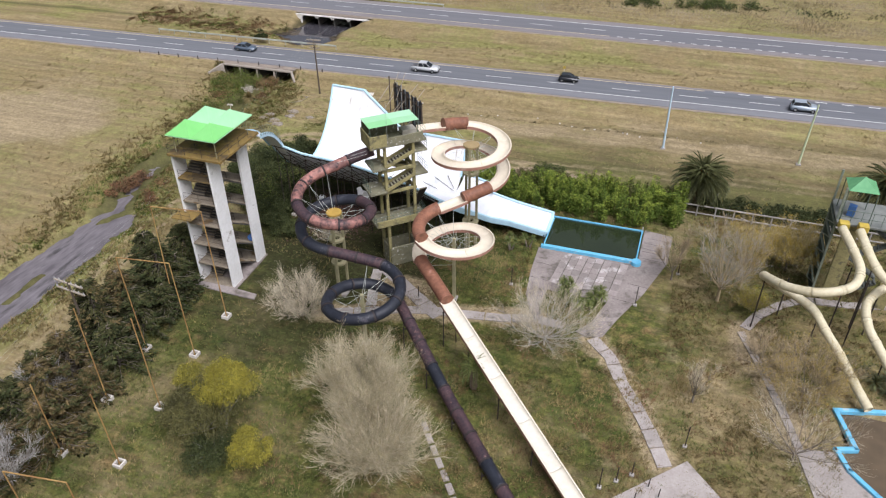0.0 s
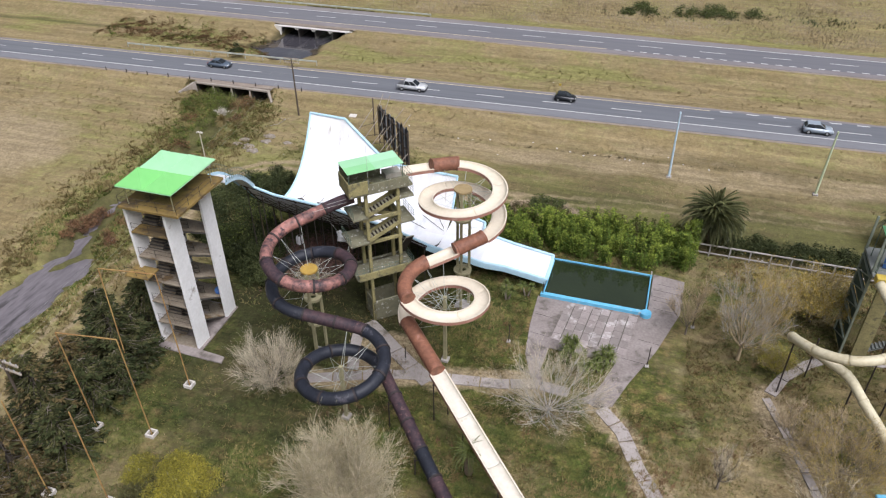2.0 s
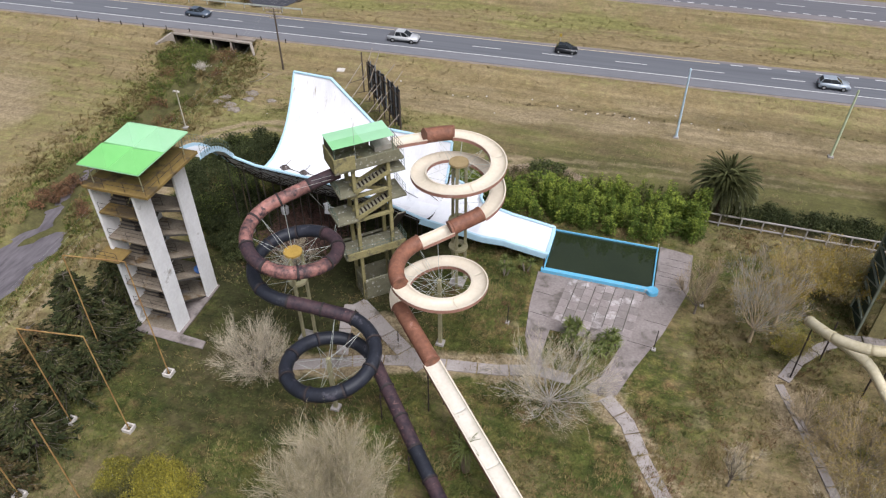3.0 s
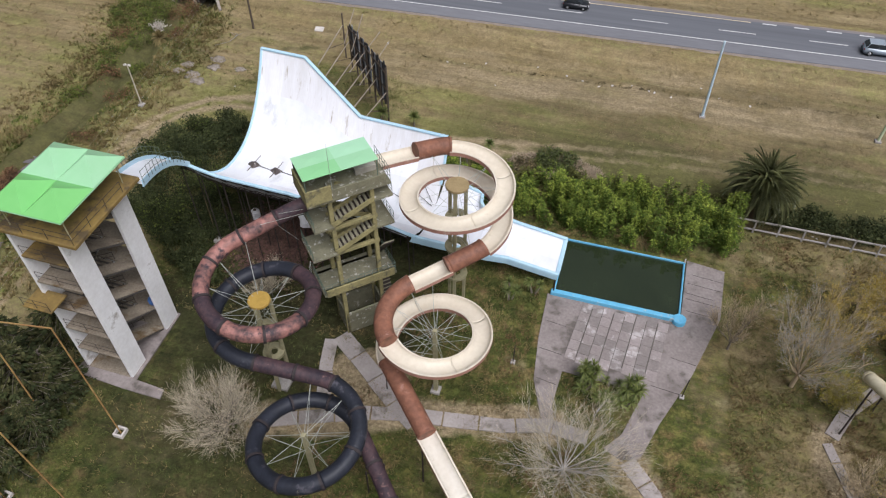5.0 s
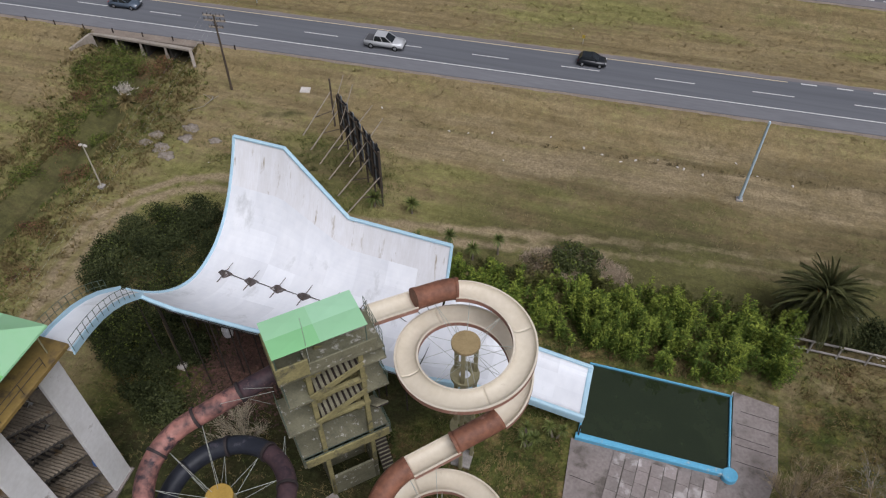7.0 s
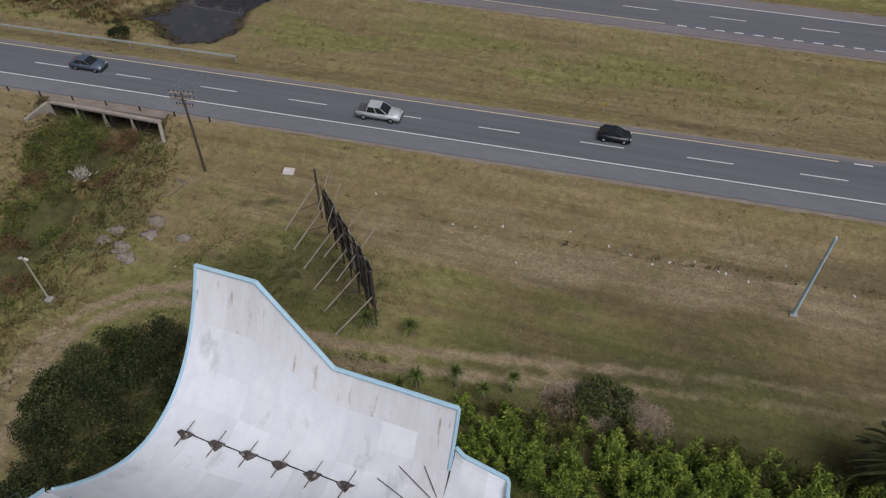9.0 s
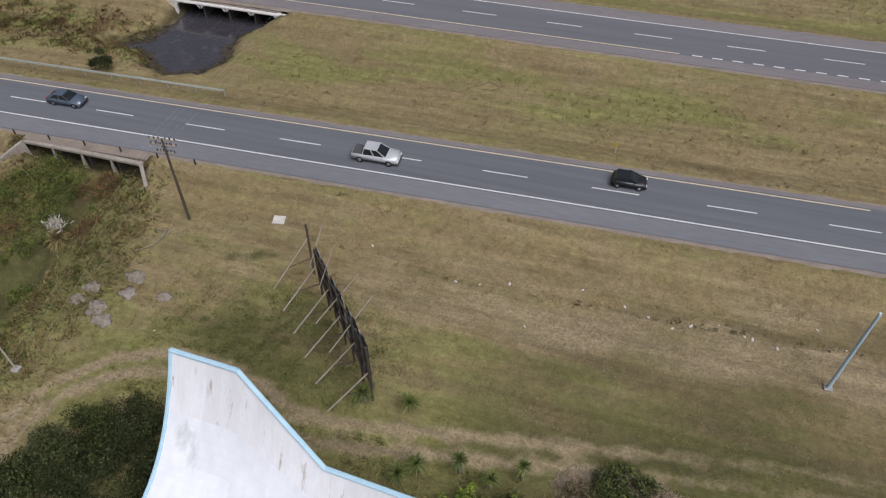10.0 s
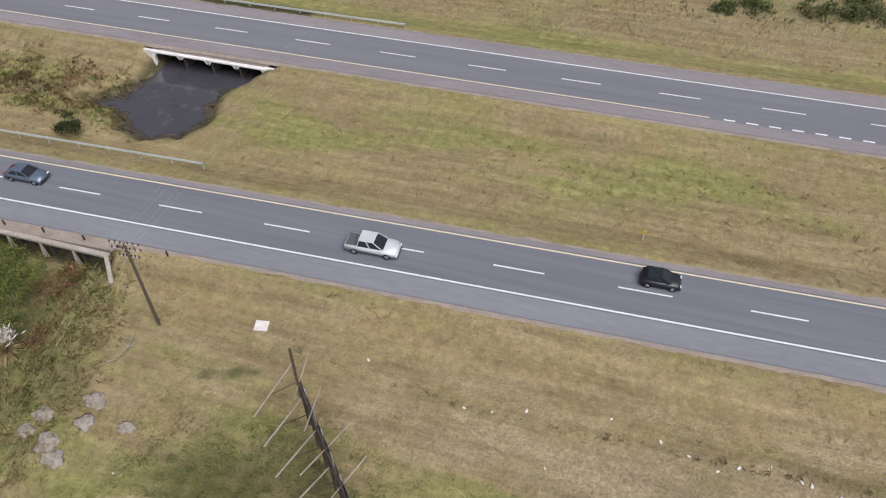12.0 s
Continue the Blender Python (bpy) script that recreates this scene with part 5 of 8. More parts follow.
def ramp_x(y, w):
    """The ramp runs askew to the tower: w is 0 on its outer and 1 on its inner edge."""
    return -46.15 - 0.28 * (y - 63.4) + (2.35 - 0.055 * (y - 63.4)) * w


grid = [[Vector((ramp_x(y, w), y, z)) for w in np.linspace(0, 1, 4)] for y, z in RAMP]
skin("launch_ramp", grid, WHITE_FRP, pipe)
for w in (-0.02, 1.02):
    rim([(ramp_x(y, w), y, z + 0.02) for y, z in RAMP], 0.1, 0.5, "ramp_side", BLUE_PAINT)
    rim([(ramp_x(y, w), y, z + 0.3) for y, z in RAMP], 0.12, 0.08, "ramp_rim")
ramp_rail = thing("ramp_handrail", "thin grey steel handrails beside the launch ramp", "handrail")
for w in (-0.08, 1.08):
    railing("rail", [(ramp_x(y, w), y, z + 0.1) for y, z in RAMP[:7]], ramp_rail, GREEN_STEEL, 1.15, 0.022, 0.7, 2)

# run-out chute to the pool
CH_NEAR = lerp_table(((-26.6, 74.4), (-24.5, 75.3), (-22, 76.3), (-18, 77.05), (-13, 76.85)))
CH_FAR = lerp_table(((-26.6, 85.6), (-25.9, 85.15), (-22.5, 84.6), (-22.3, 84.3), (-22.15, 83.2), (-21.6, 82.5), (-18, 82.0), (-13, 81.75)))


def chute_point(px, w):
    y = CH_NEAR(px) + (CH_FAR(px) - CH_NEAR(px)) * w
    k = max(0.0, (-20 - px) / 6.6)
    edge = abs(2 * w - 1) ** (6 - 3.5 * k if w < 0.5 else 6)
    lift = (0.75 + (2.05 * k ** 1.4 if w < 0.5 else 0.3 * k)) * edge
    return Vector((px, y, BED(px) + lift))


CX = np.linspace(-26.6, -13, 6)
for a in range(5):
    for c in range(4):
        grid = [[chute_point(px, w) for w in np.linspace(c / 4, (c + 1) / 4, 7)] for px in np.linspace(CX[a], CX[a + 1], 15)]
        skin("sheet", grid, WHITE_FRP, pipe)
for w in (0.0, 1.0):
    rim([chute_point(px, w) + Vector((0, 0, 0.04)) for px in np.linspace(-26.6, -13, 90)], 0.32)
    rim([chute_point(px, w) + Vector((0, 0.16 * (2 * w - 1), -0.32)) for px in np.linspace(-26.6, -13, 90)], 0.07, 0.62, "side_band")
rim([chute_point(-13, w) + Vector((-0.12, 0, 0.05)) for w in np.linspace(0, 1, 16)], 0.42, 0.14)

# steel hull: ribs, stringers and posts under the sheets
for px in np.linspace(-48.0, -27.0, 11):
    bm = bmesh.new()
    line_u = np.linspace(0.0, 1.0, 15)
    for u0, u1 in zip(line_u[:-1], line_u[1:]):
        a, b = pipe_point(px, u0) - Vector((0, 0, 0.2)), pipe_point(px, u1) - Vector((0, 0, 0.2))
        bar(bm, a, b, 0.09)
    part("rib", bm, DARK_STEEL, pipe)
    for u in (0.02, 0.12, 0.3, 0.7, 0.88, 0.99):
        p = pipe_point(px, u)
        bm = bmesh.new()
        rod(bm, (p.x, p.y, p.z - 0.2), (p.x, p.y, -0.1), 0.055, n=6)
        part("prop", bm, DARK_STEEL, pipe)
for u in (0.0, 0.06, 0.12, 0.18, 0.25, 0.75, 0.88):
    bm = bmesh.new()
    xs = np.linspace(-48.4, -26.7, 12)
    for a, b in zip(xs[:-1], xs[1:]):
        bar(bm, pipe_point(a, u) - Vector((0, 0, 0.28)), pipe_point(b, u) - Vector((0, 0, 0.28)), 0.07)
    part("stringer", bm, DARK_STEEL, pipe)
# weathered underside boards of the near flank
HULL = surface("grey_hull_panel", (0.58, 0.60, 0.63), (0.42, 0.43, 0.46), scale=0.8, fine=5)
hx = np.linspace(-46.2, -27, 14)
for a, b in zip(hx[:-1], hx[1:]):
    for u0, u1 in ((0.0, 0.07), (0.07, 0.14), (0.14, 0.21)):
        grid = [[pipe_point(px, u) - Vector((0, 0.02, 0.42)) for u in (u0 + 0.004, (u0 + u1) / 2, u1 - 0.004)] for px in (a + 0.05, b - 0.05)]
        skin("hull_panel", grid, HULL, pipe, 0.03)

# diagonal lattice over the hull boards
for i, (a, b) in enumerate(zip(hx[:-1], hx[1:])):
    for k in range(5):
        u0, u1 = 0.005 + 0.055 * k, 0.06 + 0.055 * k
        for p, q in (((a, u0), (b, u1)), ((b, u0), (a, u1))):
            bm = bmesh.new()
            rod(bm, pipe_point(*p) - Vector((0, 0.06, 0.55)), pipe_point(*q) - Vector((0, 0.06, 0.55)), 0.04, n=5)
            part("lattice_bar", bm, DARK_STEEL, pipe)
# torn pale sheet hanging below the hull
sh = [[Vector((-37.6 + 0.5 * i, 73.6 + 0.25 * math.sin(2.1 * i + j), 5.6 - 0.45 * j + 0.2 * math.sin(1.7 * i))) for j in range(4)] for i in range(4)]
tagged(skin("torn_sheet", sh, WHITE_DIRTY, None, 0.03), "torn pale sheet hanging under the half-pipe", "debris")

# row of torn deflectors along the bed
for i in range(6):
    px = -46.2 + 2.55 * i
    p = pipe_point(px, 0.5)
    d = thing("deflector", "torn dark rubber deflector on a steel spike", "deflector", group="deflectors on the slide bed", at=p)
    bm = bmesh.new()
    pts = [(-0.75, 0.05, 0.03), (0.05, -0.55, 0.03), (0.55, 0.35, 0.03), (0.15, 0.1, 0.85), (-0.25, 0.25, 0.55)]
    v = [bm.verts.new(q) for q in pts]
    for q in ((0, 1, 3), (1, 2, 3), (0, 3, 4), (2, 4, 3), (0, 4, 2), (0, 2, 1)):
        bm.faces.new([v[k] for k in q])
    bmesh.ops.subdivide_edges(bm, edges=bm.edges[:], cuts=1, use_grid_fill=True)
    for w in bm.verts:
        w.co += Vector((random.uniform(-0.08, 0.08), random.uniform(-0.08, 0.08), random.uniform(-0.02, 0.03)))
        w.co = Vector((w.co.x * 1.15, w.co.y * 0.8, w.co.z * 0.75))
    part("flap", bm, surface("torn_dark_rubber", (0.12, 0.098, 0.09), (0.05, 0.042, 0.04), scale=2.5, stain=(0.5, 0.48, 0.46), stain_amount=0.2, stain_scale=2.4), d)
    bm = bmesh.new()
    rod(bm, (-0.25, -1.1, 0.1), (0.45, 1.0, 0.75), 0.04, 0.03, 6)
    part("spike", bm, WOOD_DARK, d)
    if i < 5:
        bm = bmesh.new()
        q = pipe_point(px + 2.55, 0.5) - p
        rod(bm, (0.4, 0.2, 0.04), (q.x - 0.5, q.y + 0.1, q.z + 0.04), 0.05, 0.04, 6)
        part("torn_strip", bm, DARK_STEEL, d)

# fallen bars on the slide beside the notch
for a, b in (((-30.2, 0.70), (-26.9, 0.56)), ((-28.4, 0.74), (-27.0, 0.60)), ((-31.5, 0.60), (-29.2, 0.53))):
    bm = bmesh.new()
    rod(bm, pipe_point(*a) + Vector((0, 0, 0.1)), pipe_point(*b) + Vector((0, 0, 0.1)), 0.035, 0.03, 6)
    tagged(part("fallen_bar", bm, DARK_STEEL), "rusty steel bar lying on the white slide", "debris", group="fallen bars")

# ---------------- splash pool ----------------
pool = thing("splash_pool", "rectangular splash pool with a pale blue rim and murky green water", "pool")
PX0, PX1, PY0, PY1 = -13.1, -1.5, 75.95, 83.2
for name, c, s in (("coping", ((PX0 + PX1) / 2, PY0, 0.12), (PX1 - PX0 + 0.5, 0.5, 0.72)), ("coping", ((PX0 + PX1) / 2, PY1, 0.12), (PX1 - PX0 + 0.3, 0.13, 0.6)),
                   ("coping", (PX0 + 0.02, (PY0 + PY1) / 2, 0.05), (0.18, PY1 - PY0 - 0.5, 0.5)), ("coping", (PX1, (PY0 + PY1) / 2 + 0.1, 0.12), (0.16, PY1 - PY0 - 0.5, 0.62))):
    bm = bmesh.new()
    box(bm, c, s, bevel=0.05)
    part(name, bm, POOL_BLUE, pool)
bm = bmesh.new()
bmesh.ops.create_cone(bm, cap_ends=True, segments=24, radius1=0.62, radius2=0.6, depth=0.75, matrix=Matrix.Translation((PX1 + 0.05, PY0 - 0.1, 0.14)))
bmesh.ops.bevel(bm, geom=[e for e in bm.edges if e.calc_face_angle(0) > 1], offset=0.05, segments=2, affect="EDGES")
part("corner_drum", bm, POOL_BLUE, pool)
for px, py, h in ((PX1 + 0.02, PY1, 0.9), (PX0, PY0, 1.9)):
    bm = bmesh.new()
    rod(bm, (px, py, 0.1), (px, py, h), 0.06)
    part("corner_post", bm, WHITE_BLOCK if h < 1 else DARK_STEEL, pool)
bm = bmesh.new()
prism(bm, [(PX0, PY0), (PX1, PY0), (PX1, PY1), (PX0, PY1)], -0.9, 0.2)
part("pool_water", bm, GREEN_WATER, pool, "still murky green water")

# deck, tiles and paths
bm = bmesh.new()
prism(bm, [(-13.6, 75.8), (-13.4, 70.5), (-12.9, 66.0), (-11.6, 62.6), (-10.2, 61.6), (-10.9, 63.9), (-10.7, 67.5), (-3.7, 67.3), (-5.0, 62.8), (-6.2, 61.2), (-4.9, 60.6), (-3.4, 60.9), (-2.1, 64.8), (0.1, 70.2), (2.2, 77.2), (2.4, 83.4), (-1.2, 83.9), (-1.3, 75.7)], -0.25, 0.03)
deck = tagged(part("pavement", bm, DECK), "stained pinkish concrete pool deck", "pavement", kind="structure")
FLAG = surface("dark_stained_flagstone", (0.31, 0.27, 0.255), (0.215, 0.185, 0.172), scale=0.5, fine=6, per_object=0.2, stain=(0.46, 0.42, 0.405), stain_amount=0.24, stain_scale=0.7)
flag_mesh = None
for i in range(8):
    for j in range(6):
        px = -9.75 + i * 1.0 - j * 0.112
        py = 75.0 - j * 1.12 - 0.25 * (i % 2)
        if flag_mesh is None:
            bm = bmesh.new()
            prism(bm, [(-10.15, 75.1), (-2.35, 75.1), (-2.95, 69.3), (-10.75, 69.3)], 0.0, 0.07)
            part("joint_bed", bm, surface("dark_joint_soil", (0.13, 0.115, 0.10), (0.08, 0.07, 0.06)), deck)
            bm = bmesh.new()
            box(bm, (0, 0, 0), (0.92, 1.095, 0.10), bevel=0.008)
            ob = part("flagstone", bm, FLAG, deck)
            flag_mesh = ob.data
        else:
            ob = new("flagstone", flag_mesh)
            ob.parent = deck
        ob.location = (px, py, 0.035)
        ob.rotation_euler = (random.uniform(-0.01, 0.01), random.uniform(-0.01, 0.01), -0.1 + random.uniform(-0.02, 0.02))


for jy, jx0, jx1 in ((77.4, -0.9, 2.0), (78.9, -1.0, 2.1), (79.6, -1.0, 1.6), (80.9, -1.0, 2.2), (82.1, -0.6, 2.3), (72.6, -13.2, -11.2), (69.4, -13.1, -11.0), (66.2, -12.7, -10.9), (71.6, -1.8, 0.4), (68.2, -3.2, -0.7)):
    bm = bmesh.new()
    bar(bm, (jx0, jy, 0.026), (jx1, jy - 0.25, 0.026), 0.05, 0.02)
    part("expansion_joint", bm, SEAM, deck)


def slab_path(label, line, width, n_slabs, z=0.05, gap=0.14):
    """A path of cast slabs laid end to end along a line."""
    P = [Vector((*p, 0)) for p in line]
    lens = [0.0]
    for a, b in zip(P[:-1], P[1:]):
        lens.append(lens[-1] + (b - a).length)

    def at(s):
        for i in range(len(P) - 1):
            if s <= lens[i + 1] + 1e-6:
                return P[i].lerp(P[i + 1], (s - lens[i]) / (lens[i + 1] - lens[i])), (P[i + 1] - P[i]).normalized()
        return P[-1], (P[-1] - P[-2]).normalized()

    path = thing("path", label, "path", kind="structure")
    L = lens[-1]
    for k in range(n_slabs):
        s0, s1 = L * k / n_slabs + gap / 2, L * (k + 1) / n_slabs - gap / 2
        bm = bmesh.new()
        cut = [s0] + [s for s in lens if s0 + 0.1 < s < s1 - 0.1] + [s1]
        left, right = [], []
        w = width * random.uniform(0.94, 1.04)
        for s in cut:
            p, d = at(s)
            n = Vector((-d.y, d.x, 0)) * w / 2
            left.append((p.x + n.x, p.y + n.y))
            right.append((p.x - n.x, p.y - n.y))
        prism(bm, left + right[::-1], -0.1, z + random.uniform(-0.015, 0.02))
        part("paving_slab", bm, SLAB_PINK, path)
    return path


slab_path("path of pale concrete slabs across the lawn", [(-4.3, 60.6), (-2.0, 58.2), (-0.4, 54.9), (1.3, 52.2), (3.0, 49.1), (4.6, 45.6)], 1.35, 8)
slab_path("concrete path from the towers to the pool deck", [(-33.5, 55.6), (-29.5, 57.2), (-26.1, 58.6), (-22.2, 59.6), (-18.8, 60.1), (-14.5, 60.8), (-10.9, 61.9), (-7.5, 61.7)], 1.3, 9)
slab_path("diagonal concrete path below the slide tower", [(-30.6, 65.6), (-27.8, 63.6), (-24.6, 61.2), (-21.2, 58.9)], 1.7, 4)
slab_path("narrow concrete path below the slide tower", [(-31.2, 65.0), (-30.6, 62.4), (-29.2, 58.2)], 1.2, 2)
slab_path("broken pale path under the tube slide", [(-17.6, 43.9), (-16.0, 41.7), (-12.4, 37.0), (-10.6, 34.4)], 0.55, 8, 0.03, 0.3)
slab_path("narrow broken concrete path", [(10.8, 66.8), (12.4, 62.6), (13.6, 59.0), (14.8, 55.4), (15.9, 51.6)], 0.75, 9)
slab_path("curved concrete path under the cream slides", [(11.2, 67.4), (12.6, 70.2), (15.0, 72.9), (17.6, 74.8), (22.3, 75.3), (27.0, 76.5)], 1.1, 7)
bm = bmesh.new()
prism(bm, [(0.3, 40.6), (6.4, 46.9), (11.5, 41.5), (7.0, 35.5), (2.0, 36.0)], -0.2, 0.06)
tagged(part("pavement", bm, SLAB_PINK), "stained concrete slab at the end of the path", "pavement", kind="structure")
bm = bmesh.new()
prism(bm, [(15.6, 51.4), (19.0, 52.2), (20.4, 49.2), (23.0, 46.6), (20, 43.0), (17.0, 45.6)], -0.2, 0.05)
tagged(part("pavement", bm, SLAB_PINK), "pale concrete apron beside the second pool", "pavement", kind="structure")

# second pool with a zigzag rim
pool2 = thing("kidney_pool", "shallow pool with a zigzag pale blue rim and brown water", "pool")
RIM2 = [(37, 59.8), (24.0, 58.7), (19.4, 57.5), (20.7, 53.0), (19.0, 52.4), (19.9, 50.2), (21.8, 48.1), (25, 45.0), (30, 42.6), (37, 42)]
for a, b in zip(RIM2[:-1], RIM2[1:]):
    bm = bmesh.new()
    d = (Vector((*b, 0)) - Vector((*a, 0))).normalized() * 0.22
    bar(bm, Vector((*a, 0.05)) - d, Vector((*b, 0.05)) + d, 0.45, 0.5, 0.04)
    part("coping", bm, POOL_BLUE, pool2)
bm = bmesh.new()
prism(bm, [p for p in RIM2], -0.8, -0.25)
part("pool_water", bm, BROWN_WATER, pool2, "brown murky water")

# ---------------- yellow portal frames on the lawn ----------------
def portal(tops, feet, beam=True, left_base=True):
    """Two rusty yellow poles in block footings, joined by a beam."""
    f = thing("portal_frame", "rusty yellow steel portal frame in whitewashed block footings", "frame", group="yellow portal frames")
    for i, ((tx, ty, tz), (fx, fy)) in enumerate(zip(tops, feet)):
        bm = bmesh.new()
        rod(bm, (fx, fy, 0.0), (tx, ty, tz), 0.064, 0.054, 8)
        part("pole", bm, YELLOW_POLE, f)
        base = new("footing")
        base.parent = f
        base.location = (fx, fy, 0)
        for dx, dy, sx, sy in ((0, 0.36, 0.86, 0.15), (0, -0.36, 0.86, 0.15), (0.36, 0, 0.15, 0.57), (-0.36, 0, 0.15, 0.57)):
            bm = bmesh.new()
            box(bm, (dx, dy, 0.1), (sx, sy, 0.5), bevel=0.02)
            part("kerb_block", bm, WHITE_BLOCK, base)
    if beam:
        bm = bmesh.new()
        bar(bm, tops[0], tops[1], 0.08, 0.08)
        part("beam", bm, YELLOW_POLE, f)
    return f


portal(((-49.5, 50.4, 14.0), (-44.0, 51.2, 14.0)), ((-49.9, 50.3), (-43.9, 51.3)))
portal(((-48.6, 43.4, 12.5), (-43.1, 44.2, 12.5)), ((-49.1, 44.0), (-43.6, 44.8)))
portal(((-47.2, 36.1, 12.2), (-42.2, 37.2, 11.5)), ((-48.0, 36.6), (-42.4, 37.4)), False)
portal(((-46.1, 29.0, 10.0), (-40.5, 29.6, 10.1)), ((-47.4, 29.8), (-41.6, 30.5)), False)
portal(((-42.3, 22.0, 9.0), (-37.1, 22.7, 9.0)), ((-43.2, 22.6), (-38.0, 23.3)))


# ---------------- lamp and power poles ----------------
def pole(label, foot, top, r0, r1, mat, head, category="street lamp", name="street_lamp"):
    p = thing(name, label, category)
    bm = bmesh.new()
    rod(bm, (*foot, -0.1), top, r0, r1, 10)
    part("pole", bm, mat, p)
    bm = bmesh.new()
    box(bm, (*foot, 0.0), (0.7, 0.7, 0.3), bevel=0.04)
    part("footing", bm, CONCRETE, p)
    t = Vector(top)
    if head:
        bm = bmesh.new()
        for s in (-1, 1):
            box(bm, t + Vector((0.3 * s, 0, 0.05)), (0.42, 0.26, 0.22), Matrix.Rotation(0.35 * s, 4, "Y"), bevel=0.05)
        part("floodlight", bm, WHITE_BLOCK, p)
    else:
        bm = bmesh.new()
        rod(bm, t, t + Vector((0, 0, 0.25)), r1 * 1.3, r1 * 0.8, 8)
        part("cap", bm, mat, p)
    return p


BLUE_POLE = surface("pale_blue_pole_paint", (0.56, 0.70, 0.80), (0.46, 0.60, 0.70), rough=0.6, scale=1.5)
LIME_POLE = surface("pale_lime_pole_paint", (0.50, 0.56, 0.38), (0.40, 0.46, 0.3), rough=0.6, scale=1.5)
CREAM_POLE = surface("pale_cream_pole_paint", (0.55, 0.51, 0.42), (0.45, 0.41, 0.33), rough=0.6, scale=1.5)
pole("pale blue bare steel lamp pole on the verge", (-1.06, 108.9), (-1.15, 108.5, 10.2), 0.18, 0.12, BLUE_POLE, False)
pole("pale lime-green lamp pole on the verge", (18.85, 109.7), (19.3, 110.4, 9.2), 0.18, 0.12, LIME_POLE, False)
pole("short cream lamp pole with twin floodlights", (-68.0, 91.6), (-67.95, 91.5, 5.7), 0.09, 0.07, CREAM_POLE, True)


def power_pole(label, foot, top, arms, tilt):
    p = thing("utility_pole", label, "utility pole", group="utility poles")
    bm = bmesh.new()
    rod(bm, (*foot, -0.3), top, 0.16, 0.11, 10)
    part("pole", bm, WOOD_DARK, p)
    t = Vector(top)
    d = Vector((math.cos(tilt), math.sin(tilt), 0))
    for dz, half in arms:
        arm = None
        bm = bmesh.new()
        c = t + Vector((0, 0, dz))
        bar(bm, c - d * half, c + d * half, 0.15, 0.17, 0.01)
        arm = part("crossarm", bm, WOOD_GREY, p)
        for k in (-1, -0.62, -0.26, 0.26, 0.62, 1):
            q = c + d * half * k * 0.95
            bm = bmesh.new()
            rod(bm, q, q + Vector((0, 0, 0.28)), 0.08, 0.055, 8)
            part("insulator", bm, surface("grey_porcelain", (0.42, 0.41, 0.40), (0.32, 0.31, 0.30), rough=0.3) if len(arms) < 3 else surface("dark_glazed_porcelain", (0.055, 0.05, 0.05), (0.035, 0.03, 0.03), rough=0.3), arm)
    bm = bmesh.new()
    bar(bm, t + Vector((0, 0, -1.3)), t + d * 0.8 + Vector((0, 0, -0.3)), 0.05)
    bar(bm, t + Vector((0, 0, -1.3)), t - d * 0.8 + Vector((0, 0, -0.3)), 0.05)
    part("arm_brace", bm, DARK_STEEL, p)
    return p


power_pole("leaning timber utility pole with double crossarms", (-63.2, 112.4), (-63.6, 113.0, 9.9), ((-0.1, 1.35), (-0.75, 1.35), (-1.6, 0.9)), 0.1)
power_pole("timber utility pole among dark trees with pale crossarms", (-53.9, 41.7), (-53.7, 41.5, 9.6), ((-0.1, 1.9), (-1.0, 1.9)), -0.1)

# overhead cables between the poles and on across the highway
for k in (-1.1, -0.5, 0.5, 1.1):
    cable = thing("power_cable", "thin grey overhead power cable strung between timber poles", "cable", group="power cables")
    spans = (((-46.0 + k, -22.0, 9.2), (-53.7 + k, 41.5, 9.9)), ((-53.7 + k, 41.5, 9.9), (-63.6 + k, 113.0, 10.1)), ((-63.6 + k, 113.0, 10.1), (-62.0 + k, 196.0, 10.5)))
    for (ax_, ay_, az_), (bx_, by_, bz_) in spans:
        ws = np.linspace(0, 1, 15)
        P = [Vector((ax_ + (bx_ - ax_) * w, ay_ + (by_ - ay_) * w, az_ + (bz_ - az_) * w - 4 * 1.1 * w * (1 - w))) for w in ws]
        vs, fs = sweep(P, [Vector((1, 0, 0))] * 15, [Vector((0, 0, 1))] * 15, ring(0.0045, 4))
        raw("span", vs, fs, GALV, cable)

# ---------------- derelict billboard ----------------
bb = thing("billboard", "derelict black billboard of vertical boards on raking timber props", "billboard")
A, B = Vector((-45.7, 106.8, 0)), Vector((-37.2, 97.3, 0))
n_boards = 26
dirn = (B - A).normalized()
ang = math.atan2(dirn.y, dirn.x)
for i in range(n_boards):
    if i in (7, 15):
        continue
    u = (i + 0.5) / n_boards
    c = A.lerp(B, u)
    lo, hi = 1.6 + random.uniform(-0.15, 0.3), 6.6 + 1.2 * u + random.uniform(-0.35, 0.15)
    bm = bmesh.new()
    box(bm, (c.x, c.y, (lo + hi) / 2), (0.45, 0.05, hi - lo), Matrix.Rotation(ang, 4, "Z"), bevel=0.008)
    part("board", bm, BOARD_PALE if i % 4 == 2 else BLACK_PANEL, bb)
for z in (2.3, 4.3, 6.0):
    bm = bmesh.new()
    off_v = Vector((-dirn.y, dirn.x, 0)) * -0.12
    bar(bm, A + off_v + Vector((0, 0, z)), B + off_v + Vector((0, 0, z + (0.6 if z > 5 else 0))), 0.12)
    part("rail", bm, WOOD_DARK, bb)
for u in np.linspace(0.0, 1.0, 7):
    c = A.lerp(B, float(u))
    bm = bmesh.new()
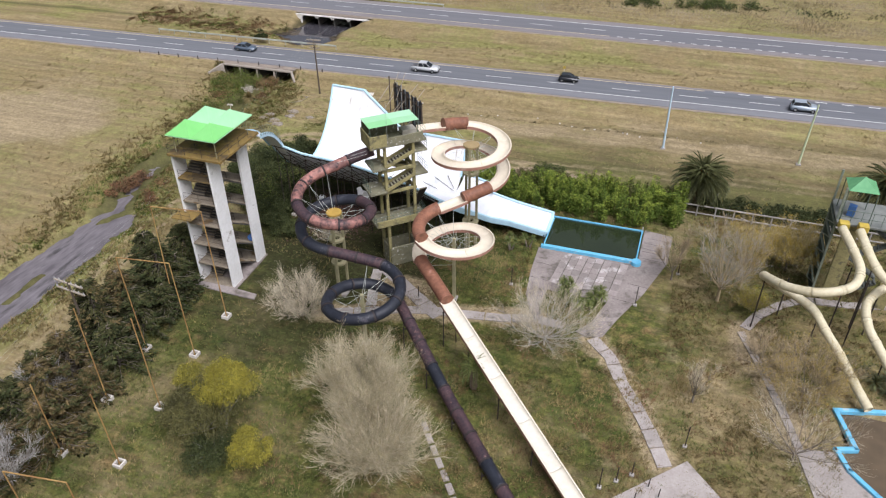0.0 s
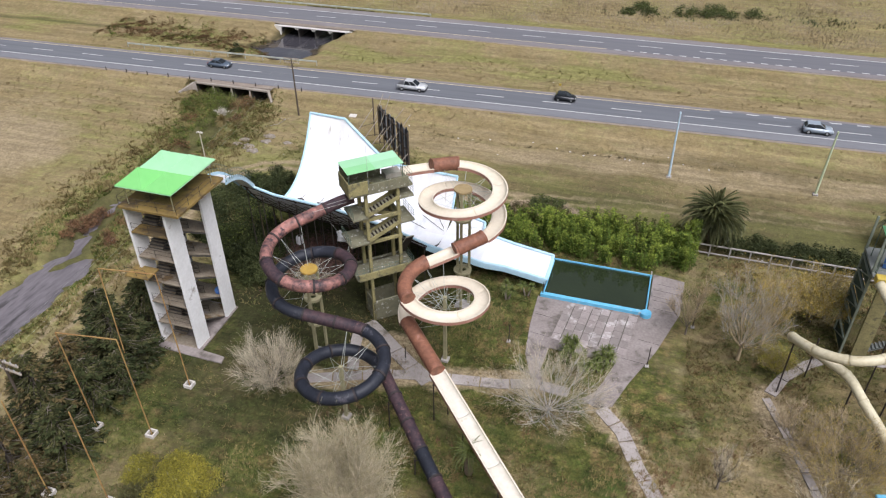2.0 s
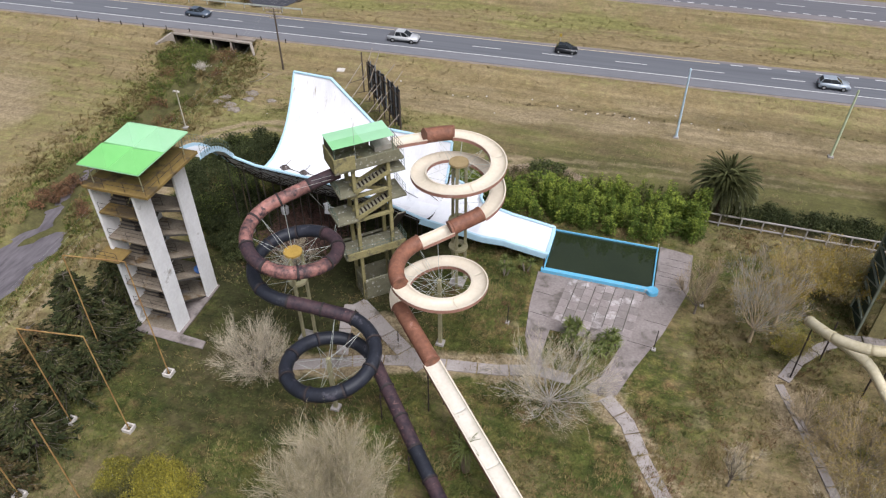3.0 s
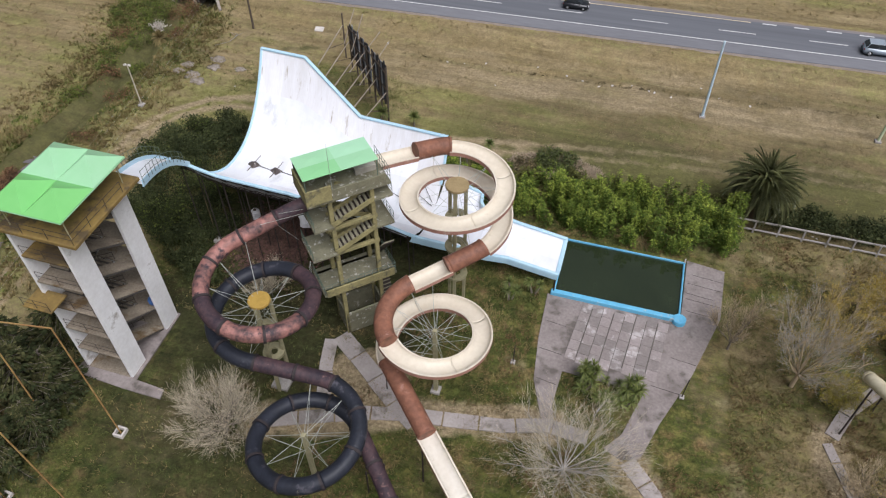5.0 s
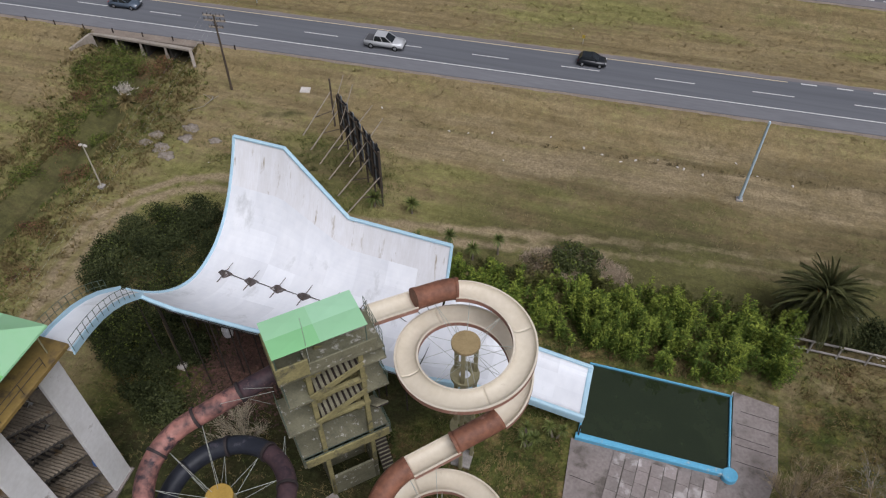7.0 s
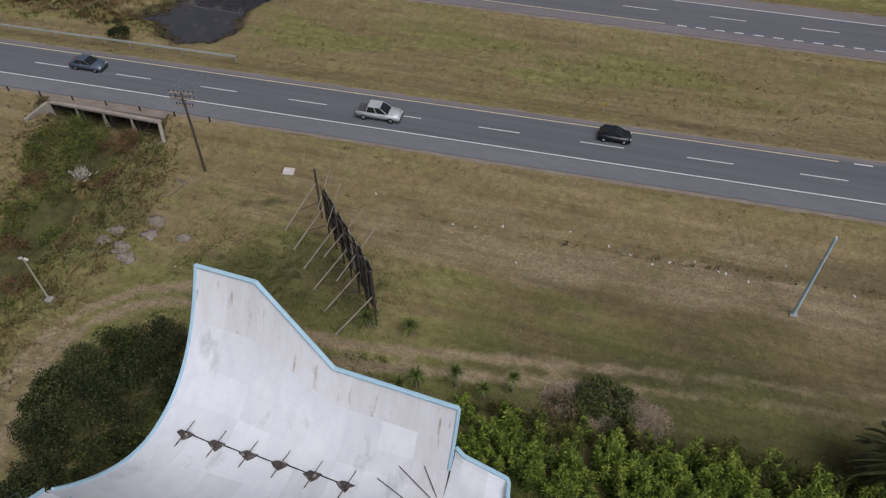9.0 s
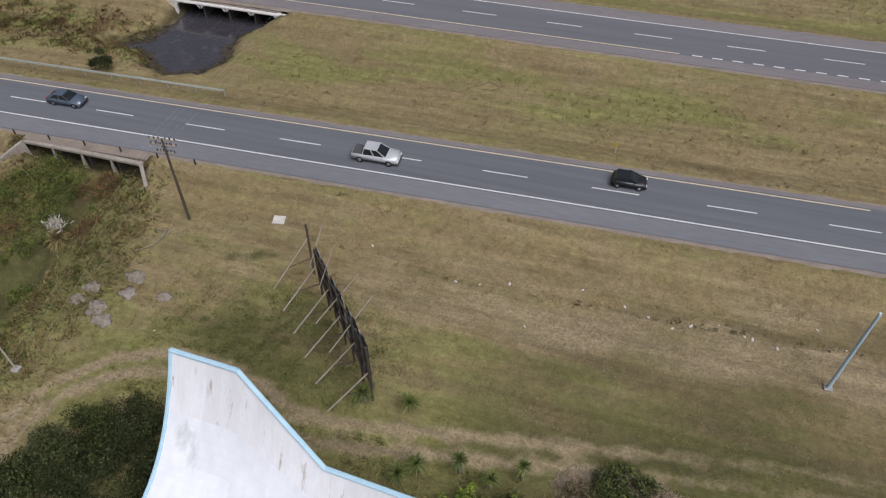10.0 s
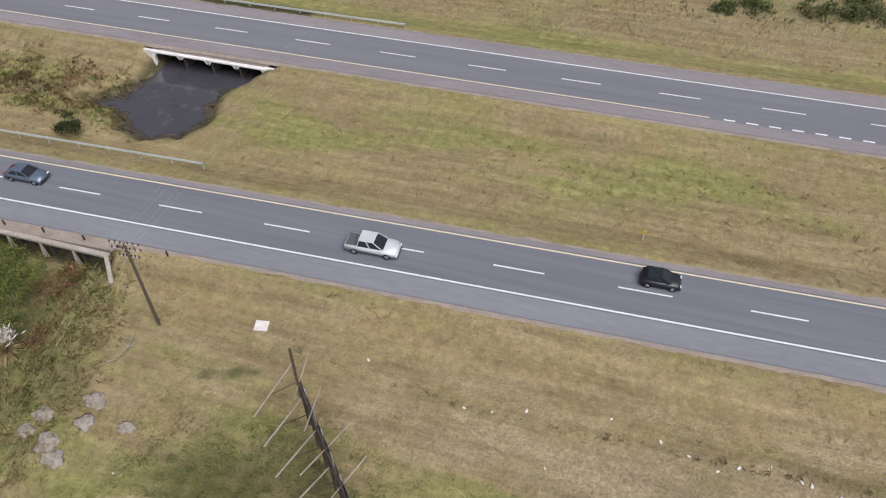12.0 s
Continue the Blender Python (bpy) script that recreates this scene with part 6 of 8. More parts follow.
    bar(bm, (c.x - 0.1, c.y - 0.1, -0.2), (c.x - 0.1, c.y - 0.1, 6.2 + 1.2 * u), 0.16)
    part("post", bm, WOOD_DARK, bb)
for i in range(6):
    foot = Vector((-50.5, 106.2, 0)).lerp(Vector((-40.5, 95.3, 0)), i / 5)
    c = A.lerp(B, (i - 1) / 4) if i else Vector((-47.5, 109.0, 0.7))
    bm = bmesh.new()
    rod(bm, foot + Vector((-0.1, -0.1, -0.1)), c + Vector((-0.15, -0.1, 4.1)), 0.085, 0.065, 6)
    part("raking_prop", bm, WOOD_GREY, bb)
    bm = bmesh.new()
    rod(bm, foot.lerp(c, 0.42) + Vector((0, 0, 1.72)), c + Vector((-0.1, 0, 1.5)), 0.05, 0.05, 6)
    part("tie", bm, WOOD_DARK, bb)
for a, b in (((-43.65, 101.1, 3.3), (-40.3, 103.7, 7.9)), ((-41.3, 98.5, 3.5), (-38.3, 101.5, 8.2)), ((-44.4, 103.9, 4.4), (-43.0, 105.2, 9.0)), ((-46.6, 106.6, 3.6), (-45.6, 108.6, 7.6))):
    bm = bmesh.new()
    rod(bm, a, b, 0.06, 0.05, 6)
    part("strut", bm, WOOD_GREY, bb)
bm = bmesh.new()
bar(bm, (-47.6, 108.9, -0.2), (-47.75, 109.3, 6.3), 0.2, 0.2, 0.02)
tagged(part("timber_post", bm, WOOD_DARK), "single dark timber post beside the billboard", "post")

CANOPY = surface("dull_green_canvas", (0.14, 0.36, 0.17), (0.10, 0.29, 0.13), rough=0.6, scale=0.8, fine=3)
# ---------------- far slide tower with two cream tube slides ----------------
t3 = thing("slide_tower", "olive and dark green slide tower with a small green canopy", "tower")


def t3box(name, x0, x1, y0, y1, z0, z1, mat, label="", bevel=0.02):
    bm = bmesh.new()
    box(bm, ((x0 + x1) / 2, (y0 + y1) / 2, (z0 + z1) / 2), (x1 - x0, y1 - y0, z1 - z0), bevel=bevel)
    return part(name, bm, mat, t3, label)


t3box("wall_column", 19.3, 20.7, 75.6, 75.9, 0, 10.4, OLIVE)
t3box("wall_column", 24.6, 26.0, 75.6, 75.9, 0, 10.4, OLIVE)
STAIR_STEEL = surface("grey_steel_stair", (0.22, 0.23, 0.21), (0.14, 0.15, 0.14), rough=0.6)
SAGE_STEEL = surface("sage_painted_steel", (0.25, 0.28, 0.225), (0.17, 0.195, 0.155), rough=0.6, scale=2)
t3box("platform", 18.2, 27.5, 74.9, 80.2, 10.4, 10.65, STAIR_STEEL)
for px, py in ((18.3, 75.7), (18.3, 79.9), (27.2, 79.9), (27.2, 75.7)):
    bm = bmesh.new()
    bar(bm, (px, py, -0.1), (px, py, 14.4 if px < 20 else 11.8), 0.2)
    part("corner_post", bm, SAGE_STEEL, t3)
for z in (1.9, 4.0, 6.1, 8.2, 10.0):
    bm = bmesh.new()
    bar(bm, (18.2, 75.7, z), (18.2, 79.9, z), 0.16)
    bar(bm, (18.2, 75.7, z), (18.2, 79.9, z - 1.9), 0.1)
    part("side_brace", bm, SAGE_STEEL, t3)
MESH_GREEN = surface("dark_green_mesh_panel", (0.05, 0.075, 0.055), (0.03, 0.045, 0.035), rough=0.8, scale=1.5)
for i in range(5):
    t3box("side_panel", 18.28, 18.32, 75.9, 79.7, 0.1 + i * 2.15, 2.0 + i * 2.15, MESH_GREEN)
for i in range(4):
    z0 = 0.1 + i * 2.55
    xa, xb = (20.8, 24.6) if i % 2 == 0 else (24.6, 20.8)
    flight("stair_flight", (xa, 77.2 + 0.9 * (i % 2), z0), (xb, 77.2 + 0.9 * (i % 2), z0 + 2.55), 0.9, 13, STAIR_STEEL, t3)
for px in np.arange(18.4, 27.5, 1.0):
    bm = bmesh.new()
    rod(bm, (px, 75.0, 10.6), (px, 75.0, 12.2), 0.03, n=5)
    part("baluster", bm, GREEN_STEEL, t3)
bm = bmesh.new()
for z in (11.4, 12.2):
    rod(bm, (18.3, 75.0, z), (27.4, 75.0, z), 0.03, n=5)
part("handrail", bm, GREEN_STEEL, t3)
tent(t3, 19.9, 77.0, 2.9, 3.0, 14.2, 1.1, (CANOPY,) * 4)
for px, py in ((18.5, 75.6), (21.3, 75.6), (21.3, 78.5), (18.5, 78.5)):
    bm = bmesh.new()
    rod(bm, (px, py, 10.6), (px, py, 14.25), 0.05)
    part("canopy_post", bm, GREEN_STEEL, t3)
bm = bmesh.new()
prism(bm, [(19.2, 76.6), (19.9, 76.4), (20.1, 77.0), (19.4, 77.3)], 10.7, 11.9)
part("draped_tarpaulin", bm, PLASTIC_BLUE, t3, "bunched blue tarpaulin")
for px in (18.35, 20.2):
    bm = bmesh.new()
    box(bm, (px + 0.4, 74.2, 10.85), (1.0, 0.9, 0.75), bevel=0.06)
    part("entry_box", bm, PLASTIC_YELLOW, t3, "bright yellow entry box")


def spline(ctrl, step=0.25):
    """A smooth curve through control points."""
    P = [Vector(c) for c in ctrl]
    P = [P[0] * 2 - P[1]] + P + [P[-1] * 2 - P[-2]]
    out = []
    for i in range(1, len(P) - 2):
        a, b, c, d = P[i - 1:i + 3]
        n = max(2, int((c - b).length / step))
        for k in range(n):
            t = k / n
            out.append(0.5 * (2 * b + (c - a) * t + (2 * a - 5 * b + 4 * c - d) * t * t + (3 * b - a - 3 * c + d) * t ** 3))
    out.append(P[-2])
    return np.array([tuple(p) for p in out])


BONE = surface("bone_yellow_fibreglass", (0.64, 0.58, 0.42), (0.50, 0.44, 0.29), rough=0.45, scale=0.7, fine=4, stain=(0.36, 0.27, 0.14), stain_amount=0.05, stain_scale=1.0, bump=0.06)


def tube_slide(label, ctrl, r, posts):
    s = thing("tube_slide", label, "water slide", group="cream tube slides")
    pts = spline(ctrl)
    sd, u, _ = frames(pts)
    n = 12
    for k in range(n):
        a, b = int(k * (len(pts) - 1) / n), int((k + 1) * (len(pts) - 1) / n) + 1
        vs, fs = tube(pts[a:b], sd[a:b], u[a:b], r, 0.04, 14)
        raw("tube_section", vs, fs, BONE, s, "", True)
        if k:
            vs, fs = sweep([Vector(q) for q in pts[a:a + 2]], [Vector(q) for q in sd[a:a + 2]], [Vector(q) for q in u[a:a + 2]], ring(r + 0.04, 14))
            raw("seam_ring", vs, fs, BONE, s)
    for px, py, tz in posts:
        bm = bmesh.new()
        rod(bm, (px, py, -0.1), (px + 0.1, py + 0.3, tz), 0.075, 0.07, 8)
        part("support_post", bm, DARK_STEEL, s, "dark steel support post")
    return s


tube_slide("bone-yellow tube slide on dark posts ending over the pool", [(18.5, 73.4, 10.9), (19.4, 70.9, 10.2), (20.2, 68.9, 9.2), (19.8, 67.0, 8.6), (18.4, 65.8, 8.2), (16.0, 65.2, 7.9), (13.8, 66.2, 7.3), (12.4, 67.9, 6.7), (11.9, 69.4, 6.0),
                                                                          (12.8, 69.2, 5.6), (15.2, 67.6, 5.3), (16.9, 66.6, 4.7), (18.2, 64.7, 3.7), (19.5, 62.7, 2.8), (20.8, 60.1, 1.8), (22.1, 57.7, 0.9)], 0.46,
           ((11.8, 67.9, 6.2), (14.6, 71.0, 4.9), (17.5, 66.6, 4.4), (19.6, 69.4, 8.6), (21.0, 67.6, 8.6)))
tube_slide("bone-yellow tube slide curling beside the first", [(20.2, 73.4, 10.9), (20.8, 71.3, 10.2), (21.6, 69.7, 9.3), (22.7, 68.7, 8.5), (25.2, 68.2, 7.8), (26.8, 69.6, 7.3), (25.6, 70.8, 6.9), (23.5, 70.2, 6.5), (22.3, 69.1, 6.0), (21.7, 67.7, 5.4), (22.0, 65.8, 4.4), (23.0, 64.2, 3.4), (24.4, 61.8, 2.2), (26.0, 59.0, 1.2)], 0.46,
           ((21.9, 71.0, 8.6), (23.2, 70.4, 5.8), (23.6, 63.2, 2.6), (26.2, 69.4, 7.0)))

# ---------------- concrete fence behind the pool ----------------
fence = thing("fence", "weathered concrete post and rail fence with a dark gap below", "fence")
for i in range(13):
    px = 2.6 + i * 2.35
    bm = bmesh.new()
    box(bm, (px, 90.0 - 0.02 * i, 0.75), (0.16, 0.16, 1.7), bevel=0.015)
    part("post", bm, CONCRETE, fence)
for z, h in ((1.52, 0.16), (0.35, 0.14)):
    bm = bmesh.new()
    bar(bm, (2.4, 90.0, z), (31.0, 89.75, z), 0.16, h, 0.015)
    part("rail", bm, CONCRETE, fence)

# slim steel posts on the lawn
for px, py, h in ((-0.6, 67.8, 2.6), (6.1, 48.6, 2.6), (-0.6, 41.7, 2.5), (0.7, 42.8, 1.8), (1.9, 43.9, 1.7), (3.4, 43.0, 1.2), (4.3, 42.2, 1.2), (2.4, 41.2, 1.1), (-15.0, 67.2, 2.4), (-24.6, 61.4, 1.6), (3.6, 75.4, 2.2)):
    s = thing("lawn_post", "slim dark rusty steel post standing in the grass", "post", group="slim lawn posts")
    bm = bmesh.new()
    rod(bm, (px, py, -0.1), (px + 0.04, py, h), 0.05, 0.045, 8)
    part("shaft", bm, DARK_STEEL, s)
    bm = bmesh.new()
    box(bm, (px, py, 0.02), (0.4, 0.4, 0.2), bevel=0.03)
    part("footing", bm, CONCRETE, s)


# ---------------- guard rails ----------------
def guard_rail(x0, x1, f, z0, label, gap=3.8, corrugated=True):
    g = thing("guard_rail", label, "guard rail", group="guard rails")
    n = int((x1 - x0) / gap)
    for i in range(n + 1):
        px = x0 + (x1 - x0) * i / n
        bm = bmesh.new()
        box(bm, (px, f(px), z0 + 0.25), (0.12, 0.14, 1.0), bevel=0.01)
        part("post", bm, GALV if corrugated else DARK_STEEL, g)
    if corrugated:
        prof = [(0.0, -0.16), (0.06, -0.09), (0.0, 0.0), (0.06, 0.09), (0.0, 0.16), (-0.03, 0.16), (0.03, 0.09), (-0.03, 0.0), (0.03, -0.09), (-0.03, -0.16)]
        P = [Vector((px, f(px) - 0.1, z0 + 0.62)) for px in np.linspace(x0, x1, 8)]
        vs, fs = sweep(P, [Vector((0, -1, 0))] * 8, [Vector((0, 0, 1))] * 8, prof)
        raw("beam", vs, fs, GALV, g)
    return g


guard_rail(-112, -69.4, lambda px: 131.3 + 0.038 * px + 3.6, 1.15, "galvanised crash barrier on the median verge")
guard_rail(-107, -66, lambda px: 127.25 + 0.038 * px - 5.5, 1.2, "row of low dark marker posts above the culvert", 4.5, False)
guard_rail(-120, -57.5, lambda px: road2(px) + 6.9, 1.15, "galvanised crash barrier beside the far carriageway")
mark = thing("marker_post", "small yellow road marker on a white stake", "road marker")
bm = bmesh.new()
rod(bm, (-22.0, 134.9, 0.2), (-22.0, 134.9, 1.5), 0.04)
part("stake", bm, WHITE_BLOCK, mark)
bm = bmesh.new()
box(bm, (-22.0, 134.86, 1.55), (0.4, 0.05, 0.5), bevel=0.01)
part("plate", bm, PLASTIC_YELLOW, mark)


# ---------------- vehicles ----------------
def vehicle(name, label, paint_mat, at, turn, profile, cabin, half, bed=None, wheels=(0.85, 3.65), r=0.33):
    """A car from its side outline: body, glasshouse with panes, wheels with rims, lamps, mirrors."""
    v = thing(name, label, "car", at=at)
    v.rotation_euler = (0, 0, turn)
    length = max(p[0] for p in profile)

    def solid(outline, w0, w1=None, inset_above=None):
        bm = bmesh.new()
        L, Rr = [], []
        for x, z in outline:
            w = w0 if inset_above is None or z < inset_above else w1
            L.append(bm.verts.new((x - length / 2, w, z)))
            Rr.append(bm.verts.new((x - length / 2, -w, z)))
        bm.faces.new(L)
        bm.faces.new(Rr[::-1])
        k = len(outline)
        for i in range(k):
            bm.faces.new((L[i], Rr[i], Rr[(i + 1) % k], L[(i + 1) % k]))
        bmesh.ops.bevel(bm, geom=bm.edges[:], offset=0.045, segments=2, affect="EDGES")
        return bm

    part("body", solid(profile, half), paint_mat, v, "", True)
    belt, roof_z = cabin[0][1], max(z for _, z in cabin)
    part("glasshouse", solid(cabin, half - 0.05, half - 0.2, roof_z - 0.05), GLASS_DARK, v, "dark tinted glass")
    xs = [x for x, z in cabin if z > roof_z - 0.06]
    bm = bmesh.new()
    box(bm, ((min(xs) + max(xs)) / 2 - length / 2, 0, roof_z + 0.01), (max(xs) - min(xs) + 0.1, (half - 0.2) * 2 + 0.06, 0.05), bevel=0.02)
    part("roof", bm, paint_mat, v)
    lo = [(x, z) for x, z in cabin if z <= belt + 0.02]
    for sg in (-1, 1):
        for x0, xr in ((cabin[0][0], min(xs)), (cabin[-1][0], max(xs)), ((cabin[0][0] + cabin[-1][0]) / 2, (min(xs) + max(xs)) / 2)):
            bm = bmesh.new()
            bar(bm, (x0 - length / 2, sg * (half - 0.04), belt), (xr - length / 2, sg * (half - 0.19), roof_z), 0.07)
            part("pillar", bm, paint_mat, v)
        bm = bmesh.new()
        box(bm, (cabin[-1][0] - 0.35 - length / 2, sg * (half + 0.08), belt + 0.06), (0.14, 0.18, 0.13), bevel=0.03)
        part("mirror", bm, paint_mat, v)
        for wx in wheels:
            tyre = None
            bm = bmesh.new()
            rod(bm, (wx - length / 2, sg * (half - 0.2), r), (wx - length / 2, sg * (half + 0.02), r), r, r, 20)
            tyre = part("wheel", bm, RUBBER, v)
            bm = bmesh.new()
            rod(bm, (wx - length / 2, sg * (half + 0.0), r), (wx - length / 2, sg * (half + 0.035), r), r * 0.64, r * 0.55, 12)
            part("rim", bm, ALLOY, tyre)
        for fx, mat, zz in ((length - 0.05, LAMP_CLEAR, 0.72), (0.05, LAMP_RED, 0.82)):
            bm = bmesh.new()
            box(bm, (fx - length / 2, sg * (half - 0.22), zz), (0.12, 0.34, 0.14), bevel=0.03)
            part("headlight" if fx > 1 else "tail_light", bm, mat, v)
    if bed:
        bm = bmesh.new()
        box(bm, ((bed[0] + bed[1]) / 2 - length / 2, 0, bed[2] + 0.03), (bed[1] - bed[0], half * 2 - 0.25, 0.03))
        part("bed_floor", bm, surface("dark_bed_liner", (0.10, 0.10, 0.105), (0.07, 0.07, 0.075), rough=0.7), v)
    for fx in (0.02, length - 0.02):
        bm = bmesh.new()
        box(bm, (fx - length / 2, 0, 0.42), (0.14, half * 1.85, 0.2), bevel=0.04)
        part("bumper", bm, surface("dark_bumper", (0.05, 0.05, 0.055), (0.035, 0.035, 0.04), rough=0.6), v)
    return v


DECK_Z = ROAD_Z + 0.01
SEDAN = [(0.0, 0.4), (0.05, 0.85), (0.7, 0.98), (1.4, 0.98), (3.2, 0.95), (4.1, 0.82), (4.45, 0.6), (4.48, 0.32), (0.15, 0.26)]
SEDAN_CAB = [(0.55, 0.95), (1.25, 1.42), (2.35, 1.46), (3.3, 0.93)]
HATCH = [(0.0, 0.4), (0.04, 0.95), (0.5, 1.0), (2.9, 0.97), (3.7, 0.86), (3.98, 0.6), (4.0, 0.32), (0.12, 0.26)]
HATCH_CAB = [(0.1, 0.98), (0.55, 1.46), (1.95, 1.52), (2.95, 0.96)]
SUV = [(0.0, 0.45), (0.05, 1.05), (0.5, 1.12), (3.1, 1.08), (4.1, 0.98), (4.38, 0.7), (4.4, 0.36), (0.12, 0.32)]
SUV_CAB = [(0.12, 1.08), (0.5, 1.62), (2.3, 1.68), (3.25, 1.06)]
TRUCK = [(0.0, 0.5), (0.02, 1.08), (1.75, 1.1), (3.9, 1.12), (5.0, 1.05), (5.28, 0.75), (5.3, 0.42), (0.12, 0.4)]
TRUCK_CAB = [(1.3, 1.08), (1.5, 1.77), (2.95, 1.80), (3.95, 1.1)]
TURN1 = math.atan(0.038)
vehicle("pickup_truck", "silver double-cab pickup truck driving on the near carriageway", paint("silver_paint", (0.56, 0.57, 0.58)), (-47.0, 125.3, DECK_Z), TURN1, TRUCK, TRUCK_CAB, 0.92, (0.12, 1.24, 1.1), (0.95, 4.25), 0.38)
black_car = vehicle("hatchback_car", "black hatchback car driving on the near carriageway", paint("black_paint", (0.02, 0.022, 0.026)), (-20.0, 128.6, DECK_Z), TURN1, HATCH, HATCH_CAB, 0.86, None, (0.7, 3.2), 0.31)
black_car.scale = (0.9, 0.95, 0.95)
vehicle("sedan_car", "blue-grey sedan car driving on the near carriageway", paint("blue_grey_paint", (0.10, 0.13, 0.17)), (-86.5, 125.2, DECK_Z), TURN1, SEDAN, SEDAN_CAB, 0.88)
vehicle("suv_car", "silver-blue compact SUV driving on the near carriageway", paint("silver_blue_paint", (0.33, 0.38, 0.43)), (20.2, 127.5, DECK_Z), TURN1, SUV, SUV_CAB, 0.9, None, (0.8, 3.5), 0.35)

# ---------------- plants ----------------
rng = np.random.default_rng(7)


def mesh_from(name, V, F, material, parent=None, label=""):
    """A mesh object from arrays of points and equal-sized faces."""
    V, F = np.asarray(V, np.float32), np.asarray(F, np.int32)
    me = bpy.data.meshes.new(name)
    me.vertices.add(len(V))
    me.vertices.foreach_set("co", V.ravel())
    k = F.shape[1]
    me.loops.add(F.size)
    me.loops.foreach_set("vertex_index", F.ravel())
    me.polygons.add(len(F))
    me.polygons.foreach_set("loop_start", np.arange(0, F.size, k, dtype=np.int32))
    me.polygons.foreach_set("loop_total", np.full(len(F), k, dtype=np.int32))
    me.update(calc_edges=True)
    ob = link(name, me, material, parent, label)
    if name in ("crown", "foliage", "dry_foliage", "new_growth", "culm_stand", "leaves"):
        ob["kind"] = "stuff"
    return ob


def unit(v):
    return v / (np.linalg.norm(v, axis=-1, keepdims=True) + 1e-9)


def twigs(a, b, r0, r1):
    """Three-sided tapering sticks from points a to points b: vertices and triangles."""
    a, b = np.asarray(a, float), np.asarray(b, float)
    d = unit(b - a)
    ref = np.where(np.abs(d[:, 2:3]) < 0.9, np.array([[0, 0, 1.0]]), np.array([[1.0, 0, 0]]))
    s = unit(np.cross(d, ref))
    u = np.cross(s, d)
    r0, r1 = np.broadcast_to(r0, len(a))[:, None], np.broadcast_to(r1, len(a))[:, None]
    V = []
    for c, r in ((a, r0), (b, r1)):
        for k in range(3):
            th = 2 * math.pi * k / 3
            V.append(c + (s * math.cos(th) + u * math.sin(th)) * r)
    V = np.stack(V, 1).reshape(-1, 3)
    base = np.arange(len(a))[:, None] * 6
    F = np.concatenate([base + np.array([[k, (k + 1) % 3, 3 + (k + 1) % 3, 3 + k]]) for k in range(3)])
    return V, F


def ribbons(a, b, r0, r1):
    """Slender tapering blades from points a to points b, turned at random."""
    a, b = np.asarray(a, float), np.asarray(b, float)
    s = unit(np.cross(b - a, rng.normal(size=a.shape)))
    V = np.stack([a - s * r0, a + s * r0, b + s * r1, b - s * r1], 1).reshape(-1, 3)
    return V, np.arange(len(V)).reshape(-1, 4)


def leaves(c, size, droop=0.0, aspect=0.5, normal=None):
    """Folded leaf quads with random bearings at points c."""
    n = len(c)
    d = rng.normal(size=(n, 3))
    d[:, 2] = d[:, 2] * 0.6 - droop
    d = unit(d)
    s = unit(np.cross(d, rng.normal(size=(n, 3))))
    up = np.cross(s, d)
    L = (size * rng.uniform(0.6, 1.3, n))[:, None]
    w = L * aspect * 0.5
    V = np.stack([c, c + d * L * 0.5 + s * w + up * w * 0.3, c + d * L, c + d * L * 0.5 - s * w + up * w * 0.3], 1).reshape(-1, 3)
    F = np.arange(4 * n).reshape(-1, 4)
    return V, F


def limb_system(at, height, spread, limbs, subs, lean=0.35):
    """Trunk, limbs and side branches of a tree: segment starts, ends, radii, and the points that bear twigs."""
    at = np.array(at, float)
    A, B, R0, R1, tips, dirs = [], [], [], [], [], []
    fork = at + np.array([0, 0, height * 0.14])
    A.append(at - np.array([0, 0, 0.3]))
    B.append(fork)
    R0.append(0.02 * height)
    R1.append(0.015 * height)
    for i in range(limbs):
        az = 2 * math.pi * (i + rng.uniform(-0.3, 0.3)) / limbs
        out = spread * rng.uniform(0.35, 1.0)
        top = height * rng.uniform(0.6, 1.0) * (1 - 0.25 * (out / spread) ** 2)
        end = at + np.array([math.cos(az) * out, math.sin(az) * out, top])
        ctrl = fork + (end - fork) * 0.45 + np.array([math.cos(az) * out * lean * 0.4, math.sin(az) * out * lean * 0.4, -height * 0.04])
        n = 9
        P = [fork * (1 - t) ** 2 + 2 * ctrl * t * (1 - t) + end * t * t + rng.normal(size=3) * 0.06 * height * 0.2 * t for t in np.linspace(0, 1, n)]
        for k in range(n - 1):
            A.append(P[k])
            B.append(P[k + 1])
            R0.append(0.0065 * height * (1 - k / n) + 0.012)
            R1.append(0.0065 * height * (1 - (k + 1) / n) + 0.009)
        for j in range(subs):
            t = rng.uniform(0.25, 1.0)
            k = min(n - 2, int(t * (n - 1)))
            p = P[k] + (P[k + 1] - P[k]) * rng.uniform()
            d = unit(P[k + 1] - P[k] + 0.9 * unit(rng.normal(size=3)) * np.linalg.norm(P[k + 1] - P[k]) + np.array([0, 0, 0.1]))
            ln = spread * rng.uniform(0.16, 0.36)
            q = p + d * ln
            m = p + d * ln * 0.5 + rng.normal(size=3) * 0.05 * ln
            for s0, s1, r0, r1 in ((p, m, 0.024, 0.018), (m, q, 0.018, 0.010)):
                A.append(s0)
                B.append(s1)
                R0.append(r0)
                R1.append(r1)
            for u in np.linspace(0.25, 1, 5):
                tips.append(p + (q - p) * u)
                dirs.append(d)
    return np.array(A), np.array(B), np.array(R0), np.array(R1), np.array(tips), np.array(dirs)


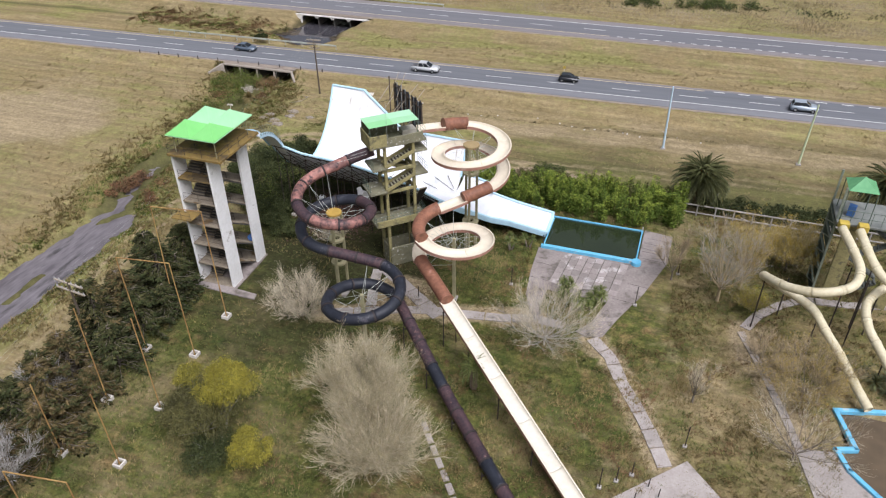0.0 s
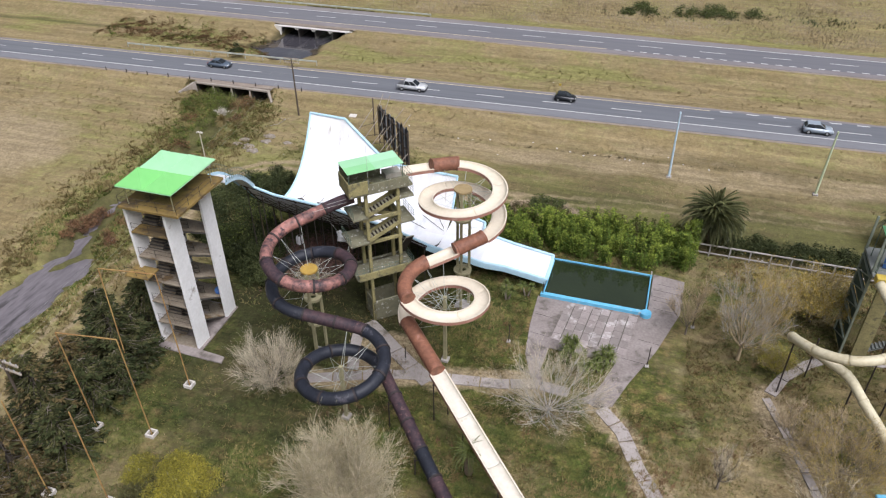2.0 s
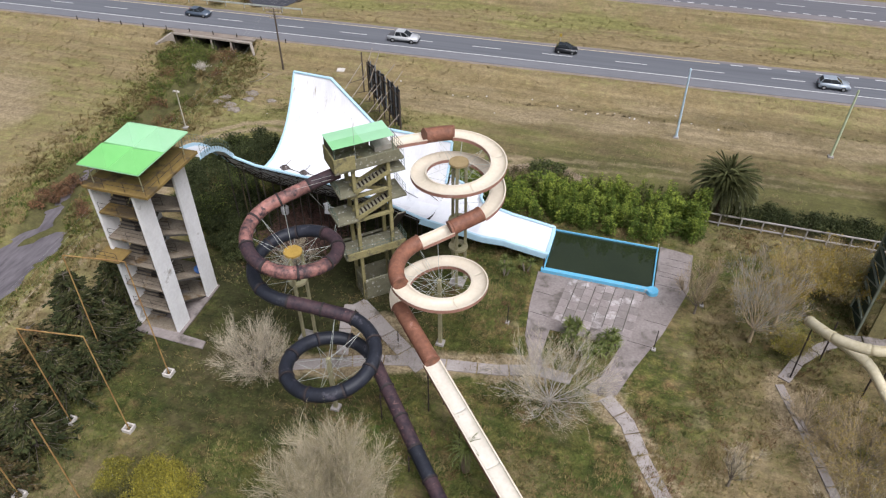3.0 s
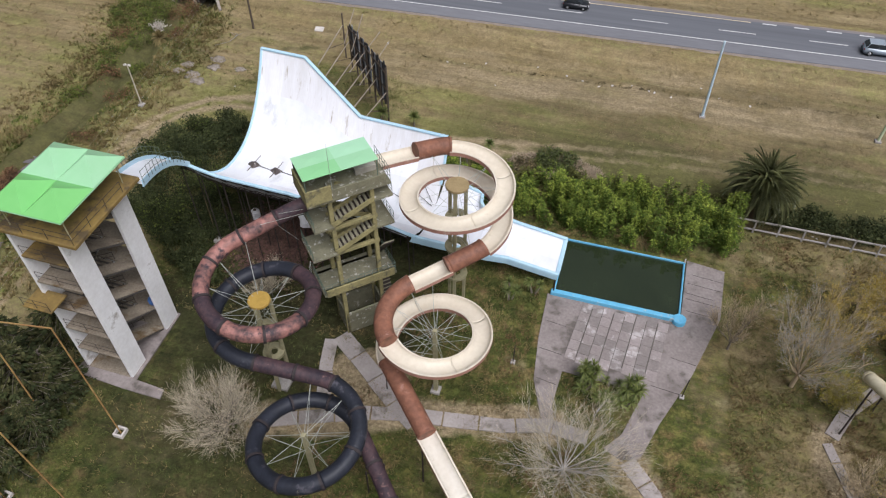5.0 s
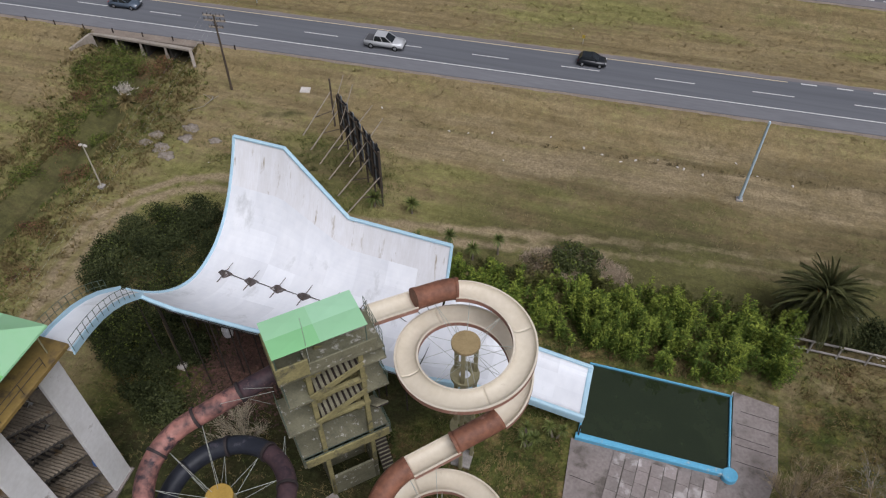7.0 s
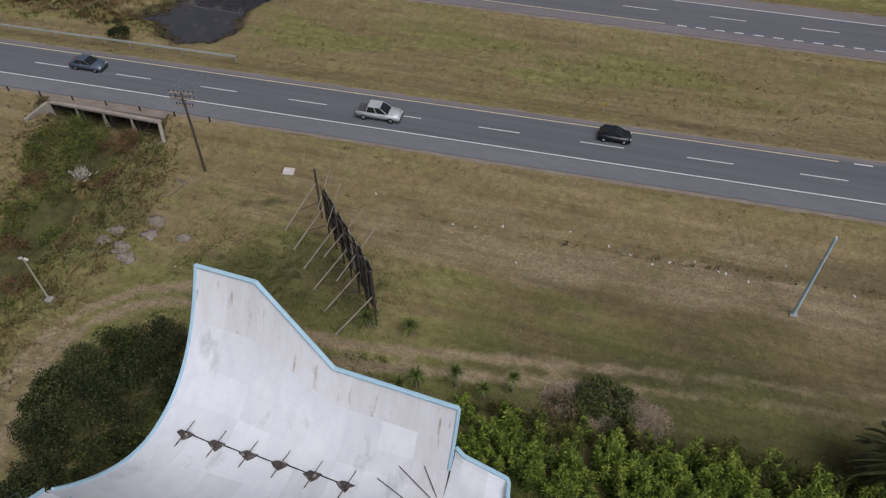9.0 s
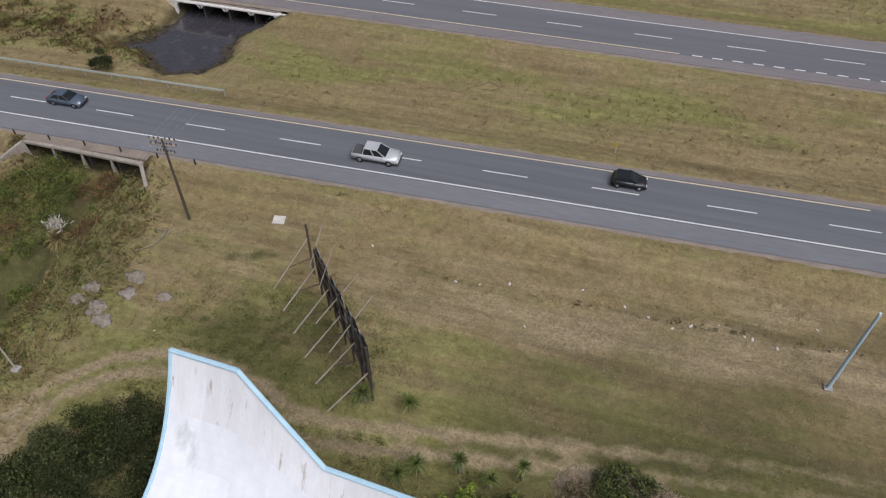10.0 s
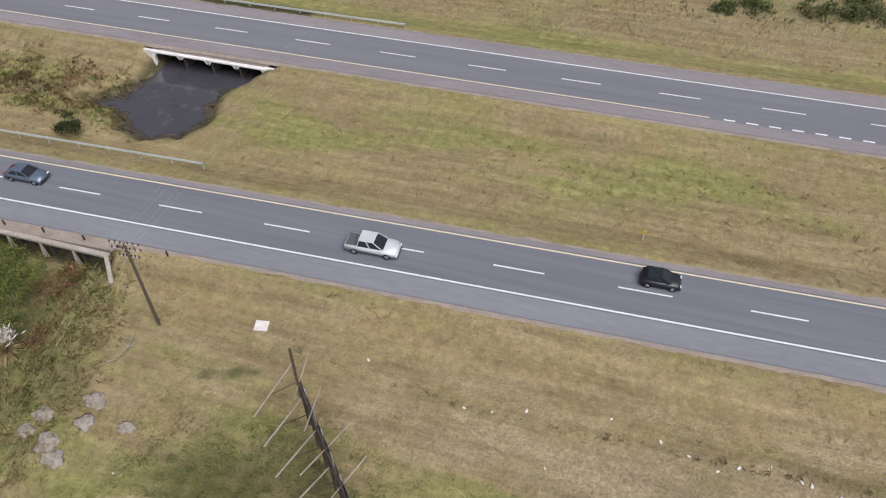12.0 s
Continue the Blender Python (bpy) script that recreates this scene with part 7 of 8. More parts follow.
def bare_tree(label, at, height, spread, limbs, subs, per_tip, twig, mat, up=0.35, leaf=None, leaf_n=0, leaf_size=0.2, category="tree", trunk_mat=None, stretch=(1, 1), thin=0.014):
    """A leafless or sparsely leaved tree: tapered trunk and limbs, and a haze of fine twigs."""
    t = thing("tree", label, category, at=(0, 0, 0))
    A, B, R0, R1, tips, dirs = limb_system(at, height, spread, limbs, subs)
    base, sc = np.array(at, float), np.array((*stretch, 1.0))
    A, B, tips = (base + (q - base) * sc for q in (A, B, tips))
    V, F = twigs(A, B, R0, R1)
    mesh_from("trunk", V, F, trunk_mat or BARK, t)
    P = np.repeat(tips, per_tip, 0) + rng.normal(size=(len(tips) * per_tip, 3)) * 0.10
    radial = unit(P - np.array([at[0], at[1], at[2] - 0.15 * height]))
    D = unit(np.repeat(dirs, per_tip, 0) * 0.35 + radial * 0.9 + rng.normal(size=P.shape) * 0.52 + np.array([0, 0, up * 0.25]))
    L = rng.uniform(0.5, 1.25, len(P))[:, None] * twig
    M = P + D * L * 0.55
    E = M + unit(D + rng.normal(size=P.shape) * 0.35 + np.array([0, 0, up * 0.3])) * L * 0.5
    E[:, 2] = np.maximum(E[:, 2], 0.15)
    V1, F1 = ribbons(P, M, thin * 1.25, thin)
    V2, F2 = ribbons(M, E, thin, thin * 0.5)
    mesh_from("crown", np.r_[V1, V2], np.r_[F1, F2 + len(V1)], mat, t)
    if leaf:
        c = E[rng.integers(0, len(E), leaf_n)] + rng.normal(size=(leaf_n, 3)) * 0.12
        V, F = leaves(c, leaf_size, 0.5)
        mesh_from("foliage", V, F, leaf, t)
    return t


def leafy_tree(label, at, height, radius, lobes, n, size, mat, category="tree", low=0.15, droop=0.25, aspect=0.55, trunk=True, squash=0.75, name="tree", mat2=None, jitter=0.10, cone=0.0):
    """An evergreen: trunk, limbs and an uneven crown of leaf clumps with gaps."""
    t = thing(name, label, category)
    at = np.array(at, float)
    C, Rr = [], []
    for i in range(lobes):
        az, rr = rng.uniform(0, 2 * math.pi), radius * math.sqrt(rng.uniform(0.0, 0.75))
        zf = rng.uniform(low + 0.2, 0.9 if cone else 0.82)
        rr *= 1 - cone * max(0.0, zf)
        z = height * zf * (1 - 0.28 * (rr / radius) ** 2)
        C.append(at + np.array([math.cos(az) * rr, math.sin(az) * rr, z]))
        Rr.append(radius * (rng.uniform(0.22, 0.42) if lobes < 25 else rng.uniform(0.12, 0.30)) * (1 - 0.5 * cone * max(0.0, zf)))
    C, Rr = np.array(C), np.array(Rr)
    if trunk:
        fork = at + np.array([0, 0, height * 0.25])
        A = np.vstack([[at - np.array([0, 0, 0.3])], np.repeat(fork[None], len(C), 0)])
        B = np.vstack([[fork], C])
        V, F = twigs(A, B, np.r_[0.03 * height, np.full(len(C), 0.014 * height)], np.r_[0.024 * height, np.full(len(C), 0.02)])
        mesh_from("trunk", V, F, BARK, t)
    k = rng.integers(0, len(C), n)
    d = unit(rng.normal(size=(n, 3)))
    d[:, 2] *= squash
    P = C[k] + d * (Rr[k] * rng.uniform(0.45, 1.12, n) ** 0.6)[:, None] + rng.normal(size=(n, 3)) * jitter
    P[:, 2] = np.maximum(P[:, 2], at[2] + 0.1)
    cut = int(n * 0.8) if mat2 else n
    V, F = leaves(P[:cut], size, droop, aspect)
    mesh_from("crown", V, F, mat, t)
    if mat2:
        V, F = leaves(P[cut:], size, droop, aspect)
        mesh_from("new_growth", V, F, mat2, t)
    return t


def conifer(label, at, height, radius, mat, tip_mat):
    """A broad conifer: trunk, tiers of drooping boughs and flat sprays along each bough."""
    t = thing("conifer_tree", label, "tree", group="conifer belt")
    at = np.array(at, float)
    n = 130
    zf = rng.uniform(0.03, 0.97, n) ** 0.9
    az = rng.uniform(0, 2 * math.pi, n)
    reach = radius * (1 - zf) ** 0.65 * rng.uniform(0.65, 1.15, n) + 0.15
    a = at + np.stack([np.zeros(n), np.zeros(n), zf * height], 1)
    out = np.stack([np.cos(az), np.sin(az), np.zeros(n)], 1)
    b = a + out * reach[:, None] + np.stack([np.zeros(n), np.zeros(n), reach * rng.uniform(-0.35, 0.25, n)], 1)
    V, F = twigs(np.vstack([[at - np.array([0, 0, 0.3])], a]), np.vstack([[at + np.array([0, 0, height * 0.95])], b]), np.r_[0.03 * height, np.full(n, 0.035)], np.r_[0.03, np.full(n, 0.012)])
    mesh_from("trunk", V, F, BARK, t)
    per = 46
    u = rng.uniform(0.12, 1.0, (n, per)) ** 0.75
    base = a[:, None] + (b - a)[:, None] * u[..., None] + np.stack([np.zeros_like(u), np.zeros_like(u), -0.12 * radius * u ** 2], 2)
    side = np.stack([-out[:, 1], out[:, 0], np.zeros(n)], 1)[:, None]
    sg = rng.choice((-1, 1), (n, per))[..., None]
    d = out[:, None] * rng.uniform(0.5, 1.0, (n, per, 1)) + side * sg * rng.uniform(0.1, 0.9, (n, per, 1)) + np.array([0, 0, 1.0]) * rng.uniform(-0.45, 0.2, (n, per, 1))
    d = unit(d).reshape(-1, 3)
    P = base.reshape(-1, 3) + rng.normal(size=(n * per, 3)) * 0.05
    L = (rng.uniform(0.22, 0.5, n * per) * (0.6 + 0.15 * radius))[:, None]
    w = unit(np.cross(d, np.array([[0, 0, 1.0]]) + rng.normal(size=d.shape) * 0.35)) * L * 0.19
    V = np.stack([P, P + d * L * 0.55 + w, P + d * L, P + d * L * 0.55 - w], 1)
    V[:, :, 2] = np.maximum(V[:, :, 2], at[2] + 0.05)
    tip = (u.ravel() > 0.86)
    for name, pick, m in (("crown", ~tip, mat), ("new_growth", tip, tip_mat)):
        v = V[pick].reshape(-1, 3)
        mesh_from(name, v, np.arange(len(v)).reshape(-1, 4), m, t)
    return t


# bare pale trees
TWIG_STRAW = surface("straw_olive_twigs", (0.55, 0.48, 0.33), (0.33, 0.285, 0.17), scale=0.5, fine=4, island=0.42, bump=0)
BUD = surface("pale_olive_bud_leaf", (0.40, 0.36, 0.16), (0.26, 0.235, 0.10), scale=0.5, fine=2, island=0.3, bump=0)
bare_tree("large leafless tree of many pale stems with straw-coloured twigs", (-22.6, 41.9, 0), 9.6, 5.0, 56, 26, 4, 1.0, TWIG_STRAW, 0.6, BUD, 5000, 0.09, trunk_mat=TWIG_PALE, thin=0.0055)
bare_tree("large leafless tree of many pale stems with straw-coloured twigs", (-19.4, 37.2, 0), 7.8, 5.4, 60, 20, 3, 1.0, TWIG_STRAW, 0.6, BUD, 3000, 0.09, trunk_mat=TWIG_PALE, thin=0.0055)
bare_tree("low leafless pale tree beside the tube slide", (-35.7, 54.0, 0), 5.0, 3.9, 26, 9, 3, 1.3, TWIG_PALE, 0.5, thin=0.007)
bare_tree("wide leafless pale tree beside the pool deck", (-9.0, 58.0, 0), 6.4, 5.4, 22, 9, 3, 1.7, TWIG_PALE, 0.2, trunk_mat=TWIG_WHITE, thin=0.0055)
bare_tree("thin half-bare tree with amber leaves", (8.2, 71.6, 0), 12.2, 4.0, 18, 12, 3, 1.2, TWIG_WHITE, 0.8, LEAF_AMBER, 3000, 0.10, trunk_mat=TWIG_TAN, thin=0.0045)
bare_tree("slender tree with yellow autumn leaves", (10.6, 74.6, 0), 11.6, 2.6, 12, 10, 2, 1.1, TWIG_TAN, 0.8, LEAF_AMBER, 6000, 0.11, trunk_mat=TWIG_TAN, thin=0.005)
bare_tree("low yellow-green scrub beside the half-bare tree", (11.8, 70.6, 0), 2.6, 2.0, 10, 8, 3, 0.8, TWIG_TAN, 0.5, LEAF_GOLD, 4000, 0.12, thin=0.006)
bare_tree("slender leafless tree beside the pool", (2.9, 74.0, 0), 7.4, 2.2, 7, 9, 4, 1.1, TWIG_TAN, 0.7, thin=0.008)
bare_tree("slim pale leafless sapling", (6.4, 54.4, 0), 7.2, 1.6, 8, 8, 3, 0.8, TWIG_PALE, 1.6, thin=0.006)
bare_tree("spreading leafless tree by the second pool", (15.2, 50.0, 0), 6.0, 5.6, 14, 8, 2, 1.3, TWIG_PALE, 0.4, thin=0.006)
bare_tree("tan leafless scrub tree", (16.6, 58.8, 0), 4.2, 5.0, 20, 14, 4, 1.0, TWIG_TAN, 0.45, LEAF_AMBER, 9000, 0.10, thin=0.006)
bare_tree("tan leafless scrub tree", (12.6, 61.6, 0), 3.4, 3.0, 10, 10, 4, 1.0, TWIG_TAN, 0.45, thin=0.008)
bare_tree("half-bare tree with amber leaves", (15.8, 80.2, 0), 6.8, 3.6, 16, 11, 3, 1.1, TWIG_PALE, 0.55, LEAF_AMBER, 14000, 0.13, thin=0.006)
bare_tree("grey leafless tree at the edge of the evergreens", (-48.8, 25.6, 0), 6.6, 3.2, 9, 10, 4, 1.1, TWIG_WHITE, 0.4, thin=0.009)
bare_tree("grey leafless tree among evergreens", (-51.6, 34.2, 0), 6.4, 2.6, 8, 9, 3, 1.0, TWIG_WHITE, 0.4, thin=0.009)
bare_tree("low leafless bush behind the tube slide", (-38.5, 68.0, 0), 4.2, 2.4, 8, 9, 4, 0.9, TWIG_PALE, 0.5, thin=0.008)

# willow with yellow tips
def willow(label, at, crown, radius, clumps, strands, mat, mat2, size=0.135):
    """A loose willow: pale forking stems, and rounded clumps of short drooping strands of leaf."""
    t = thing("willow_tree", label, "tree", group="willows")
    at, crown = np.array(at, float), np.array(crown, float)
    d = unit(rng.normal(size=(clumps, 3)))
    d[:, 2] = np.abs(d[:, 2]) * 0.75 - 0.12
    C = crown + d * (radius * rng.uniform(0.35, 1.0, clumps))[:, None] * np.array([1, 1, 0.72])
    R = radius * rng.uniform(0.16, 0.36, clumps)
    fork = at + (crown - at) * 0.35
    A = np.vstack([[at - np.array([0, 0, 0.3])], np.repeat(fork[None], clumps, 0)])
    V, F = twigs(A, np.vstack([[fork], C]), np.r_[0.16, np.full(clumps, 0.07)], np.r_[0.11, np.full(clumps, 0.02)])
    mesh_from("trunk", V, F, TWIG_WHITE, t)
    k = rng.integers(0, clumps, strands)
    o = unit(rng.normal(size=(strands, 3)))
    o[:, 2] = o[:, 2] * 0.6 + 0.25
    P = C[k] + o * (R[k] * rng.uniform(0.55, 1.1, strands))[:, None]
    drop = unit(o * np.array([1, 1, 0]) * 0.5 + np.array([0, 0, -1.0]) + rng.normal(size=P.shape) * 0.25)
    ln = rng.uniform(0.25, 0.75, strands)
    per = 6
    u = np.linspace(0.0, 1.0, per)
    Q = (P[:, None] + drop[:, None] * (ln[:, None] * u)[..., None] + rng.normal(size=(strands, per, 3)) * 0.04).reshape(-1, 3)
    Q[:, 2] = np.maximum(Q[:, 2], at[2] + 0.15)
    first = rng.uniform(size=len(Q)) < 0.66
    for name, pick, m in (("crown", first, mat), ("new_growth", ~first, mat2)):
        V, F = leaves(Q[pick], size, 1.1, 0.34)
        mesh_from(name, V, F, m, t)
    return t


LEAF_GOLD_DEEP = surface("deep_yellow_green_leaf", (0.21, 0.195, 0.04), (0.11, 0.105, 0.024), rough=0.55, scale=0.5, fine=1.5, island=0.15, bump=0)
OLIVE_DUSK = surface("dull_olive_willow_leaf", (0.150, 0.138, 0.05), (0.055, 0.052, 0.02), rough=0.6, scale=0.5, fine=1.5, island=0.3, bump=0)
willow("willow with a dull olive crown and pale stems", (-35.4, 35.2, 0), (-36.6, 35.8, 3.4), 3.2, 60, 11000, OLIVE_DUSK, WILLOW, 0.17)
willow("low dark green willow with pale stems", (-33.8, 34.2, 0), (-33.6, 33.6, 1.6), 2.5, 36, 3800, LEAF_MID, LEAF_DARK, 0.16)
willow("willow with a bright yellow-green crown", (-34.4, 36.4, 0), (-34.3, 38.2, 5.4), 2.5, 60, 8000, LEAF_GOLD, LEAF_GOLD_DEEP, 0.16)
willow("small willow with a bright yellow-green crown", (-38.0, 36.8, 0), (-39.0, 38.4, 4.6), 1.4, 24, 2200, LEAF_GOLD_DEEP, LEAF_GOLD, 0.16)
willow("small willow with a bright yellow-green crown", (-31.4, 34.4, 0), (-30.2, 34.2, 2.8), 1.95, 30, 3200, LEAF_GOLD, LEAF_GOLD_DEEP, 0.16)

# evergreen belt beside the creek lane
BELT = ((-54.8, 58.4, 4.4, 2.6, 0), (-56.6, 54.2, 5.4, 2.6, 0), (-53.0, 51.6, 6.4, 2.8, 0), (-55.6, 48.0, 4.6, 2.6, 1), (-52.2, 46.4, 5.4, 2.6, 0), (-54.4, 43.0, 6.2, 3.0, 2), (-51.2, 41.0, 4.4, 2.4, 0), (-53.8, 37.6, 5.0, 2.8, 1),
        (-50.4, 37.0, 3.4, 2.0, 1), (-51.8, 33.2, 5.2, 2.8, 1), (-55.0, 31.6, 4.6, 2.6, 0), (-49.6, 30.2, 4.0, 2.4, 1), (-52.6, 27.2, 5.6, 3.0, 1), (-55.6, 24.6, 5.4, 2.8, 0), (-51.0, 22.4, 4.6, 2.8, 2), (-57.0, 36.6, 3.6, 2.2, 2), (-57.2, 44.6, 3.4, 2.0, 0), (-52.0, 53.4, 4.0, 1.9, 0), (-51.4, 49.6, 3.2, 1.9, 0))
for px, py, h, r, kind in BELT:
    conifer(("dense dark blue-green conifer in a belt beside the lane", "bronzed brown-green conifer in a belt beside the lane", "mid-green conifer with brown tips beside the lane")[kind],
            (px + 1.1, py, 0), h * rng.uniform(1.15, 1.55), r * rng.uniform(1.25, 1.55), (CONIFER, CONIFER_BROWN, CONIFER)[kind], (LEAF_DARK, CONIFER, CONIFER_BROWN)[kind])
# dark shrubs behind and below the half-pipe
for px, py, h, r in ((-53.8, 82.6, 4.0, 3.4), (-57.6, 81.4, 3.6, 3.2), (-51.8, 78.4, 3.6, 2.8), (-60.6, 82.6, 2.6, 2.2), (-50.8, 86.2, 2.6, 2.2), (-55.6, 86.4, 2.4, 2.2), (-54.6, 74.6, 2.6, 2.2), (-52.0, 73.2, 3.6, 2.6), (-49.2, 70.4, 3.2, 2.4), (-47.0, 73.4, 2.8, 2.2), (-49.8, 76.2, 3.6, 2.6), (-46.0, 68.6, 2.0, 1.9), (-57.2, 87.6, 3.0, 2.6), (-54.2, 89.2, 2.6, 2.2), (-59.4, 84.8, 2.8, 2.4), (-57.8, 77.9, 2.8, 2.4), (-57.0, 75.0, 2.4, 2.2)):
    tone = rng.integers(0, 3)
    leafy_tree(("dense dark green shrub beside the half-pipe slide", "olive green shrub beside the half-pipe slide", "dark green shrub with fresh tips beside the half-pipe slide")[tone], (px, py, -0.1), h * rng.uniform(0.9, 1.35), r * 1.05, 20, 6500, 0.2,
               (LEAF_DARK, LEAF_MID, LEAF_DARK)[tone], "shrub", mat2=(LEAF_MID, LEAF_DARK, BRUSH_GREEN)[tone], name="shrub", trunk=False, low=0.0, jitter=0.12)
BRUSH_RED = surface("withered_red_brown_leaf", (0.25, 0.135, 0.065), (0.085, 0.052, 0.03), scale=0.6, fine=2.5, island=0.4, bump=0)
# red-brown bare soil, added as flat flakes under the half-pipe, with a discarded tank and a thin pole
SOIL = surface("red_brown_soil_flakes", (0.135, 0.075, 0.055), (0.06, 0.035, 0.028), rough=0.8, scale=0.5, fine=3, island=0.35, bump=0)
c = np.stack([-41.2 + 4.6 * rng.normal(size=9000) * 0.5, 75.2 + 4.8 * rng.normal(size=9000) * 0.5, np.full(9000, 0.06)], 1)
c[:, 2] += height(c[:, 0], c[:, 1])
V, F = leaves(c, 0.34, 0.0, 0.7)
V[:, 2] = np.repeat(c[:, 2], 4) + 0.25 * (V[:, 2] - np.repeat(c[:, 2], 4))
tagged(mesh_from("leaf_litter", V, F, SOIL), "red-brown bare soil under the slide, as flat flakes", "leaf litter", kind="stuff")
tank = thing("water_tank", "small white plastic tank discarded under the half-pipe", "tank")
bm = bmesh.new()
for z0, z1, r0, r1 in ((-0.05, 0.85, 0.46, 0.46), (0.85, 1.02, 0.46, 0.3), (0.3, 0.36, 0.48, 0.48), (0.62, 0.68, 0.48, 0.48)):
    rod(bm, (-45.0, 77.4, z0), (-45.0, 77.4, z1), r0, r1, 20)
part("shell", bm, WHITE_DIRTY, tank)
bm = bmesh.new()
rod(bm, (-45.0, 77.4, 1.02), (-45.0, 77.4, 1.1), 0.17, 0.15, 14)
part("lid", bm, WOOD_DARK, tank, "dark screw lid")
mast = thing("thin_pole", "thin dull olive pole on a small concrete block", "pole")
bm = bmesh.new()
rod(bm, (-47.1, 73.1, 0.2), (-47.1, 73.1, 6.3), 0.05, 0.035, 8)
part("shaft", bm, LEAF_OLIVE, mast)
bm = bmesh.new()
box(bm, (-47.1, 73.1, 0.1), (0.7, 0.7, 0.4), bevel=0.03)
part("block", bm, WHITE_BLOCK, mast, "weathered concrete block")
# scrub standing in the far reeds
for px, py, h, r in ((-15.4, 186.0, 1.4, 1.8), (-11.0, 187.0, 1.8, 2.4), (-2.4, 188.4, 1.9, 2.6), (2.4, 188.6, 1.6, 2.2), (7.0, 189.8, 1.9, 2.8), (13.0, 190.6, 1.8, 2.6), (-13.0, 190.4, 1.4, 2.0), (4.0, 193.0, 1.6, 2.4)):
    leafy_tree("low dark green scrub bush in the far reeds", (px, py, 0), h, r, 14, 1000, 0.34, LEAF_MID, "shrub", mat2=BRUSH_GREEN, name="shrub", trunk=False, low=0.0, jitter=0.2)
# low hedge behind the fence and round shrub on the verge
for i in range(12):
    leafy_tree("low dark hedge plant behind the concrete fence", (7.0 + 2.05 * i, 92.4 + 0.03 * i, 0), 2.0, 2.0, 16, 1700, 0.22, LEAF_DARK, "hedge", mat2=LEAF_MID, name="hedge_shrub", trunk=False, low=0.0)
leafy_tree("rounded dark green shrub on the verge", (-16.4, 94.2, 0), 1.5, 2.9, 40, 6000, 0.22, LEAF_MID, "shrub", mat2=BRUSH_GREEN, name="shrub", trunk=False, low=0.0)
leafy_tree("brown-green shrub on the verge", (-19.5, 92.8, 0), 1.4, 1.8, 8, 900, 0.24, LEAF_OLIVE, "shrub", name="shrub", trunk=False, low=0.0)
leafy_tree("small dark conifer in the median", (-88.6, 135.0, 0.2), 2.8, 1.5, 9, 1500, 0.26, LEAF_DARK, "shrub", name="shrub", low=0.05)
for px, py in ((-74.6, 70.8), (-75.6, 72.6), (-74.6, 75.0), (-69.4, 70.4), (-73.4, 74.4)):
    leafy_tree("reddish brown withered brush at the creek head", (px, py, -0.5), 1.4, 1.7, 9, 1300, 0.2, BRUSH_RED, "shrub", name="shrub", trunk=False, low=0.0)
for px, py, h, r, m in ((-79, 111.5, 1.3, 2.2, LEAF_MID), (-75.5, 113.5, 1.2, 2.0, LEAF_OLIVE), (-81.5, 108, 1.2, 2.2, LEAF_MID), (-77.5, 105, 1.1, 2.0, LEAF_MID), (-82, 115.3, 1.6, 2.2, LEAF_DARK), (-78.5, 114.6, 1.4, 2.0, LEAF_MID), (-80.4, 112.6, 1.3, 2.0, LEAF_DARK), (-75, 115.6, 1.2, 1.6, LEAF_OLIVE), (-83.6, 110.8, 1.3, 2.0, LEAF_MID), (-77, 108.4, 1.2, 1.9, LEAF_DARK), (-80, 105.5, 1.2, 2.0, LEAF_OLIVE), (-78, 98.4, 1.1, 1.7, LEAF_MID), (-72.4, 92.5, 1.0, 1.6, LEAF_OLIVE), (-77.2, 91, 1.1, 1.8, LEAF_MID), (-79, 101, 1.1, 1.9, LEAF_DARK), (-73, 108.5, 1.0, 1.7, LEAF_OLIVE),
                        (-76.5, 96.5, 1.0, 1.8, LEAF_OLIVE), (-84, 113.5, 1.2, 2.0, LEAF_MID), (-73.5, 99, 0.8, 1.4, LEAF_MID), (-71, 84, 1.0, 1.6, LEAF_OLIVE), (-67.5, 78, 0.7, 1.5, LEAF_OLIVE), (-70.5, 75, 0.7, 1.5, LEAF_OLIVE)):
    fresh = BRUSH_GREEN if m is not LEAF_OLIVE else BRUSH_RED
    leafy_tree("tangled low green and russet brush along the creek", (px, py, -0.8), h + 0.5, r, 22, 1500, 0.2, fresh, "shrub", name="shrub", trunk=False, low=0.0, mat2=LEAF_OLIVE if fresh is BRUSH_GREEN else BRUSH_GREEN, jitter=0.16)

# bamboo hedge: culms and plumes of narrow leaves
hedge = thing("bamboo_hedge", "thick bright green bamboo hedge behind the splash pool", "hedge")
n, groups = 800, 170
which = rng.integers(0, groups, n)
gx_ = -28.0 + 30.9 * rng.uniform(0, 1, groups) ** 0.85
depth = ((np.arange(groups) * 0.618) % 1)
front = np.interp(gx_, (-28, -22, -14, -3, 2, 2.9), (87.6, 85.6, 84.9, 84.5, 85.0, 86.0))
back = np.interp(gx_, (-28, -20, -12, -4, 2.9), (91.6, 91.2, 91.8, 93.0, 92.2))
gy_ = front + depth * (back - front)
gh_ = rng.uniform(2.2, 4.9, groups) * np.interp(gx_, (-28, -22, -15, 2.9), (0.55, 0.8, 1.0, 1.1)) * np.interp(depth, (0, 0.15, 0.55, 1), (0.7, 1.0, 1.0, 0.6))
hx_, hy_ = gx_[which] + rng.normal(size=n) * 0.42, gy_[which] + rng.normal(size=n) * 0.40
hh_ = gh_[which] * rng.uniform(0.7, 1.08, n)
behind = (depth[which] + rng.normal(size=n) * 0.1) > 0.84
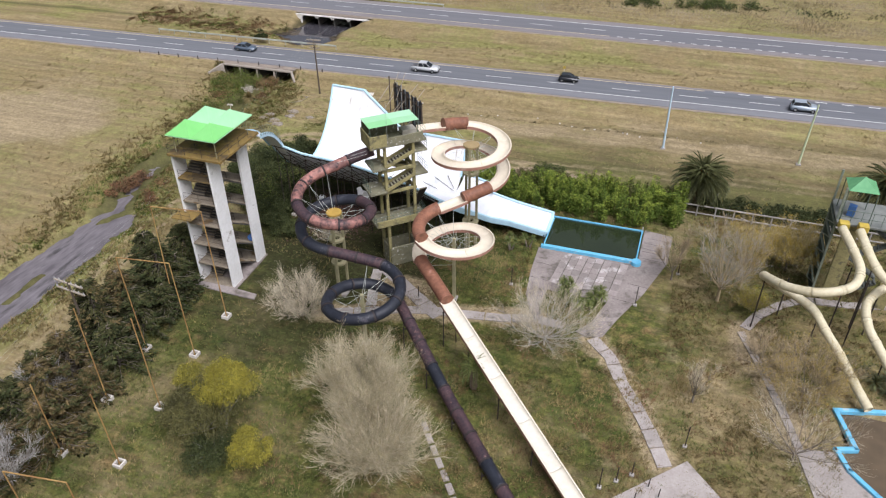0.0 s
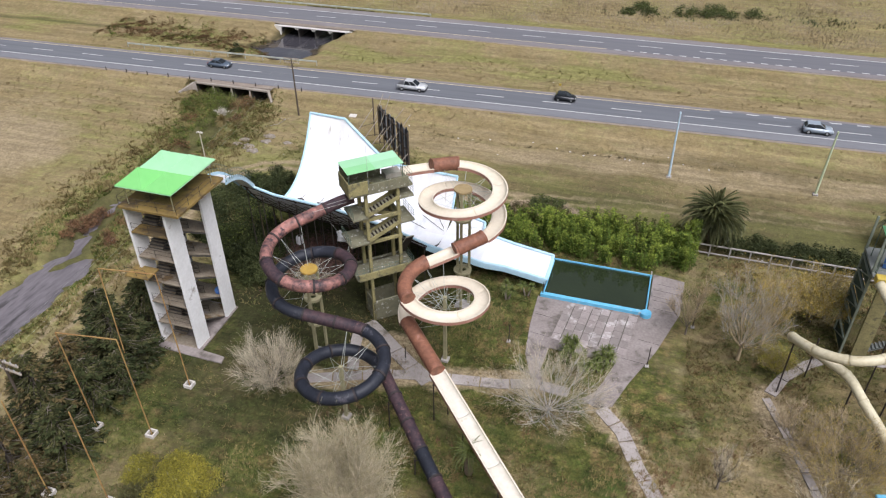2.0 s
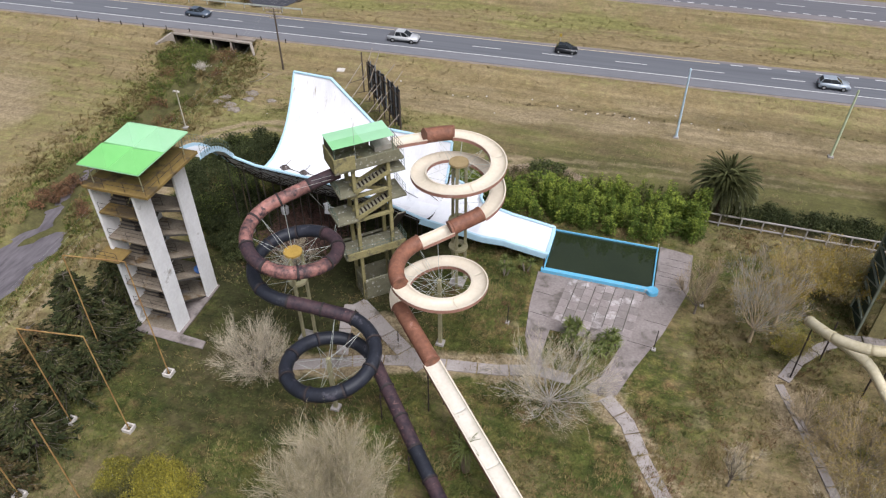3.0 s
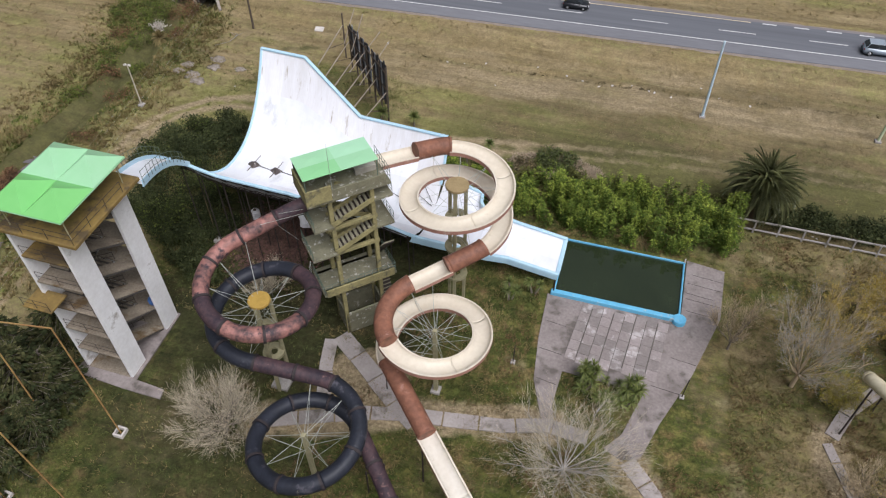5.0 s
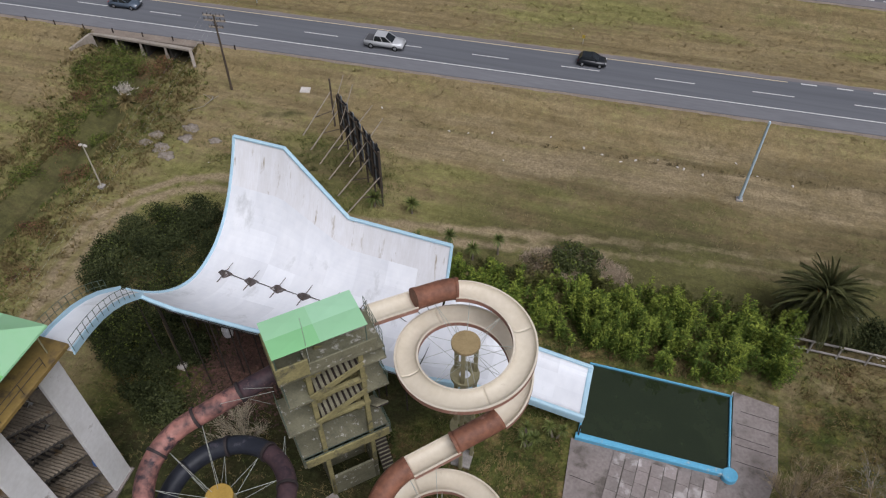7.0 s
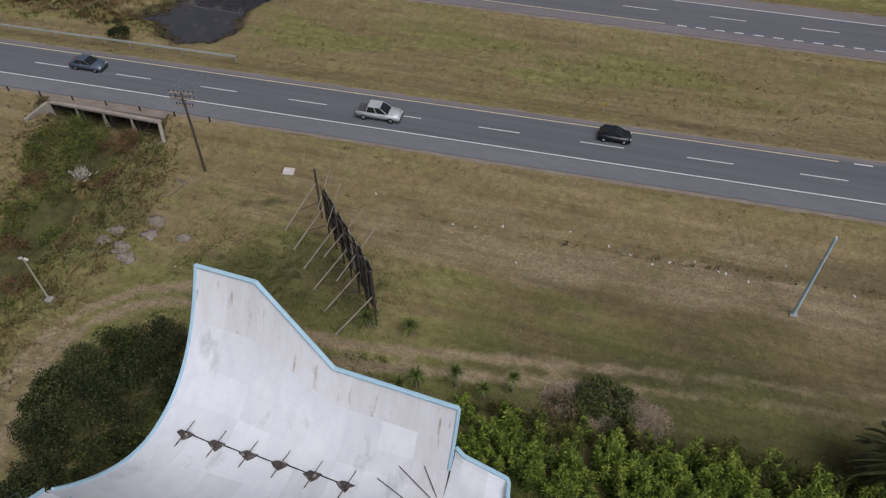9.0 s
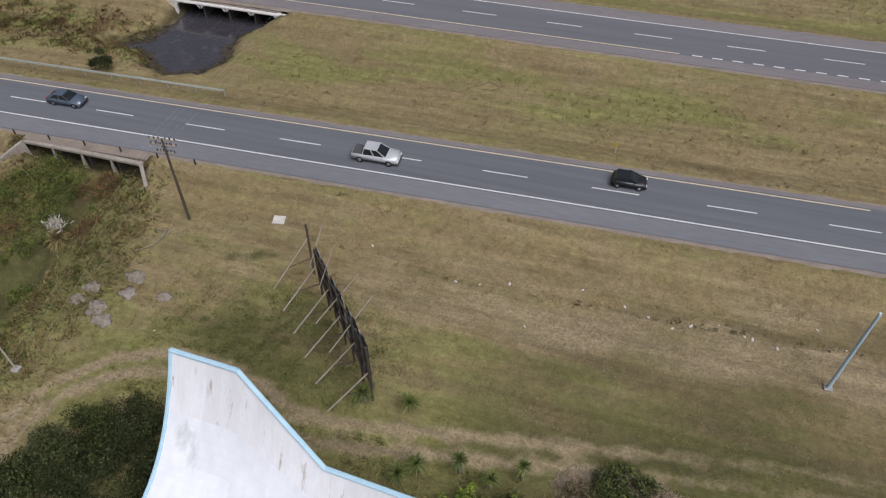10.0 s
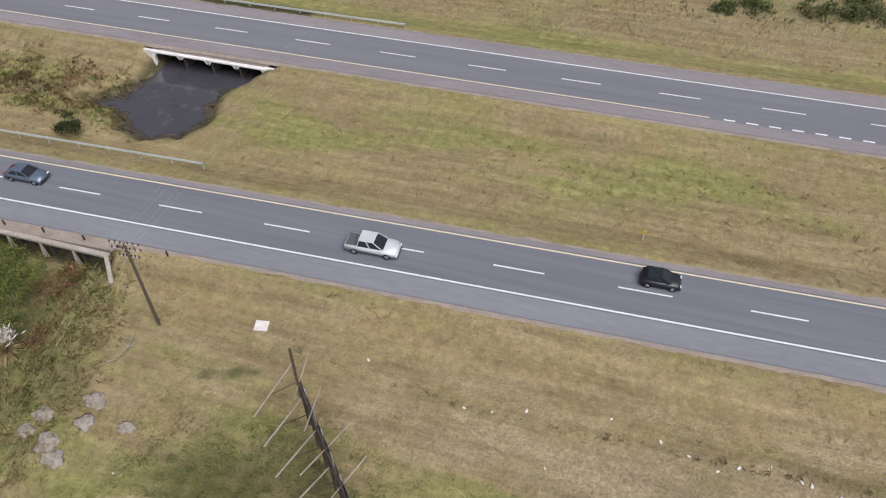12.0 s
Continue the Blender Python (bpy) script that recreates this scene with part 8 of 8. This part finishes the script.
tip = np.stack([hx_ + rng.normal(size=n) * 0.28, hy_ + rng.normal(size=n) * 0.28 - 0.1, hh_], 1)
foot = np.stack([hx_, hy_, np.full(n, -0.1)], 1)
V, F = twigs(foot, tip, 0.03, 0.012)
mesh_from("culm_stand", V, F, surface("bamboo_culm", (0.16, 0.16, 0.05), (0.1, 0.1, 0.035), rough=0.5), hedge)
per = 145
u = rng.uniform(0.04, 1.0, (n, per)) ** 0.8
az = rng.uniform(0, 2 * math.pi, (n, per))
girth = rng.uniform(0.36, 0.76, (n, 1)) * (1.04 - u) ** 0.75 * np.minimum(1, 3.5 * u + 0.15)
tier = 0.72 + 0.28 * np.cos(u * hh_[:, None] * 7.5 + az)
out = np.stack([np.cos(az), np.sin(az), np.zeros_like(az)], 2)
P = foot[:, None, :] + (tip - foot)[:, None, :] * u[..., None] + out * (girth * tier * rng.uniform(0.35, 1.0, (n, per)))[..., None]
D = unit(out * 0.85 + np.array([0, 0, 0.5]) + rng.normal(size=P.shape) * 0.28)
ln = rng.uniform(0.22, 0.46, (n, per, 1))
S = unit(np.cross(D, rng.normal(size=P.shape))) * ln * 0.115
V = np.stack([P, P + D * ln * 0.45 + S, P + D * ln - np.array([0, 0, 0.25]) * ln, P + D * ln * 0.45 - S], 2)
young = (u + 0.25 * rng.normal(size=u.shape) + 0.25 * rng.normal(size=(n, 1))) > 0.82
old = np.broadcast_to(behind[:, None], u.shape)
for name, pick, m in (("foliage", ~young & ~old, LEAF_BAMBOO), ("new_growth", young & ~old, LEAF_BAMBOO_TIP), ("dry_foliage", old, LEAF_THICKET)):
    v = V[pick].reshape(-1, 3)
    mesh_from(name, v, np.arange(len(v)).reshape(-1, 4), m, hedge)


# palms
def frond_mesh(length, width, mat, leaflets=30):
    """A feather frond: arching midrib with two rows of narrow leaflets, along +x."""
    V, F = [], []
    ts = np.linspace(0, 1, leaflets)
    mid = np.stack([length * ts * (1 - 0.2 * ts ** 2), np.zeros_like(ts), length * (0.32 * ts - 0.85 * ts ** 2.2)], 1)
    for a, b in zip(mid[:-1], mid[1:]):
        v, f = twigs(a[None], b[None], 0.03, 0.022)
        F.append(f + sum(len(x) for x in V))
        V.append(v)
    for sgn in (-1, 1):
        for k in range(1, leaflets):
            t = ts[k]
            w = width * math.sin(math.pi * min(1, 0.18 + 0.8 * t)) ** 0.7
            p = mid[k]
            e = p + np.array([0.8 * w, sgn * w * 0.55, 0.12 * w - 0.55 * w * t])
            s = np.array([0.024 * length, 0, 0.008 * length]) * (1 if length > 4 else 0.26)
            v = np.array([p - s, p + s, p + (e - p) * 0.6 + s * 0.9, e])
            F.append(np.array([[0, 1, 2, 3]]) + sum(len(x) for x in V))
            V.append(v)
    me = mesh_from("frond", np.vstack(V), np.vstack(F), mat)
    return me


def palm(label, at, trunk_h, length, n, dry, leaf=None):
    p = thing("palm_tree", label, "palm tree", group="palms")
    bm = bmesh.new()
    for k in range(int(trunk_h / 0.25)):
        z = k * 0.25
        rod(bm, (at[0], at[1], z - 0.05), (at[0], at[1], z + 0.25), 0.34, 0.42, 10)
    part("trunk", bm, surface("shaggy_palm_trunk", (0.17, 0.13, 0.09), (0.10, 0.075, 0.05), scale=3, fine=12, bump=0.6), p)
    first = frond_mesh(length, length * (0.155 if length > 4 else 0.27), leaf or PALM_LEAF)
    brown = frond_mesh(length * 0.75, length * 0.13, PALM_DRY)
    for i in range(n + dry):
        src = first if i < n else brown
        ob = src if i in (0, n) else new("frond", src.data)
        ob.parent = p
        el = radians(88 - 122 * (i / n) ** 0.9) if i < n else radians(rng.uniform(-75, -40))
        ob.location = (at[0], at[1], trunk_h + 0.1)
        ob.rotation_euler = Euler((rng.uniform(-0.3, 0.3), -el, i * 2.39996), "XYZ")
        if i >= n:
            ob["label"] = "dead brown frond"
        s = rng.uniform(0.85, 1.1)
        ob.scale = (s, s, s)
    if length > 4:
        bm = bmesh.new()
        for k in range(14):
            a = 2.4 * k
            rod(bm, (at[0], at[1], trunk_h + 0.2), (at[0] + 1.1 * math.cos(a), at[1] + 1.1 * math.sin(a), trunk_h + 2.1 + 0.3 * math.sin(3 * k)), 0.05, 0.03, 5)
        part("fruit_stalks", bm, FRUIT, p, "orange-brown fruit stalks in the crown")
    return p


palm("broad feather palm with a shaggy trunk behind the pool", (4.9, 92.4), 4.0, 4.1, 160, 30)
palm("feather palm beside the far slide tower", (28.2, 97.6), 3.8, 4.1, 120, 20)
palm("young palm growing through the cream slide", (-14.3, 49.6), 2.6, 2.0, 36, 3, YUCCA_LEAF)
palm("young palm below the bone-yellow slide", (20.0, 63.4), 1.6, 1.8, 26, 3)


def rosette(label, at, stem, length, n, mat, name="yucca", category="yucca", heads=1):
    """Sword leaves in rosettes on short stems."""
    y = thing(name, label, category, group="sword-leaved plants")
    for h in range(heads):
        a = 2 * math.pi * h / max(1, heads)
        ox, oy = (0.55 * math.cos(a), 0.55 * math.sin(a)) if heads > 1 else (0, 0)
        sh = stem * (1 - 0.25 * rng.uniform() * (heads > 1))
        bm = bmesh.new()
        rod(bm, (at[0] + ox * 0.3, at[1] + oy * 0.3, -0.1), (at[0] + ox, at[1] + oy, sh), 0.11, 0.09, 7)
        part("stem", bm, BARK, y)
        c = np.array([at[0] + ox, at[1] + oy, sh])
        az = rng.uniform(0, 2 * math.pi, n)
        el = rng.uniform(-0.5, 1.45, n)
        d = np.stack([np.cos(az) * np.cos(el), np.sin(az) * np.cos(el), np.sin(el)], 1)
        L = (length * rng.uniform(0.7, 1.1, n))[:, None]
        s = unit(np.cross(d, np.array([[0, 0, 1.0]]) + rng.normal(size=(n, 3)) * 0.1)) * 0.04 * length
        m = c + d * L * 0.55 + np.array([0, 0, 0.05])
        e = c + d * L - np.array([0, 0, 0.18 * length]) * (1.3 - np.sin(el))[:, None]
        V = np.stack([c - s * 0.6, m - s, e, m + s, c + s * 0.6], 1).reshape(-1, 3)
        F = np.arange(5 * n).reshape(-1, 5)
        mesh_from("leaves", V, F, mat, y)
    return y


for px, py, st, ln, hd in ((-8.4, 67.0, 1.9, 0.95, 5), (-8.6, 66.2, 1.0, 0.9, 3), (-4.7, 66.5, 1.8, 0.95, 5), (-5.2, 65.6, 0.9, 0.9, 3), (-16.9, 74.2, 1.7, 0.85, 3), (-14.9, 75.5, 1.5, 0.75, 2), (-6.8, 64.9, 1.1, 0.9, 4), (-6.4, 67.2, 0.7, 0.6, 2)):
    rosette("green yucca on short stems growing by the deck", (px, py), st, ln, 60, YUCCA_LEAF, heads=hd)
for px, py, st, ln in ((-38.1, 96.9, 1.3, 1.3), (-34.0, 97.0, 1.4, 1.1), (-31.8, 92.0, 1.7, 1.1), (-24.0, 93.8, 2.0, 0.9), (-28.7, 93.0, 2.1, 1.0), (-33.0, 91.0, 1.4, 1.1), (-26.2, 92.4, 1.6, 1.0)):
    rosette("grey-green cabbage palm on a short stem", (px, py), st, ln, 110, YUCCA_LEAF, "cabbage_palm", "plant")
for px, py in ((23.4, 62.4), (24.6, 63.4), (22.7, 63.6), (24.4, 61.4)):
    rosette("dense dark agave clump below the slides", (px, py), 0.4, 1.3, 90, PALM_LEAF, "agave", "plant")
rosette("pale tussock grass clump under the tube slide", (-27.4, 47.4), 0.1, 1.5, 260, GRASS_DRY, "tussock", "plant")
rosette("pampas grass clump with pale leaves", (-74.2, 105.8), 0.3, 1.5, 260, GRASS_OLIVE, "pampas_grass", "plant")
c = np.array([-74.4, 106.6, 1.5]) + rng.normal(size=(260, 3)) * np.array([0.5, 0.35, 0.25])
V, F = leaves(c, 0.6, -1.2, 0.16)
tagged(mesh_from("pampas_plumes", V, F, PAMPAS), "creamy white pampas grass plumes", "plant", kind="stuff")


# ---------------- grass as loose tufts ----------------
def tufts(name, label, n, area, keep, mat, size, blades=4, clump=0.7, slim=0.10):
    """Scattered tufts of narrow blades on the ground."""
    x0, x1, y0, y1 = area
    m = max(1, n // 9)
    px, py = np.repeat(rng.uniform(x0, x1, m), 9), np.repeat(rng.uniform(y0, y1, m), 9)
    px, py = px + rng.normal(size=len(px)) * size * clump, py + rng.normal(size=len(py)) * size * clump
    n = len(px)
    ok = keep(px, py) > rng.uniform(size=n)
    px, py = px[ok], py[ok]
    pz = height(px, py)
    k = len(px)
    az = 2.6 * wobble(px, py, 0.13, 71)[:, None] + rng.normal(size=(k, blades)) * 1.1 - 0.6
    ln = size * rng.uniform(0.55, 1.3, (k, blades))
    lean = rng.uniform(0.25, 0.95, (k, blades))
    c = np.stack([px, py, pz - 0.03], 1)[:, None, :] + np.stack([np.cos(az), np.sin(az), np.zeros_like(az)], 2) * 0.05
    e = c + np.stack([np.cos(az) * lean * ln, np.sin(az) * lean * ln, ln * (1.1 - 0.6 * lean)], 2)
    s = np.stack([-np.sin(az), np.cos(az), np.zeros_like(az)], 2) * (size * slim)
    V = np.stack([c - s, c + s, e], 2).reshape(-1, 3)
    F = np.arange(len(V)).reshape(-1, 3)
    return tagged(mesh_from(name, V, F, mat), label, "grass", kind="stuff")


def clear(px, py):
    """Where grass may grow: off roads, decks and water."""
    d1, d2 = py - road1(px), py - road2(px)
    ok = (np.abs(d1) > 5.5 + 0.4 * wobble(px, py, 0.5, 61)) & (np.abs(d2) > 6.75 + 0.45 * wobble(px, py, 0.5, 62))
    ok &= ~((px > -14) & (px < 3.2) & (py > 61) & (py < 84)) | ((px > -10.6) & (px < -4.4) & (py > 61.5) & (py < 67.2))
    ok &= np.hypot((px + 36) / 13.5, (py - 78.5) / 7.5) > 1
    ok &= ~((px > -51.5) & (px < -42.5) & (py > 54.5) & (py < 64))
    ok &= ~((px > 19) & (px < 37) & (py > 42) & (py < 59.5))
    dc, _ = near_line(px, py, CREEK)
    ok &= dc > 2.4
    ok &= np.hypot((px + 80.5) / 9.5, (py - 146.5) / 10.5) > 1
    ok &= height(px, py) > -0.6
    return ok


def grows(green):
    def f(px, py):
        g, b, d = zones(px, py)
        patch = 0.5 + 0.5 * wobble(px, py, 0.5, 21)
        w = g if green else (1 - g)
        return clear(px, py) * np.clip(w * 1.2, 0, 1) * (1 - 0.8 * b) * (1 - 0.85 * np.clip(d, 0, 1)) * (0.25 + 0.75 * patch)
    return f


tufts("dry_grass", "tufts of dry tan grass over the fields", 105000, (-125, 50, 24, 168), grows(False), GRASS_DRY, 0.30)
GRASS_RUSSET = surface("russet_dead_blades", (0.23, 0.145, 0.07), (0.12, 0.075, 0.038), scale=0.35, fine=1.5, island=0.4, bump=0)
tufts("straw_grass", "straw-coloured grass clumps over the lawn", 150000, (-56, 40, 24, 93), lambda px, py: clear(px, py) * (1 - 0.72 * smooth(-16, -26, px)) * np.clip(0.3 + 0.9 * wobble(px, py, 0.33, 51) + 0.4 * wobble(px, py, 1.1, 52), 0, 1), GRASS_OLIVE, 0.42, 4, 0.6, 0.075)
tufts("russet_grass", "patches of russet dead grass over the lawn", 90000, (-30, 40, 30, 90), lambda px, py: clear(px, py) * np.clip(0.95 * wobble(px, py, 0.27, 55) + 0.4 * wobble(px, py, 0.9, 56), 0, 1), GRASS_RUSSET, 0.40, 4, 0.6, 0.075)
tufts("green_grass", "tufts of olive green grass over the lawn", 190000, (-60, 40, 24, 94), grows(True), GRASS_GREEN, 0.32, 4, 0.6, 0.085)
tufts("green_grass", "tufts of green grass in the median and creek bank", 60000, (-125, 50, 92, 156), grows(True), GRASS_FIELD, 0.30)
REED = surface("pale_dry_reeds", (0.40, 0.33, 0.235), (0.215, 0.175, 0.115), scale=0.12, fine=0.6, island=0.3, bump=0)
STRAW_PALE = surface("pale_dead_stalks", (0.50, 0.41, 0.30), (0.36, 0.285, 0.20), scale=0.4, fine=2, island=0.3, bump=0)
tufts("dead_stalks", "mound of dead straw stalks round a green shrub", 6500, (-22, -10.5, 92.2, 97), lambda px, py: smooth(1.15, 0.8, np.hypot((px + 16.4) / 5.2, (py - 94.2) / 2.2)) + 0 * px, STRAW_PALE, 0.42, 5, 0.8, 0.06)
tufts("reeds", "tall pale dry reeds beyond the far carriageway", 80000, (-180, 90, 170, 225), lambda px, py: np.clip(0.75 + 0.5 * wobble(px, py, 0.09, 31), 0.2, 1) * (py > 173.5 + 0.01 * px + 1.2 * wobble(px, py, 0.25, 33)), REED, 0.58, 3, 2.6, 0.055)
tufts("green_scrub", "dark green scrub among the reeds", 26000, (-180, 90, 174, 225), lambda px, py: np.clip(smooth(5, 1, np.abs(py - 188.5 - 0.1 * px + 2 * wobble(px, py, 0.1, 37))) * smooth(-26, -14, px) * (0.4 + wobble(px, py, 0.3, 39)), 0, 1), LEAF_MID, 0.7, 5, 1.6, 0.09)
tufts("rank_grass", "rank dark olive grass round the billboard props", 26000, (-62, -34, 90, 109), lambda px, py: smooth(1.3, 0.3, np.hypot((px + 48.0) / 12.0, (py - 99.4) / 7.6) + 0.3 * wobble(px, py, 0.4, 64)) * (near_line(px, py, TRACK)[0] > 1.8) * (0.3 + 0.7 * smooth(-0.3, 0.3, wobble(px, py, 0.8, 65))), GRASS_GREEN, 0.30, 3, 0.8, 0.10)
tufts("ditch_grass", "dark rank grass along the shallow ditch", 6500, (-50, 24, 110.5, 116.5), lambda px, py: smooth(0.5, 0.15, near_line(px, py, DITCH)[0] + 0.25 * wobble(px, py, 0.9, 53)) * (0.25 + 0.75 * smooth(-0.4, 0.3, wobble(px, py, 0.3, 54))), LEAF_OLIVE, 0.26, 4, 0.7, 0.12)
MARSH = [(-88, 142.4), (-105, 143.6), (-121, 144.2), (-146, 143.4)]
tufts("marsh_grass", "russet and brown rushes in the marshy strip beside the pond", 26000, (-128, -85, 135, 155), lambda px, py: smooth(6.5, 2, near_line(px, py, MARSH)[0] + 2.5 * wobble(px, py, 0.3, 57)) * (shore(px, py) > 0.3) * (0.3 + 0.7 * (wobble(px, py, 0.4, 58) > 0)), GRASS_RUSSET, 0.42, 4, 0.8, 0.09)
tufts("marsh_herbage", "dark green herbage in the marshy strip beside the pond", 15000, (-128, -85, 135, 156), lambda px, py: smooth(8, 2, near_line(px, py, MARSH)[0] + 2.5 * wobble(px, py, 0.25, 59)) * (shore(px, py) > 0.3) * (wobble(px, py, 0.35, 60) > 0.1), BRUSH_GREEN, 0.36, 4, 0.8, 0.11)
tufts("rough_grass", "rough straw and olive grass along the creek", 62000, (-94, -60, 40, 118), lambda px, py: smooth(12, 5, near_line(px, py, CREEK)[0]) * (near_line(px, py, CREEK)[0] > 2.4 + 1.6 * (py < 66)) * (0.3 + 0.7 * (wobble(px, py, 0.5, 43) > 0)), GRASS_OLIVE, 0.46, 5)
tufts("rough_herbage", "rough green herbage along the creek", 52000, (-94, -60, 24, 118), lambda px, py: smooth(9 + 3 * (py > 98), 4, near_line(px, py, CREEK)[0]) * (near_line(px, py, CREEK)[0] > 2.2 + 1.6 * (py < 66)) * (0.35 + 0.65 * (wobble(px, py, 0.4, 41) > 0)), BRUSH_GREEN, 0.38, 5)

# ragged mud ledges round the pond, colour darkened for shade of overhanging grass
bm = bmesh.new()
ax, ay = rng.uniform(-95, -73, 7000), rng.uniform(136.5, 149.5, 7000)
sd = shore(ax, ay)
for px, py, s in zip(ax, ay, sd):
    if -0.55 < s < 0.45 and rng.uniform() < 0.55:
        r, k = rng.uniform(0.07, 0.2), rng.uniform(2.0, 5.0)
        m4 = Matrix.Translation((px, py, max(-1.62, float(height(np.array(px), np.array(py)))))) @ Matrix.Rotation(rng.normal() * 0.25, 4, "Z") @ Matrix.Diagonal((r * k, r, r * 0.7, 1))
        bmesh.ops.create_icosphere(bm, subdivisions=1, radius=1.0, matrix=m4)
for v in bm.verts:
    v.co += Vector((noise.noise(v.co * 2.1), noise.noise(v.co * 2.3 + Vector((9, 0, 0))), 0.2 * noise.noise(v.co * 3))) * 0.18
tagged(part("mud_ledges", bm, surface("wet_brown_mud", (0.075, 0.058, 0.036), (0.03, 0.025, 0.018), rough=0.6, scale=0.8, fine=4, island=0.3)), "ragged ledges of wet brown mud round the pond", "mud", kind="stuff")

# ---------------- small things on the ground ----------------
bm = bmesh.new()
box(bm, (0, 0, 0), (1.25, 1.1, 0.14), bevel=0.03)
ob = tagged(part("concrete_slab", bm, WHITE_BLOCK), "pale square concrete slab lying on the verge", "slab")
ob.location, ob.rotation_euler = (-54.1, 114.8, height(np.array(-54.1), np.array(114.8)) + 0.08), (0.05, 0.03, 0.2)
for px, py, r in ((-67.5, 101.6, 0.9), (-64.2, 103.8, 1.0), (-65.5, 99.6, 1.0), (-63.6, 101.8, 0.9), (-60.1, 102.4, 0.7), (-64.1, 98.4, 0.9), (-67.9, 99.8, 0.8)):
    bm = bmesh.new()
    bmesh.ops.create_icosphere(bm, subdivisions=3, radius=1.0)
    for v in bm.verts:
        k = 0.85 + 0.5 * noise.noise(v.co * 1.3 + Vector((px, py, 0))) + 0.25 * noise.noise(v.co * 3.5 + Vector((py, px, 0)))
        v.co = Vector((v.co.x * r * 1.2 * k, v.co.y * r * k, v.co.z * 0.13 * k))
    ob = tagged(part("rubble_mound", bm, SOIL_PALE, None, "", True), "low flat mound of pale rubble and soil", "mound", "rubble heaps")
    ob.location = (px, py, float(height(np.array(px), np.array(py))))
scrap = None
for i, (px, py) in enumerate(((-31.9, 111.9), (-16.2, 112.3), (-12.4, 112.4), (-7.8, 112.5), (-7.1, 112.4), (-1.5, 115.1), (-22.4, 114.0), (-34.2, 111.6), (-10.0, 113.2), (-5.0, 112.0), (0.8, 113.4), (4.5, 112.8), (-58.8, 98.6), (-18.4, 113.0), (-14.0, 111.6), (-29.2, 112.8),
                             (-43.5, 114.0), (-26.8, 108.2), (10.8, 91.0), (11.2, 90.8), (-24.0, 139.5), (-61.5, 66.9), (-60.9, 68.2))):
    if scrap is None:
        bm = bmesh.new()
        bmesh.ops.create_icosphere(bm, subdivisions=1, radius=0.22)
        for v in bm.verts:
            v.co = Vector((v.co.x * 1.3, v.co.y, v.co.z * 0.45)) + Vector((random.uniform(-0.05, 0.05), random.uniform(-0.05, 0.05), 0))
        ob = part("litter", bm, WHITE_BLOCK)
        scrap = ob.data
    else:
        ob = new("litter", scrap)
    tagged(ob, "scrap of white litter in the grass", "litter", "litter scraps")
    ob.location = (px, py, float(height(np.array(px), np.array(py))) + 0.07)
    s = random.uniform(0.35, 0.95)
    ob.scale, ob.rotation_euler = (s, s * 0.8, s), (0, 0, random.uniform(0, 3))
br = thing("dead_branch", "bleached dead branch lying in the grass", "branch")
P = [(-64.6, 110.2, 0.1), (-64.2, 109.2, 0.35), (-64.6, 107.9, 0.2), (-66.2, 106.6, 0.08)]
V, F = twigs(np.array(P[:-1]), np.array(P[1:]), (0.06, 0.05, 0.04), (0.05, 0.04, 0.02))
mesh_from("limb", V, F, TWIG_WHITE, br)
V, F = twigs(np.array([P[0], P[1], P[1]]), np.array([(-65.8, 109.9, 0.4), (-63.5, 110.4, 0.5), (-65.2, 109.6, 0.6)]), 0.03, 0.01)
mesh_from("twigs", V, F, TWIG_WHITE, br)
